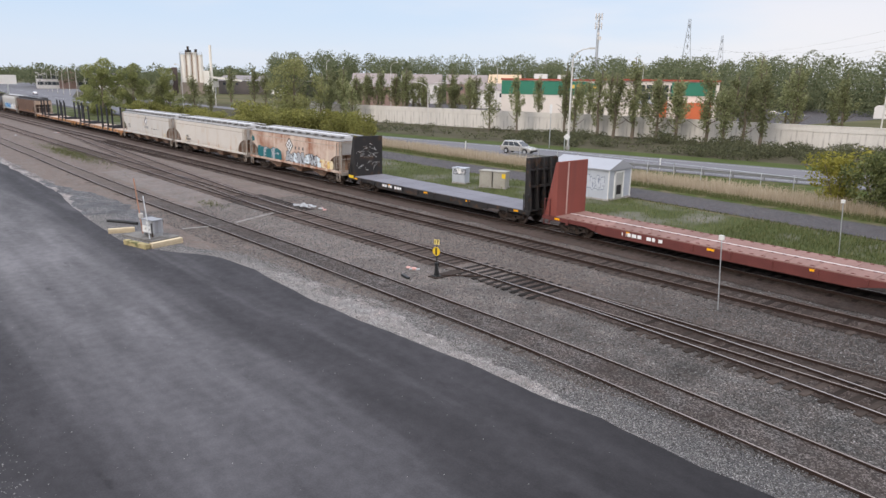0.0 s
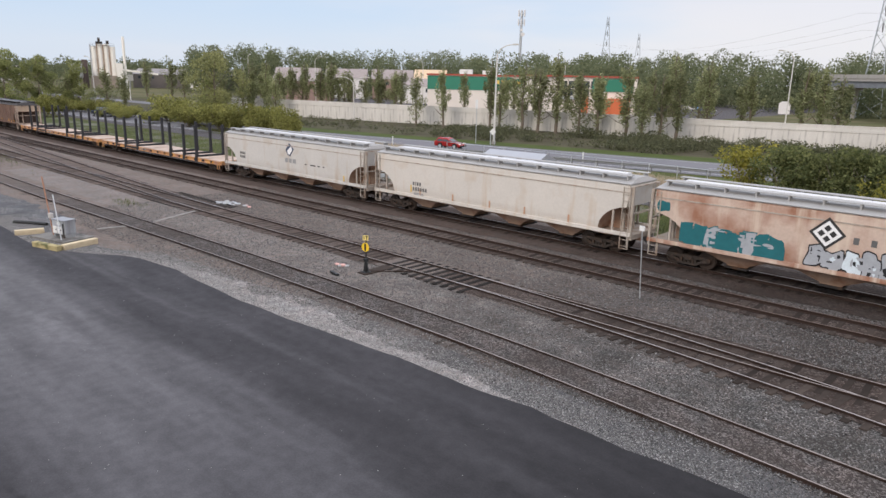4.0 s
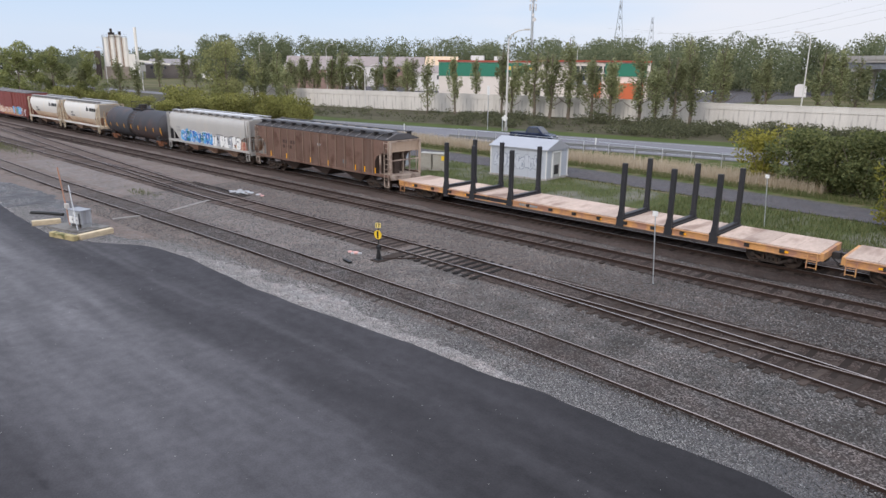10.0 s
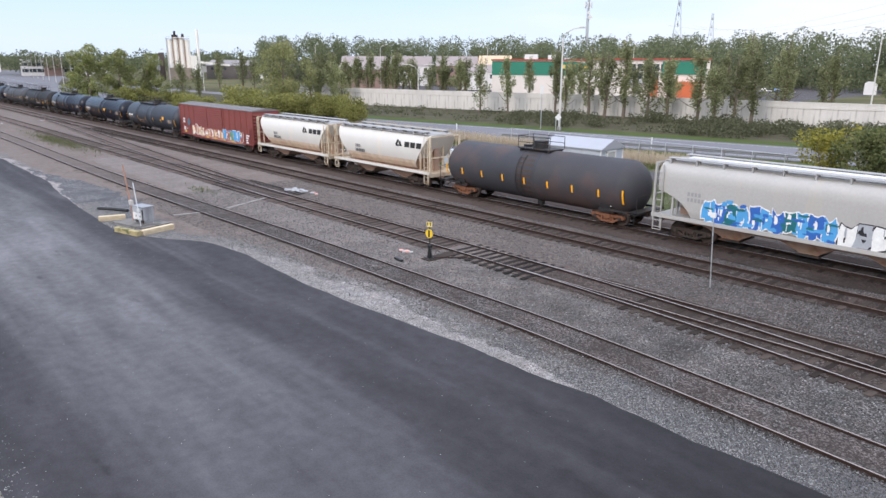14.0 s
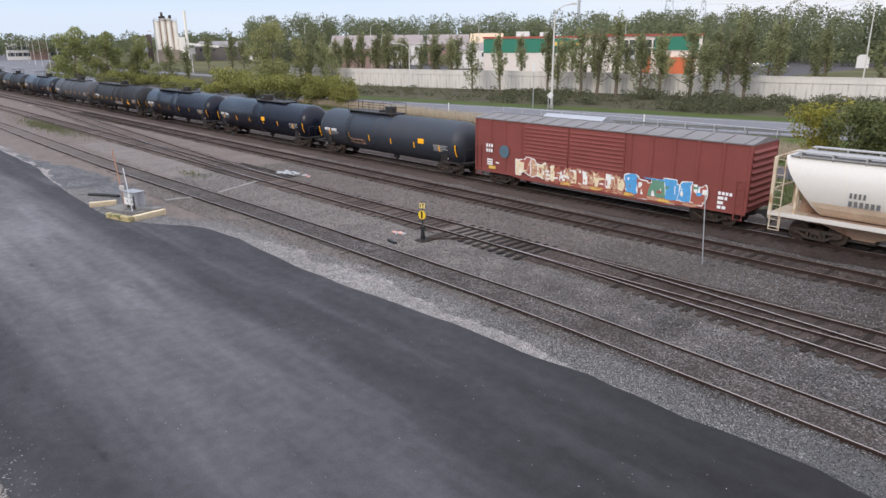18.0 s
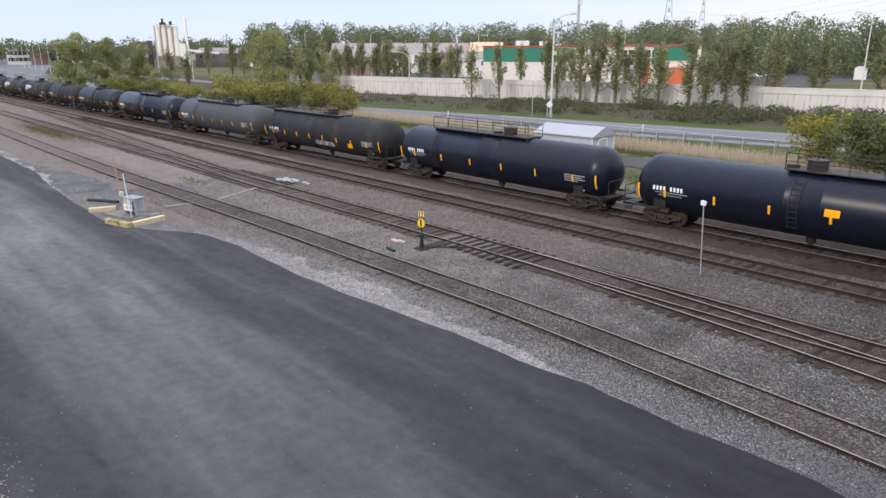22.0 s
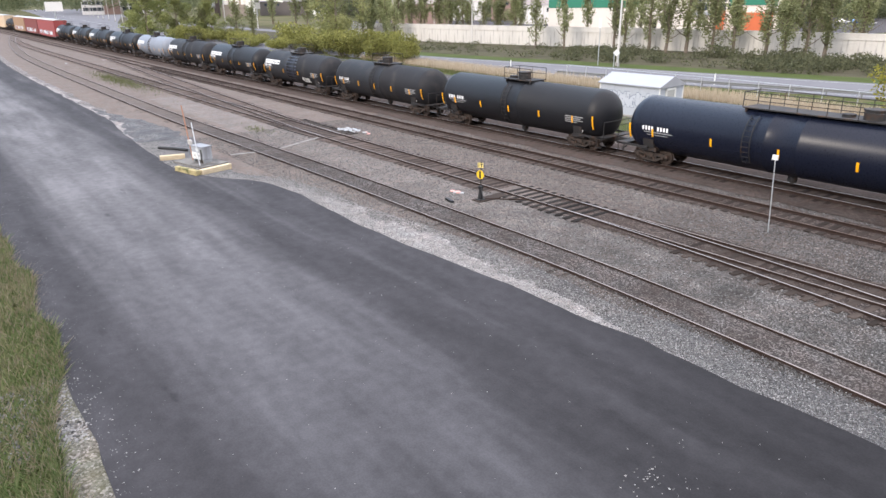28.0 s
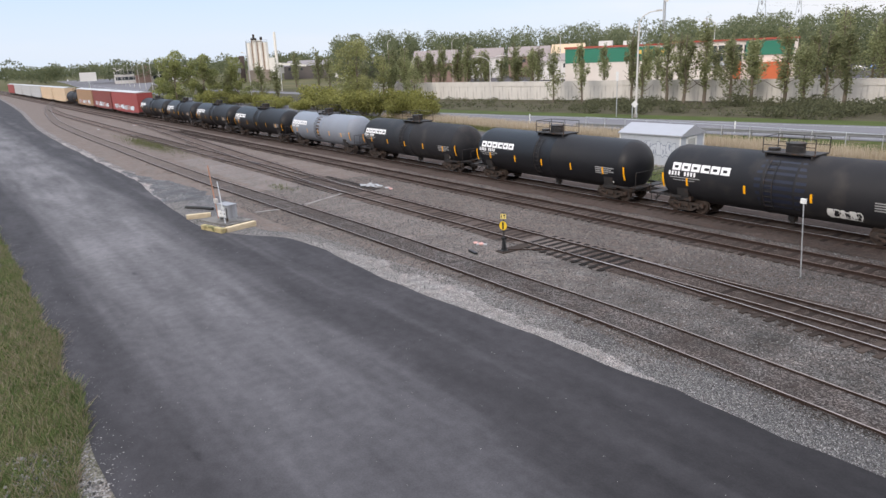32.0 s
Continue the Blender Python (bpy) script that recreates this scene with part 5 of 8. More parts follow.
def tank(u_r, u_l, label, mat, truck=TRUCK, logo=False, platform="mid", R=1.6, zc=2.18, stain=None, marks=True, n_ref=6, tag=None, ref=REFLECT, panel=None):
    """A tank car: dished tank with bands, top platform and rails, saddles, stub sills, ladders, trucks and stickers."""
    car, L = new_car("tank_car", u_r, u_l, label, "tank car")
    b = L / 2 - 1.45
    key = round(L, 1)

    def shell():
        prof = [(-b - 0.62, 0.02), (-b - 0.6, 0.35), (-b - 0.5, 0.72), (-b - 0.34, 1.05), (-b - 0.12, 1.33), (-b + 0.12, 1.5), (-b + 0.4, R - 0.01), (-b + 0.5, R), (-0.9, R), (-0.88, R + 0.012), (-0.78, R + 0.012), (-0.76, R)]
        prof = prof + [(-x, r) for x, r in reversed(prof)]
        n = 44
        return Geo().loft([[(x, r * math.cos(2 * math.pi * k / n), zc + r * math.sin(2 * math.pi * k / n)) for k in range(n)] for x, r in prof])
    part("tank", shared(("tank", key, mat.name), shell, mat, 40), None, car)
    for s in (-1, 1):
        xs = s * (L / 2 - 2.7)
        part("saddle", shared(("saddle", s), lambda: Geo().prism([(-1.35, 1.0), (1.35, 1.0), (1.5, 1.75), (1.2, 1.25), (0.5, 0.95), (-0.5, 0.95), (-1.2, 1.25), (-1.5, 1.75)], "x", -0.35, 0.35).box(-0.5, 0.5, -1.3, 1.3, 0.78, 1.0), STEEL_DARK), None, car, at=pose(xs, 0, 0))
        part("stub_sill", Geo().box(min(s * (L / 2 - 0.5), xs - s * 2.2), max(s * (L / 2 - 0.5), xs - s * 2.2), -0.32, 0.32, 0.7, 1.02), STEEL_DARK, car)
        part("end_platform", Geo().box(min(s * (L / 2 - 0.5), s * (L / 2 - 1.1)), max(s * (L / 2 - 0.5), s * (L / 2 - 1.1)), -1.5, 1.5, 0.98, 1.04)
             .box(min(s * (L / 2 - 0.5), xs), max(s * (L / 2 - 0.5), xs), -1.5, -1.42, 0.94, 1.06).box(min(s * (L / 2 - 0.5), xs), max(s * (L / 2 - 0.5), xs), 1.42, 1.5, 0.94, 1.06), STEEL_DARK, car)
        xe = s * (L / 2 - 0.55)
        part("hand_rail", Geo().path([(xe, -1.45, 1.0), (xe, -1.45, 2.0), (xe, 1.45, 2.0), (xe, 1.45, 1.0)], 0.022, 6), STEEL_DARK, car)
        part("sill_step", Geo().path([(xe - s * 0.1, -1.48, 1.0), (xe - s * 0.1, -1.48, 0.4), (xe - s * 0.5, -1.48, 0.4), (xe - s * 0.5, -1.48, 1.0)], 0.022, 6), STEEL_DARK, car)
        coupler(car, s * (L / 2 - 0.5), s)
        truck_parts(car, xs, truck)
    top = zc + R
    px0, px1 = {"mid": (-1.35, 1.3), "long": (-L * 0.30, L * 0.12), "right": (-2.6, 4.4), "left": (-5.2, 0.6)}[platform] if isinstance(platform, str) else platform[:2]
    p = part("top_platform", Geo().box(px0, px1, -0.75, 0.75, top + 0.02, top + 0.08).box(px0 + 0.1, px0 + 0.2, -0.7, 0.7, top - 0.2, top + 0.04).box(px1 - 0.2, px1 - 0.1, -0.7, 0.7, top - 0.2, top + 0.04), STEEL_DARK, car)
    g = Geo()
    for s in (-1, 1):
        g.path([(px0, s * 0.75, top + 0.05), (px0, s * 0.75, top + 0.85), (px1, s * 0.75, top + 0.85), (px1, s * 0.75, top + 0.05)], 0.024, 6)
        g.path([(px0, s * 0.75, top + 0.45), (px1, s * 0.75, top + 0.45)], 0.02, 6)
        k = max(2, int((px1 - px0) / 1.3))
        for i in range(1, k):
            x = px0 + (px1 - px0) * i / k
            g.tube((x, s * 0.75, top + 0.05), (x, s * 0.75, top + 0.85), 0.02, 6)
    g.tube((px0, -0.75, top + 0.85), (px0, 0.75, top + 0.85), 0.022, 6)
    part("railing", g, STEEL_DARK, p)
    xd = platform[2] if not isinstance(platform, str) else (px0 + px1) / 2 if platform == "mid" else px1 - 1.0
    part("valve_housing", Geo().tube((xd, 0, top - 0.1), (xd, 0, top + 0.5), 0.46, 20).tube((xd, 0, top + 0.5), (xd, 0, top + 0.56), 0.5, 20), STEEL_DARK, car, smooth=40)
    part("manway_cover", Geo().tube((xd - 1.1, 0, top - 0.05), (xd - 1.1, 0, top + 0.22), 0.3, 16), STEEL_DARK, car, smooth=40)
    g = Geo()
    xa = px0 + 0.9
    for dx in (-0.22, 0.22):
        g.path([(xa + dx, tank_y(R, zc, z, 0.08), z) for z in [zc - 1.1 + 0.22 * i for i in range(12)]], 0.02, 5)
    for i in range(9):
        z = zc - 1.0 + 0.27 * i
        g.tube((xa - 0.22, tank_y(R, zc, z, 0.08), z), (xa + 0.22, tank_y(R, zc, z, 0.08), z), 0.014, 5)
    part("ladder", g, STEEL_DARK, car)
    part("bottom_outlet", Geo().tube((0.2, 0, zc - R - 0.28), (0.2, 0, zc - R + 0.1), 0.24, 12).tube((0.2, 0, zc - R - 0.42), (0.2, 0, zc - R - 0.28), 0.12, 10), STEEL_DARK, car)
    for i in range(n_ref):
        x = -b + 1.6 + (2 * b - 3.2) * i / (n_ref - 1)
        tank_patch(car, "reflector", ref, x - 0.06, x + 0.06, zc - 0.5, zc - 0.05, R, zc, 0.008, "amber reflective sticker")
    for s in (-1, 1):
        x = s * (b + 0.02)
        tank_patch(car, "reflector", ref, x - 0.06, x + 0.06, zc - 0.75, zc + 0.1, R - 0.06, zc, 0.01, "amber reflective sticker")
    if logo:
        for k in range(6):
            x = -b + 0.6 + 0.6 * k
            lb = tank_patch(car, "logo_block", LETTER_W, x, x + 0.53, zc + 0.34, zc + 0.75, R, zc, 0.008, "white block of the owner's lettering")
            tank_patch(lb, "inset", mat, x + (0.13 if k != 3 else 0.2), x + (0.37 if k != 3 else 0.5), zc + 0.47, zc + 0.61, R, zc, 0.012)
    if marks:
        x = -b + 0.9 if not logo else -b + 0.4
        z = zc + 0.1 if not logo else zc + 0.28
        for k in range(9):
            if k != 4:
                tank_patch(car, "stencil", LETTER_W if mat is not TANK_OLD else LETTER_G, x + 0.2 * k, x + 0.2 * k + 0.12, z - 0.23, z, R, zc, 0.007, "white stencilled mark")
        tank_patch(car, "stencil", LETTER_G, x + 0.1, x + 2.0, z - 0.36, z - 0.31, R, zc, 0.007)
        tank_patch(car, "stencil", LETTER_G, x + 0.3, x + 1.7, z - 0.5, z - 0.46, R, zc, 0.007)
        xr = b - 2.2
        for k, (w, zz) in enumerate(((1.5, 0.06), (1.3, -0.06), (1.5, -0.18), (1.0, -0.3))):
            tank_patch(car, "stencil", LETTER_G, xr, xr + w, zc - 0.1 + zz - 0.06, zc - 0.1 + zz, R, zc, 0.007, "faded specification panel")
    x = b - 1.0
    y = tank_y(1.6, 2.18, zc - 0.95) - 0.05
    part("placard", Geo().prism([(x - 0.17, zc - 0.95), (x, zc - 1.12), (x + 0.17, zc - 0.95), (x, zc - 0.78)], "y", y - 0.01, y), LETTER_W, car, "white diamond placard")
    if panel:
        tank_patch(car, "yellow_panel", ref, panel[0] - 0.33, panel[0] + 0.33, panel[1], panel[1] + 0.36, R, zc, 0.008, "yellow reflective panel")
    if stain:
        x0, x1, m, lab = stain
        n = 10
        g = Geo()
        pts = []
        for i in range(n + 1):
            z = zc + R * math.cos(math.pi * (0.06 + 0.72 * i / n))
            k = 1 - 0.12 * math.sin(i * 0.9)
            pts += [(xd + x0 * k, tank_y(R, zc, z, 0.005), z), (xd + x1 * k, tank_y(R, zc, z, 0.005), z)]
        g.add(pts, [(2 * i, 2 * i + 1, 2 * i + 3, 2 * i + 2) for i in range(n)])
        part("stain", g, m, car, lab, smooth=60)
    if tag:
        graffiti(car, *tag[:4], lambda z: tank_y(R, zc, z, 0.004), tag[4], tag[5], tag[6], tag[7], swoosh=0.1)
    return car, L


tank(-201.9, -219.5, "dusty black tank car with orange rusty trucks and a residue stain", TANK_OLD, TRUCK_RED, platform="mid", stain=(-0.6, 0.6, STAIN, "dark run of residue down the side"), n_ref=7, marks=False, R=1.66)


# two small round-bodied hoppers
def small_hopper(u_r, u_l):
    car, L = hopper(u_r, u_l, "ivory round-sided covered hopper with rusty skirt and black emblem", IVORY, style="round", bays=2, frame=surface("ivory_frame", (0.6, 0.51, 0.38), 0.6, var=0.15, bump=0.05, spots=(0.4, 0.25, 0.14), spot_amount=0.5, spot_scale=1.5), inset=1.9, hatch=False)
    bl = L / 2 - 0.75 - 1.92
    pts = []
    for z, w in ((1.38, 1.0), (1.5, 1.13), (1.8, 1.365), (2.05, 1.47)):
        k = bl + (z - 1.38) * 0.55
        pts += [(-k, -w - 0.008, z), (k, -w - 0.008, z)]
    part("rust_skirt", Geo().add(pts, [(0, 1, 3, 2), (2, 3, 5, 4), (4, 5, 7, 6)]), IVORY_RUST, car, "rust bloom along the lower side")
    y = -1.6
    for k, (x, w) in enumerate(((3.35, 0.6), (4.05, 0.6), (4.75, 0.6))):
        part("company_mark", Geo().prism([(x, 3.0), (x + w - 0.06, 3.0), (x + w, 3.42), (x + 0.06, 3.42)], "y", y - 0.01, y + 0.02), LETTER_K, car)
    xm = 2.25
    part("emblem", Geo().prism([(xm + 0.05, 3.0), (xm + 0.42, 3.0), (xm + 0.42, 3.14), (xm + 0.05, 3.14)], "y", y - 0.01, y + 0.02).prism([(xm, 3.15), (xm + 0.18, 3.1), (xm + 0.42, 3.46), (xm + 0.3, 3.54)], "y", y - 0.01, y + 0.02)
         .prism([(xm + 0.5, 3.03), (xm + 0.8, 3.03), (xm + 0.56, 3.44), (xm + 0.44, 3.32)], "y", y - 0.01, y + 0.02), LETTER_K, car, "black three-armed emblem")
    bars(car, -3.1, 2.72, [(0.1, 0.1, 0.1, 0.1), (0.14, 0.14, 0.14, 0.14, 0.14, 0.14)], 0.24, -1.605, LETTER_D)
    return car


small_hopper(-219.5, -233.1)
small_hopper(-233.1, -247.1)


def boxcar(u_r, u_l, label, mat, roof=ROOFGREY, detail=True, height=4.35):
    car, L = new_car("boxcar", u_r, u_l, label, "boxcar")
    e = L / 2 - 0.6
    part("body", Geo().box(-e, e, -1.5, 1.5, 1.0, height), mat, car)
    part("roof", Geo().prism([(-1.58, height), (1.58, height), (1.58, height + 0.06), (0, height + 0.28), (-1.58, height + 0.06)], "x", -e - 0.03, e + 0.03), roof, car)
    part("underframe", Geo().box(-e + 0.1, e - 0.1, -0.35, 0.35, 0.65, 1.0), STEEL_DARK, car)
    for s in (-1, 1):
        part("side_sill", Geo().prism([(-e, 1.02), (e, 1.02), (e, 0.86), (e - 3.2, 0.84), (e - 4.2, 0.7), (-e + 4.2, 0.7), (-e + 3.2, 0.84), (-e, 0.86)], "y", s * 1.54 - 0.03, s * 1.54 + 0.03), mat, car)
        coupler(car, s * (L / 2 - 0.5), s)
        truck_parts(car, s * (L / 2 - 2.6), TRUCK)
    if detail:
        for s in (-1, 1):
            n = 15
            for i in range(n):
                x = -e + 0.06 + (2 * e - 0.12) * i / (n - 1)
                if -5.0 < x < 2.3:
                    continue
                part("side_post", Geo().prism([(x - 0.1, s * 1.5), (x + 0.1, s * 1.5), (x + 0.05, s * 1.57), (x - 0.05, s * 1.57)], "z", 1.03, height - 0.02), mat, car)
            for x0, x1 in ((-5.0, -1.6), (-1.5, 2.3)):
                d = part("door", Geo().box(x0, x1, s * 1.53 - 0.03, s * 1.53 + 0.03, 1.06, height - 0.08), mat, car)
                k = 13
                for i in range(k):
                    z = 1.25 + (height - 1.55) * i / (k - 1)
                    part("door_rib", Geo().add([(x0 + 0.08, s * 1.56, z - 0.07), (x1 - 0.08, s * 1.56, z - 0.07), (x0 + 0.08, s * 1.595, z), (x1 - 0.08, s * 1.595, z), (x0 + 0.08, s * 1.56, z + 0.07), (x1 - 0.08, s * 1.56, z + 0.07)],
                                   [(0, 1, 3, 2), (2, 3, 5, 4)]), mat, d)
            for k in range(9):
                z = 1.3 + (height - 1.7) * k / 8
                xe = s * e
                part("end_corrugation", Geo().add([(xe, -1.42, z - 0.13), (xe, 1.42, z - 0.13), (xe + s * 0.09, -1.4, z), (xe + s * 0.09, 1.4, z), (xe, -1.42, z + 0.13), (xe, 1.42, z + 0.13)], [(0, 1, 3, 2), (2, 3, 5, 4)]), mat, car)
            ladder(car, s * (e - 0.35), -1.56, 0.55, 2.6, mat)
        n = 17
        for i in range(n):
            x = -e + 0.4 + (2 * e - 0.8) * i / (n - 1)
            part("roof_rib", Geo().prism([(-1.57, height + 0.05), (0, height + 0.27), (1.57, height + 0.05), (1.57, height + 0.1), (0, height + 0.32), (-1.57, height + 0.1)], "x", x - 0.04, x + 0.04), roof, car)
    return car, L


car, L = boxcar(-247.1, -267.0, "dark red boxcar with ribbed doors and a strip of graffiti", BOXRED, ROOFGREY)
Y = -1.61
graffiti(car, -5.6, -3.2, 1.0, 2.2, Y, ["cream", "brick", "tan"], "white", 4, 31, swoosh=0.4)
graffiti(car, -3.3, 2.4, 0.88, 1.95, Y - 0.004, ["tan", "cream", "brick", "white"], "brick", 14, 32, swoosh=0.9, spike=0.2)
graffiti(car, 2.5, 7.3, 0.85, 2.15, Y, ["sky", "brick", "green", "sky"], "white", 6, 33, swoosh=0.3, e=0.3, spike=0.06)
graffiti(car, -2.0, 6.8, 0.86, 1.05, Y - 0.016, ["gold", "brick", "tan"], "brick", 12, 34, swoosh=0.3)
bars(car, -8.3, 2.75, [(0.15, 0.14, 0.16), (0.14, 0.14, 0.14)], 0.22, Y + 0.02, LETTER_W)
bars(car, -8.2, 1.75, [(0.5,), (0.5, -0.2, 0.3), (0.5,)], 0.1, Y + 0.02, LETTER_W)
reflectors(car, [-7.9, -7.6], 1.2, Y + 0.03, SPRAY["gold"], 0.3, 0.2)
part("disc_patch", Geo().tube((-6.7, -1.59, 2.35), (-6.7, -1.58, 2.35), 0.42, 24), surface("slate_patch", (0.08, 0.14, 0.18), 0.6, bump=0), car, "round slate-blue painted patch")
bars(car, 7.9, 1.9, [(0.14, 0.14, 0.14, 0.14), (0.3, 0.14), (0.3,), (0.2, 0.2)], 0.16, Y + 0.02, LETTER_W)

# string of tank cars
tank(-267.0, -287.0, "slate-black tank car with long railed top walk", TANK_SLATE, platform="left", panel=(4.97, 2.07), tag=(-4.0, -2.2, 1.3, 1.62, ["black"], "tan", 5, 41))
tank(-287.0, -306.9, "glossy black tank car with a yellow panel", TANK_GLOSS, platform=(-1.2, 4.4, 0.0), panel=(1.4, 2.02))
tank(-306.9, -327.5, "glossy black tank car with railed top walk", TANK_GLOSS, platform=(-6.0, 3.0, 0.85))
tank(-327.5, -348.4, "matte black tank car with white scrawl low on the side", TANK_MATTE, platform=(-8.6, 2.5, 0.65), n_ref=8, panel=(5.1, 1.4), tag=(-0.2, 2.6, 1.3, 1.62, ["black", "tan", "silver"], "silver", 8, 42))
tank(-348.4, -368.9, "faded grey-black tank car with railed top walk", TANK_GREY, platform=(-5.2, 4.8, 1.6), n_ref=7)
tank(-368.9, -389.7, "glossy black tank car with white stencils", TANK_GLOSS, platform="right", n_ref=5)
tank(-389.7, -407.7, "black tank car with small top platform", TANK_SATIN, platform="mid", n_ref=5)
tank(-407.7, -424.6, "worn matte black tank car", TANK_MATTE, platform="mid", n_ref=5)
tank(-424.6, -441.0, "black tank car with white block lettering and a fresh dark patch", TANK_MATTE, platform="mid", logo=True, n_ref=4, stain=(-1.1, 1.3, BLUESTAIN, "fresh blue-black paint patch"), tag=(2.5, 4.0, 1.1, 1.5, ["white", "black"], "white", 6, 43))
tank(-441.0, -458.0, "black tank car with white block lettering", TANK_SATIN, platform="mid", logo=True, n_ref=5)
tank(-458.0, -475.5, "black tank car with white block lettering and dull sides", TANK_MATTE, platform="mid", logo=True, n_ref=5)
tank(-475.5, -492.1, "pale blue-grey tank car with rusty end", TANK_PALE, platform="mid", logo=True, n_ref=5, stain=(-0.35, 0.35, STAIN, "dark run of residue down the side"))
for a, b in ((-492.1, -510.6), (-510.6, -527.4), (-527.4, -543.8), (-543.8, -562.4)):
    tank(a, b, "black tank car with white block lettering", TANK_SATIN, platform="mid", logo=True, n_ref=5)

# rear of the train, far down the line
for a, b, m, lab in ((-562.4, -587.0, BOXRED_B, "bright red boxcar with pale graffiti"), (-587.0, -609.0, BOXRED, "dark red boxcar with pale graffiti"),
                     (-609.0, -631.5, BOXBROWN, "orange-brown boxcar with graffiti")):
    car, L = boxcar(a, b, lab, m, BOXGREY, False, 4.7)
    graffiti(car, -L / 2 + 3, L / 2 - 4, 1.15, 2.1, -1.52, ["silver", "brick", "pale"], "pale", 6, int(-a), swoosh=0.5)
tank(-631.5, -650.5, "plain matte black tank car", TANK_MATTE, marks=False)
for a, b, m, lab in ((-650.5, -677.0, BOXTAN, "tall plain tan boxcar"), (-677.0, -705.0, BOXTAN, "tall plain tan boxcar"), (-705.0, -735.0, BOXGREY, "grey boxcar with white bands"), (-735.0, -765.0, BOXGREY, "tall plain grey boxcar"),
                     (-765.0, -796.0, BOXGREY, "tall plain grey boxcar"), (-796.0, -826.0, BOXRED_B, "tall plain red boxcar")):
    boxcar(a, b, lab, m, BOXGREY, False, 4.7)

# ---- roads and verges beyond the train ----
ROAD_LINE = [(-900, 128), (-700, 108), (-450, 80), (-300, 66), (-180, 61.5), (-130, 62), (-95, 65.5), (-64, 71.7), (-30, 78.4), (0, 84.5), (60, 96.5), (300, 144.5), (900, 264)]
ROAD_X, ROAD_YY = [p[0] for p in smooth_line(ROAD_LINE, 2)], [p[1] for p in smooth_line(ROAD_LINE, 2)]


def road_y(x):
    return float(np.interp(x, ROAD_X, ROAD_YY))


road_mid = [(x, y) for x, y in zip(ROAD_X, ROAD_YY)][::3]
structure("track_verge", ribbon(at_x([(-430, 38.2), (60, 38.2)]), at_x([(-430, 72), (-200, 52), (-110, 52), (-50, 51), (60, 44)]), -0.016), VERGE, "green grass strip with bare patches beside the line")
SERVICE = smooth_line([(-260, 57), (-150, 55.5), (-110, 54.8), (-80, 54.2), (-65, 53.6), (-50, 53.2), (-33, 53.3), (-22, 52.7), (-12, 52.0), (20, 49.5), (60, 46)], 2)
structure("service_road", ribbon(offset(SERVICE, -2.4), offset(SERVICE, 2.6), 0.0), CINDER, "grey gravel service road")
structure("far_verge", ribbon(offset(SERVICE, 2.5), [(x, road_y(x) - 5.5) for x, y in SERVICE], -0.008), GRASS, "grass bank between the service road and the highway")
structure("highway", ribbon(offset(road_mid, -6.6), offset(road_mid, 6.6), 0.05, thick=0.12), ROAD, "grey two-lane highway")
PAINT_WORN = surface("worn_road_paint", (0.4, 0.4, 0.4), 0.8, var=0.3, scale=0.6, fine=8, bump=0)
for d in (-5.2, 5.2):
    structure("edge_line", ribbon(offset(road_mid, d - 0.09), offset(road_mid, d + 0.09), 0.055), PAINT_WORN, "worn white edge line")
dash = smooth_line([(x, y) for x, y in ROAD_LINE if -320 < x < 100], 0.5)
lane = thing("lane_marking", Matrix(), "broken white lane line on the highway", "road marking", kind="structure")
for i in range(0, len(dash) - 8, 18):
    seg = dash[i:i + 7]
    part("dash", ribbon(offset(seg, -0.07), offset(seg, 0.07), 0.056), PAINT_WORN, lane)
structure("highway_verge", ribbon(offset(road_mid, 6.5), offset(road_mid, 12.5), -0.01), surface("verge_grass", (0.07, 0.09, 0.03), 0.95, spec=0.05, var=0.3, scale=0.3, fine=6, bump=0.5, depth=0.05), "mown green verge beyond the highway")
structure("scrub_ground", ribbon(offset(road_mid, 12.3), offset(road_mid, 46), -0.02), SCRUB, "brownish scrubby ground before the noise wall")
structure("road_junction", Geo().add([(-262, 71.5, 0.03), (-330, 80, 0.03), (-420, 104, 0.03), (-545, 136, 0.03), (-900, 215, 0.03), (-900, 134, 0.03), (-700, 114, 0.03), (-450, 86, 0.03), (-300, 72, 0.03)], [tuple(range(9))]), ROAD,
          "wide grey road junction in the distance")
ramp = smooth_line([(-520, 128), (-420, 112), (-300, 97), (-207, 96), (-150, 92), (-120, 84)], 3)
structure("slip_road", ribbon(offset(ramp, -3.2), offset(ramp, 3.2), 0.02), ROAD, "grey slip road on the grass")
structure("car_park", Geo().add([(-260, 150, 0.0), (-110, 140, 0.0), (-20, 150, 0.0), (20, 330, 0.0), (-240, 330, 0.0)], [(0, 1, 2, 3, 4)]), CINDER, "paved car park behind the wall")

structure("far_lawn", Geo().add([(-72, 138, 0.012), (60, 150, 0.012), (160, 330, 0.012), (-70, 330, 0.012)], [(0, 1, 2, 3)]), MEADOW, "rough lawn beyond the noise wall")

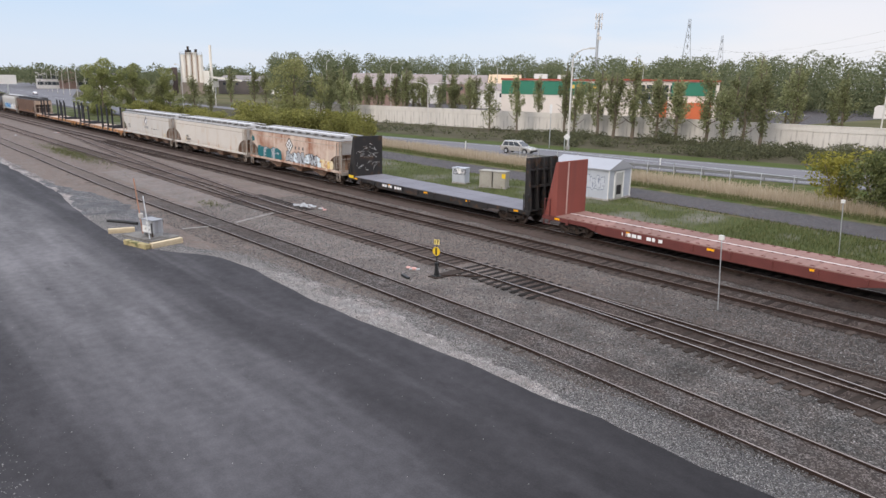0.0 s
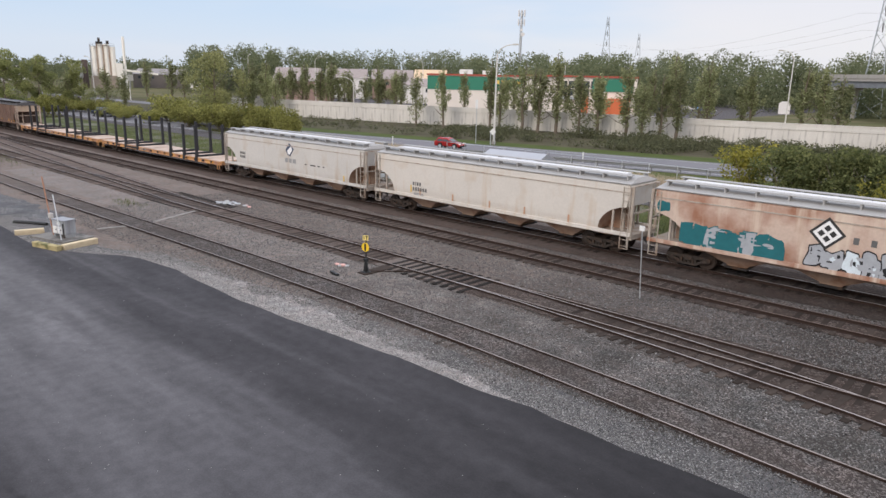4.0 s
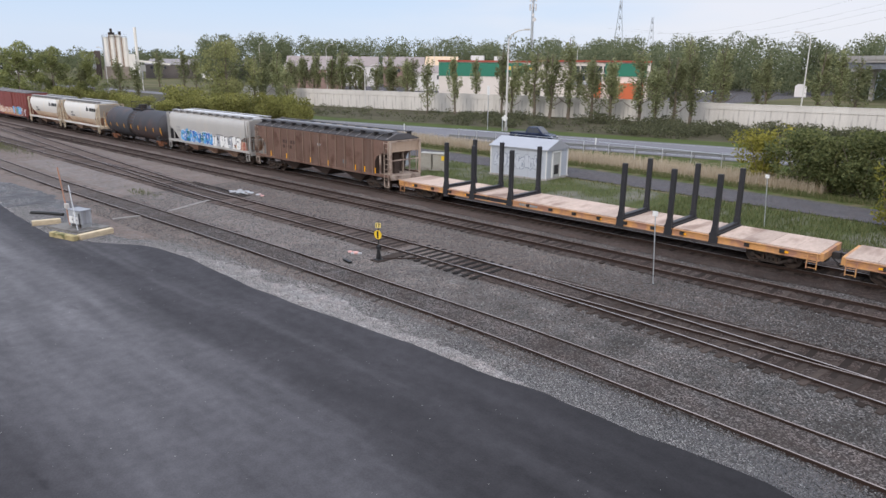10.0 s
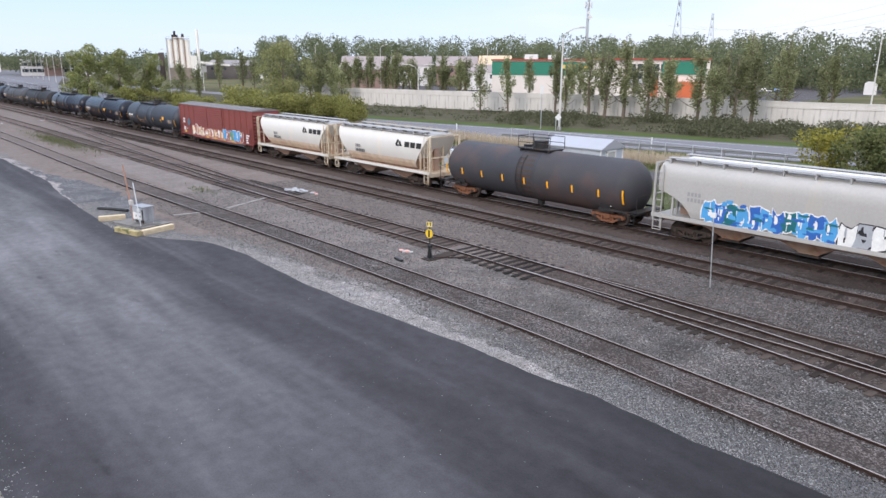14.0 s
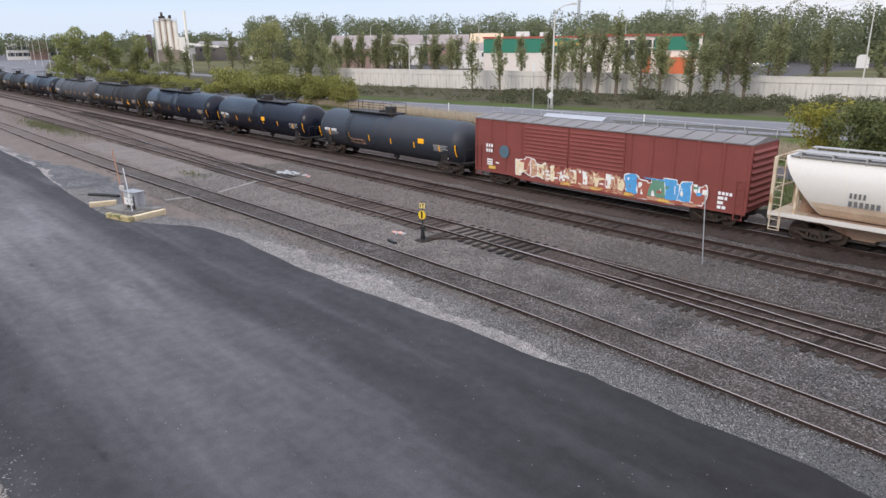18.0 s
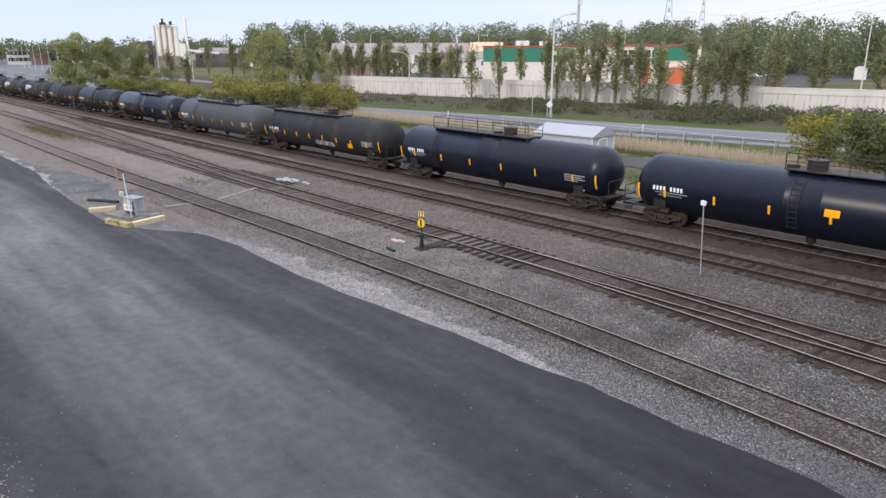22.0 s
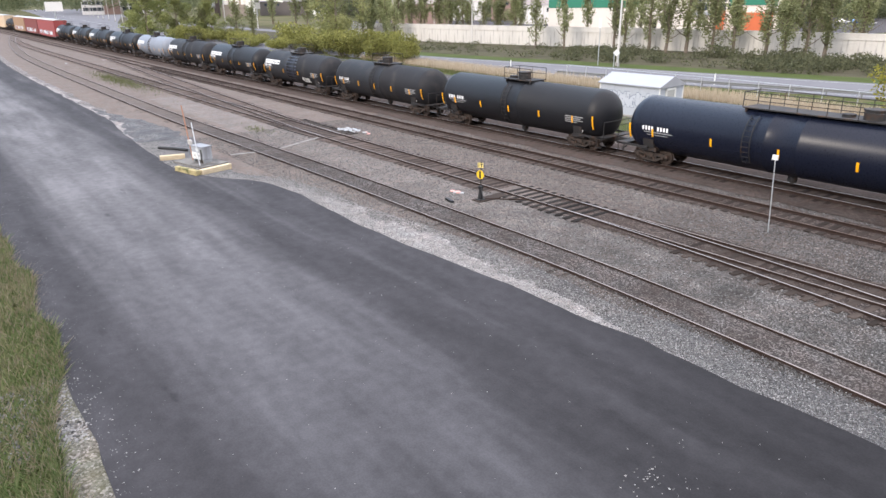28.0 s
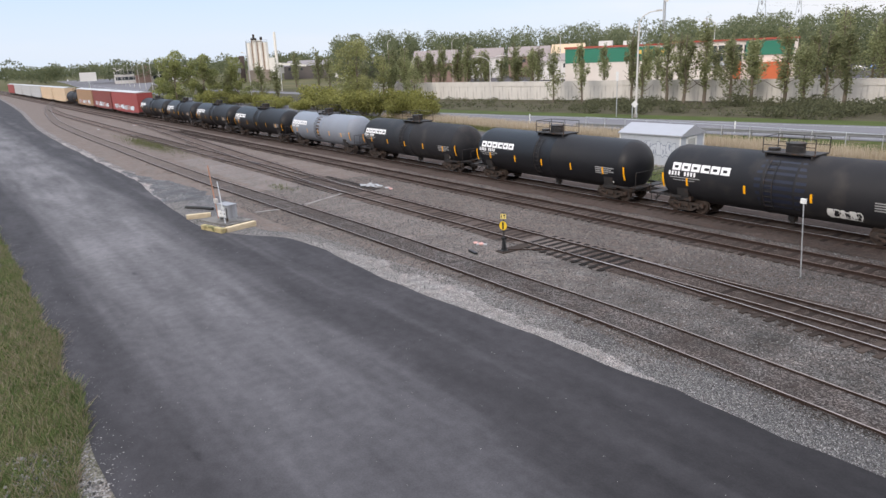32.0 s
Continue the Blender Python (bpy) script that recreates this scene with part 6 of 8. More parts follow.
# noise wall: posts and panels
WALL_LINE = [(-152, 91), (-131, 96), (-106, 102.5), (-83, 109.5), (-62, 113), (-41, 115.5), (-20, 121), (30, 134), (110, 152)]
wall = thing("noise_wall", Matrix(), "long pale concrete noise wall of upright panels", "wall", kind="structure")
wl_pts = []
for (x0, y0), (x1, y1) in zip(WALL_LINE, WALL_LINE[1:]):
    n = max(1, round(math.hypot(x1 - x0, y1 - y0) / 2.45))
    wl_pts += [(x0 + (x1 - x0) * i / n, y0 + (y1 - y0) * i / n) for i in range(n)]
panel = Geo().box(0.04, 2.41, -0.03, 0.03, -0.2, 3.5).box(0.04, 2.41, -0.1, 0.1, -0.2, 2.62).box(0.0, 2.45, -0.15, 0.15, 2.74, 3.62).box(-0.01, 2.46, -0.19, 0.19, 3.62, 3.74).mesh("wall_panel", WALLGREY)
post = Geo().box(-0.12, 0.12, -0.14, 0.14, -0.2, 3.64).mesh("wall_post", WALLGREY)
for (x0, y0), (x1, y1) in zip(wl_pts, wl_pts[1:]):
    a = math.degrees(math.atan2(y1 - y0, x1 - x0))
    part("wall_panel", panel, None, wall, at=pose(x0, y0, 0, 0, 0, a))
    part("wall_post", post, None, wall, at=pose(x0, y0, 0, 0, 0, a))


# ---- plants ----
def leaves(clumps, n, size, seed, flat=0.0):
    """Small leaf blades scattered through egg-shaped clumps, denser towards their skin."""
    r = np.random.RandomState(seed)
    c = np.array(clumps, float)
    vol = c[:, 3] * c[:, 4] * c[:, 5]
    k = r.choice(len(c), n, p=vol / vol.sum())
    d = r.normal(size=(n, 3))
    d /= np.linalg.norm(d, axis=1)[:, None]
    rad = r.uniform(0.35, 1.0, n) ** 0.5 * (1 + 0.12 * r.normal(size=n))
    p = c[k, :3] + d * rad[:, None] * c[k, 3:6]
    a = r.normal(size=(n, 3))
    a[:, 2] *= 1 - flat
    a /= np.linalg.norm(a, axis=1)[:, None]
    b = np.cross(a, r.normal(size=(n, 3)))
    b /= np.linalg.norm(b, axis=1)[:, None]
    s = size * r.uniform(0.6, 1.3, n)[:, None]
    v = np.stack([p - a * s, p + b * s * 0.55, p + a * s, p - b * s * 0.55], 1).reshape(-1, 3)
    return v, n


def leaf_mesh(name, clumps, n, size, seed, mat):
    v, n = leaves(clumps, n, size, seed)
    me = bpy.data.meshes.new(name)
    f = np.arange(4 * n).reshape(n, 4)
    me.from_pydata(v.tolist(), [], f.tolist())
    me.materials.append(mat)
    return me


def trunk_geo(h, r, seed, limbs=7, spread=0.45, low=0.25, lean=0.02):
    rnd = random.Random(seed)
    g = Geo()
    pts = [Vector((lean * h * (k / 6) + 0.03 * h * math.sin(k + seed) * 0.3, 0.02 * h * math.cos(1.7 * k + seed) * 0.4, h * k / 6)) for k in range(7)]
    for k in range(6):
        g.tube(pts[k], pts[k + 1], r * (1 - k / 7), 8, r * (1 - (k + 1) / 7))
    for i in range(limbs):
        t = low + (0.9 - low) * i / max(limbs - 1, 1)
        k = min(int(t * 6), 5)
        p = pts[k].lerp(pts[k + 1], t * 6 - k)
        a = rnd.uniform(0, 6.28)
        ln = h * spread * (1 - 0.6 * t) * rnd.uniform(0.7, 1.1)
        q = p + Vector((math.cos(a) * ln, math.sin(a) * ln, ln * rnd.uniform(0.6, 1.3)))
        m = p.lerp(q, 0.5) + Vector((0, 0, -0.08 * ln))
        rr = r * 0.4 * (1 - 0.6 * t)
        g.tube(p, m, rr, 6, rr * 0.7).tube(m, q, rr * 0.7, 6, rr * 0.3)
    return g


def poplar_clumps(h, w, seed):
    """Steep rising branches, each set with small upright clumps, and a thin leader."""
    rnd = random.Random(seed)
    out = []
    for i in range(12):
        q = i / 11
        a, ln, reach = rnd.uniform(0, 6.28), h * (0.36 - 0.2 * q) * rnd.uniform(0.75, 1.15), w * 0.52 * rnd.uniform(0.5, 1.15) * (1 - 0.5 * q)
        for k in range(5):
            f = (k + 0.7) / 5
            s = w * rnd.uniform(0.075, 0.135) * (1.15 - 0.45 * f)
            out.append((reach * f ** 0.7 * math.cos(a) + rnd.uniform(-0.25, 0.25), reach * f ** 0.7 * math.sin(a) + rnd.uniform(-0.25, 0.25), h * (0.14 + 0.58 * q) + ln * f, s, s, s * 2.0))
    for k in range(6):
        s = w * (0.11 - 0.013 * k)
        out.append((rnd.uniform(-0.2, 0.2), rnd.uniform(-0.2, 0.2), h * (0.7 + 0.055 * k), s, s, s * 2.2))
    return out


def broad_clumps(h, w, seed, n=34, base=0.28):
    rnd = random.Random(seed)
    out = []
    for i in range(n):
        t = rnd.random()
        z = h * (base + (0.97 - base) * t)
        ww = w * 0.5 * math.sin(math.pi * (0.18 + 0.74 * t)) ** 0.7
        a, rr = rnd.uniform(0, 6.28), rnd.uniform(0.2, 1.0) * ww
        s = w * rnd.uniform(0.07, 0.15)
        out.append((rr * math.cos(a), rr * math.sin(a), z, s, s, s * 0.8))
    return out


def make_tree(name, h, w, seed, mat, leaf_n, leaf_s, label, kind="poplar", where=(0, 0), group="", limbs=9, low=0.2):
    t = thing(name, pose(where[0], where[1], -0.05, 0, 0, seed * 37 % 360), label, "tree", group)
    part("trunk", trunk_geo(h * 0.93, h * 0.016 + 0.03, seed, limbs, 0.2 if kind == "poplar" else 0.42, 0.18), BARK, t, smooth=60)
    cl = poplar_clumps(h, w, seed) if kind == "poplar" else broad_clumps(h, w, seed, 44, low)
    part("crown", leaf_mesh("crown", cl, leaf_n, leaf_s, seed, mat), None, t)
    return t


POPLARS = [make_tree("poplar_tree", 12.5, 3.6, 3, LEAF_A, 1750, 0.185, "slender poplar with thin green foliage by the wall", where=(-91.5, 101), group="poplars along the wall"),
           make_tree("poplar_tree", 14.2, 3.9, 8, LEAF_A, 1950, 0.185, "tall slender poplar with airy crown by the wall", where=(-82.8, 105), group="poplars along the wall"),
           make_tree("poplar_tree", 11.0, 4.6, 14, LEAF_A, 1750, 0.185, "bushy young poplar by the wall", where=(-97, 99), group="poplars along the wall")]
rnd = random.Random(6)
# in front of the wall
WX, WY = [p[0] for p in WALL_LINE], [p[1] for p in WALL_LINE]
for x, s, k, d in ((-72.5, 1.0, 0, 5), (-69.5, 1.08, 1, 4), (-65.0, 1.02, 2, 4.5), (-61.8, 0.95, 0, 4), (-55.6, 0.95, 1, 6), (-52.5, 0.9, 2, 7), (-49.8, 0.95, 0, 6), (-46.8, 0.92, 1, 6.5),
                   (-76.5, 0.95, 1, 4), (-80.5, 0.85, 0, 5), (-136.5, 0.98, 2, 4), (-141.5, 0.95, 0, 4), (-133.0, 0.8, 2, 5), (-139.0, 0.85, 2, 6), (-145.0, 0.95, 0, 3), (-149.0, 0.9, 2, 5)):
    t = copy_thing(POPLARS[k], pose(x, float(np.interp(x, WX, WY)) - d, -0.05, 0, 0, rnd.uniform(0, 360)))
    t.scale = (s * rnd.uniform(1.15, 1.4),) * 2 + (s,)
# behind the wall
for i in range(11):
    x = -112 + i * 5.4 + rnd.uniform(-1, 1)
    t = copy_thing(POPLARS[i % 3], pose(x - 3, 136 + 10 * rnd.random() - max(0, (-x - 80)) * 0.25, -0.05, 0, 0, rnd.uniform(0, 360)))
    s = rnd.uniform(0.85, 1.05)
    t.scale = (s * 1.25, s * 1.25, s)
for i in range(11):
    x = -64 + i * 3.3 + rnd.uniform(-0.8, 0.8)
    if -44.5 < x < -39:
        continue
    t = copy_thing(POPLARS[(i + 1) % 3], pose(x, 138 + 14 * rnd.random(), -0.05, 0, 0, rnd.uniform(0, 360)))
    s = rnd.uniform(1.0, 1.22)
    t.scale = (s * 1.25, s * 1.25, s)

for i in range(27):
    x = -205 + i * 2.5 + rnd.uniform(-1.0, 1.0)
    t = copy_thing(POPLARS[i % 3], pose(x, 127 + 0.12 * (x + 203) + 8 * rnd.random(), -0.05, 0, 0, rnd.uniform(0, 360)))
    s = rnd.uniform(0.82, 1.05)
    t.scale = (s * rnd.uniform(1.35, 1.75),) * 2 + (s,)

make_tree("broadleaf_tree", 14.6, 13.5, 21, LEAF_B, 3600, 0.27, "large open-crowned tree with pale branches and fresh green leaves", "broad", (-139, 79), limbs=16)
CLUSTER = make_tree("broadleaf_tree", 13.3, 11.0, 5, LEAF_F, 9500, 0.22, "round green tree beside the line", "broad", (-184, 51.5), "trees beside the line", limbs=12, low=0.05)
for x, y, s in ((-178, 63, 0.9), (-172, 69.5, 0.95), (-168, 72, 0.85)):
    t = copy_thing(POPLARS[2], pose(x, y, -0.05, 0, 0, rnd.uniform(0, 360)))
    t.scale = (s * 1.25, s * 1.25, s)
for x, y, s in ((-196, 53, 0.75), (-180, 57.5, 0.92), (-176.5, 65, 0.86), (-150, 84, 0.62), (-158, 88, 0.6)):
    t = copy_thing(CLUSTER, pose(x, y, -0.05, 0, 0, rnd.uniform(0, 360)))
    t.scale = (s * 0.85, s * 0.85, s)


def bush(name, h, w, seed, mat, n, size, label, where, group=""):
    rd = random.Random(seed)
    cl = []
    for i in range(20):
        a, r = rd.uniform(0, 6.28), rd.uniform(0, 0.38) * w
        s = w * rd.uniform(0.13, 0.24)
        cl.append((r * math.cos(a), r * math.sin(a), rd.uniform(0.14, 0.82) * h, s, s, h * rd.uniform(0.13, 0.22)))
    t = thing(name, pose(where[0], where[1], -0.05), label, "bush", group)
    g = Geo()
    for i in range(6):
        a = i * 1.05
        g.tube((0.1 * math.cos(a), 0.1 * math.sin(a), 0), (0.3 * w * math.cos(a), 0.3 * w * math.sin(a), 0.7 * h), 0.05, 5, 0.015)
    part("stem", g, BARK, t)
    part("foliage", leaf_mesh("foliage", cl, n, size, seed, mat), None, t)
    return t


B1 = bush("bush", 3.9, 6.5, 2, LEAF_H, 2900, 0.17, "spreading yellow-green bush by the fence", (-101, 61), "bushes by the line")
for i in range(24):
    x = -104 - i * 3.6
    t = copy_thing(B1, pose(x + rnd.uniform(-1, 1), 60.5 + rnd.uniform(-2.2, 2.5) + (i % 3), -0.05, 0, 0, rnd.uniform(0, 360)))
    s = rnd.uniform(0.7, 1.12) * (1.0 if i < 9 else 0.66)
    t.scale = (s * 1.25, s * 1.25, s * rnd.uniform(0.8, 1.25))
for x, y, s in ((-97.5, 61.5, 1.0), (-93.5, 61.0, 1.06), (-89.6, 61.8, 1.0), (-99, 64.0, 0.95), (-94.5, 64.2, 0.9), (-86.8, 61.0, 0.8)):
    t = copy_thing(B1, pose(x, y, -0.05, 0, 0, rnd.uniform(0, 360)))
    t.scale = (s * 0.85, s * 0.85, s * rnd.uniform(1.1, 1.32))
for x, y, s in ((-153, 49.6, 1.15), (-155, 53.0, 1.1)):
    t = copy_thing(B1, pose(x, y, -0.05, 0, 0, rnd.uniform(0, 360)))
    t.scale = (s * 0.8, s * 0.8, s)
for x, y, s in ((-262, 121, 1.25), (-246, 123, 1.3), (-243, 126, 1.1)):
    t = copy_thing(POPLARS[2], pose(x, y, -0.05, 0, 0, rnd.uniform(0, 360)))
    t.scale = (s * 1.3, s * 1.3, s)
bush("bush", 5.0, 5.0, 7, LEAF_Y, 3200, 0.14, "yellow-flowering shrub by the fence", (-19.8, 61.2))
G1 = bush("bush", 5.3, 7.0, 9, LEAF_G, 4200, 0.15, "dense dark green bush by the fence", (-16.2, 60.0), "bushes by the service road")
for x, y, s in ((-13.8, 59.6, 0.9), (-11.5, 58.8, 1.0), (-9.3, 58.6, 0.95), (-7.0, 58.0, 1.06), (-4.6, 57.6, 0.95), (-2.5, 57.4, 1.0), (2.5, 56.8, 1.1), (8, 56.0, 1.1), (14, 55.5, 1.1)):
    t = copy_thing(G1, pose(x, y, -0.05, 0, 0, rnd.uniform(0, 360)))
    t.scale = (s, s, s * rnd.uniform(0.9, 1.08))
bush("sapling", 4.4, 2.6, 12, LEAF_Y, 900, 0.13, "thin yellow-green sapling in the grass", (-7.6, 47.6))


def stuff(name, mesh, label, category):
    return tagged(new(name, mesh), label, category, "", "stuff")


# low shrubs in front of the wall
cl = []
for i in range(900):
    k = rnd.random() * (len(wl_pts) - 2)
    (x0, y0) = wl_pts[int(k)]
    d = rnd.uniform(2, 40)
    if not -190 < x0 < 70:
        continue
    y = y0 - d
    if y < road_y(x0) + 13:
        continue
    s = rnd.uniform(0.8, 1.9) * (1.0 if x0 > -84 else 0.48)
    cl.append((x0 + rnd.uniform(-1, 1), y, s * 0.42, s * 1.3, s, s * 0.55))
stuff("shrubs", leaf_mesh("shrubs", cl, 70000, 0.17, 31, LEAF_D), "low brown-green scrub before the wall", "shrubs")

# far woods on the horizon
cl = []
for i in range(460):
    a = radians(-14 + 76 * rnd.random())
    R = rnd.uniform(255, 400) if a < 0.7 else rnd.uniform(345, 440)
    h = rnd.uniform(16.5, 22.5 + 3.0 * min(1, max(0, (0.75 - a) / 0.4))) * R / 330
    x, y = -R * math.sin(a), R * math.cos(a)
    for k in range(7):
        s = rnd.uniform(2.2, 4.4)
        cl.append((x + rnd.uniform(-3.5, 3.5), y + rnd.uniform(-3.5, 3.5), h * (0.08 + 0.76 * (k + rnd.random()) / 7), s, s, s * 0.95))
stuff("woods", leaf_mesh("woods", cl, 340000, 0.5, 41, LEAF_C), "band of green woodland on the skyline", "woods")
cl = []
for i in range(420):
    a = radians(60 + 40 * rnd.random())
    R = rnd.uniform(520, 950)
    h = rnd.uniform(13, 20)
    for k in range(2):
        s = rnd.uniform(3, 6)
        cl.append((-R * math.sin(a) + rnd.uniform(-4, 4), R * math.cos(a) + rnd.uniform(-4, 4), h * rnd.uniform(0.4, 0.75), s * 1.3, s * 1.3, s * 0.8))
for i in range(120):
    a = radians(60 + 14 * rnd.random())
    R = rnd.uniform(465, 520)
    s = rnd.uniform(2.5, 4.5)
    cl.append((-R * math.sin(a), R * math.cos(a), rnd.uniform(3, 15), s, s, s))
stuff("far_woods", leaf_mesh("far_woods", cl, 90000, 0.8, 43, LEAF_C), "distant line of trees", "woods")

# dry reeds along the fence, as upright blades


def blades(n, xs, ys, h, w, seed, lean=0.25):
    q = np.random.RandomState(seed)
    x, y = xs(q, n), None
    y = ys(q, x)
    hh = h * q.uniform(0.55, 1.15, n)
    a = q.uniform(0, 6.28, n)
    dx, dy = np.cos(a) * w, np.sin(a) * w
    lx, ly = q.normal(size=n) * lean * hh, q.normal(size=n) * lean * hh
    z0 = np.full(n, -0.03)
    v = np.stack([np.stack([x - dx, y - dy, z0], 1), np.stack([x + dx, y + dy, z0], 1), np.stack([x + dx * 0.2 + lx, y + dy * 0.2 + ly, hh], 1), np.stack([x - dx * 0.2 + lx, y - dy * 0.2 + ly, hh], 1)], 1).reshape(-1, 3)
    return v, np.arange(4 * n).reshape(n, 4)


def blade_stuff(name, v, f, mat, label):
    me = bpy.data.meshes.new(name)
    me.from_pydata(v.tolist(), [], f.tolist())
    me.materials.append(mat)
    return stuff(name, me, label, "grass")


sx, sy = [p[0] for p in SERVICE], [p[1] for p in SERVICE]
v, f = blades(26000, lambda q, n: q.uniform(-98, -14, n), lambda q, x: np.interp(x, sx, sy) + 5.0 + q.uniform(0, 1, len(x)) ** 1.2 * 4.6, 0.95, 0.03, 6, 0.12)
blade_stuff("dry_reeds", v, f, REED, "standing band of dry straw-coloured reeds")
v, f = blades(16000, lambda q, n: q.uniform(-110, 10, n), lambda q, x: np.interp(x, sx, sy) + 3.6 + q.uniform(0, 1.6, len(x)), 0.4, 0.025, 8)
blade_stuff("bank_grass", v, f, BLADE, "green grass at the edge of the service road")
v, f = blades(15000, lambda q, n: q.uniform(-120, 8, n), lambda q, x: 38.4 + q.uniform(0, 1, len(x)) ** 0.7 * (np.interp(x, sx, sy) - 2.6 - 38.4), 0.22, 0.025, 9)
blade_stuff("verge_grass", v, f, BLADE, "rough green grass beside the line")
v, f = blades(8000, lambda q, n: q.uniform(-21, 8, n), lambda q, x: 39.2 + q.uniform(0, 1, len(x)) * (np.interp(x, sx, sy) - 2.7 - 39.2), 0.26, 0.03, 15)
blade_stuff("lush_grass", v, f, leafy("lush_blade", (0.055, 0.076, 0.027), (0.15, 0.16, 0.068)), "thick green grass before the service road")
bx, by = [p[0] for p in LOT_BACK], [p[1] for p in LOT_BACK]


def lawn_y(q, x):
    gap = np.where((x > -19.5) & (x < -9.5), 0.85 * np.sin(np.pi * (np.clip(x, -19.5, -9.5) + 19.5) / 10), 0.0)
    return np.interp(x, bx, by) + 0.06 - gap - 9.5 * q.uniform(0, 1, len(x)) ** 1.7


def tufts(q, n):
    """Places gathered in tufts along the bank."""
    c = -8 - 70 * q.uniform(0, 1, 420) ** 1.6
    return c[q.randint(0, 420, n)] + 0.22 * q.normal(size=n)


v, f = blades(52000, lambda q, n: -8 - 70 * q.uniform(0, 1, n) ** 1.6, lawn_y, 0.24, 0.02, 10, 0.55)
blade_stuff("lawn_grass", v, f, leafy("lawn_blade", (0.06, 0.09, 0.03), (0.23, 0.235, 0.115)), "rough grass at the edge of the lot")
v, f = blades(15000, tufts, lawn_y, 0.26, 0.022, 13, 0.7)
blade_stuff("green_tufts", v, f, leafy("tuft_blade", (0.05, 0.088, 0.028), (0.16, 0.2, 0.08)), "fresh green tufts in the rough grass")
v, f = blades(26000, lambda q, n: tufts(q, n) + 0.7, lawn_y, 0.28, 0.014, 14, 0.75)
blade_stuff("dry_grass", v, f, leafy("dry_blade", (0.22, 0.17, 0.11), (0.4, 0.34, 0.25)), "dry straw among the rough grass")

# ---- buildings and masts beyond the wall ----
STORE_W = surface("store_wall", (0.74, 0.68, 0.62), 0.8, var=0.08, scale=0.3, bump=0.05)
STORE_G = surface("store_green", (0.03, 0.2, 0.13), 0.6, var=0.1, scale=0.3, bump=0.03)
STORE_R = surface("store_red_trim", (0.38, 0.085, 0.055), 0.6, var=0.08, scale=0.5, bump=0)
STORE_O = surface("store_orange", (0.6, 0.15, 0.06), 0.6, var=0.08, scale=0.5, bump=0)
STORE_Y = surface("store_yellow_sign", (0.75, 0.5, 0.12), 0.5, var=0.08, scale=2, bump=0)
ROOF_T = surface("shingle_roof", (0.3, 0.26, 0.25), 0.9, var=0.15, scale=1, bump=0.1)
BRICK = surface("pink_brick", (0.29, 0.2, 0.17), 0.9, var=0.15, scale=1, bump=0.1)
PANE = surface("window_pane", (0.04, 0.05, 0.06), 0.12, var=0.15, scale=0.5, bump=0, spec=0.7)
WHITEWALL = surface("white_cladding", (0.72, 0.7, 0.68), 0.7, var=0.07, scale=0.4, bump=0.03)
SILO = surface("silo_white", (0.85, 0.82, 0.76), 0.6, var=0.06, scale=0.3, bump=0.02, streak=(0.6, 0.56, 0.5), streak_amount=0.3)


def frame_at(p, q):
    """A pose at p whose x axis runs towards q."""
    return pose(p[0], p[1], 0, 0, 0, math.degrees(math.atan2(q[1] - p[1], q[0] - p[0])))


store = thing("store_building", frame_at((-149, 157), (-97, 193)), "long single-storey store with green front, red roof line and orange entrance", "building")
part("wall", Geo().box(0, 40, 0, 40, -0.1, 10.3).box(40.02, 63, -1.5, 40, -0.1, 10.6), STORE_W, store)
part("roof", Geo().box(-0.3, 40.2, -0.3, 40.2, 10.3, 10.6).box(39.8, 63.3, -1.8, 40.2, 10.6, 10.9), ROOFGREY, store)
part("fascia", Geo().box(-0.2, 28.5, -0.35, 0.0, 10.2, 10.7).box(28.5, 63.2, -2.0, -1.55, 10.5, 11.0), STORE_R, store)
part("green_panel", Geo().box(0, 26, -0.12, 0.0, 6.0, 10.0), STORE_G, store)
part("green_panel", Geo().box(50, 62, -1.75, -1.55, 6.5, 10.2), STORE_G, store)
s = part("sign", Geo().box(19, 29, -0.35, -0.13, 7.4, 9.6), STORE_G, store)
for k in range(6):
    part("letter_block", Geo().box(19.6 + 1.6 * k, 20.6 + 1.6 * k, -0.45, -0.36, 8.0, 9.1), STORE_Y, s)
part("entrance_block", Geo().box(52, 61, -3.2, -1.55, 0, 4.6), STORE_O, store)
part("entrance_block", Geo().box(46.5, 49, -2.6, -1.55, 0, 5.0), STORE_O, store)
for k in range(5):
    x = 40.8 + 2.2 * k
    w = part("window", Geo().box(x, x + 1.7, -1.62, -1.55, 5.2, 9.4), PANE, store)
    part("window_frame", Geo().box(x - 0.1, x, -1.7, -1.5, 5.1, 9.5).box(x - 0.1, x + 1.8, -1.7, -1.5, 7.1, 7.3), STORE_W, w)
part("service_door", Geo().box(30, 31.2, -0.08, 0.02, 0, 2.2), BLACK, store)
part("awning", Geo().prism([(-1.6, 4.9), (-3.6, 4.3), (-3.6, 4.1), (-1.6, 4.4)], "x", 40.5, 45.5), GALV, store)
part("rooftop_unit", Geo().box(9, 13, 8, 11, 10.6, 12.2), WHITEWALL, store)
part("rooftop_unit", Geo().box(16, 19, 12, 15, 10.6, 12.0), WHITEWALL, store)

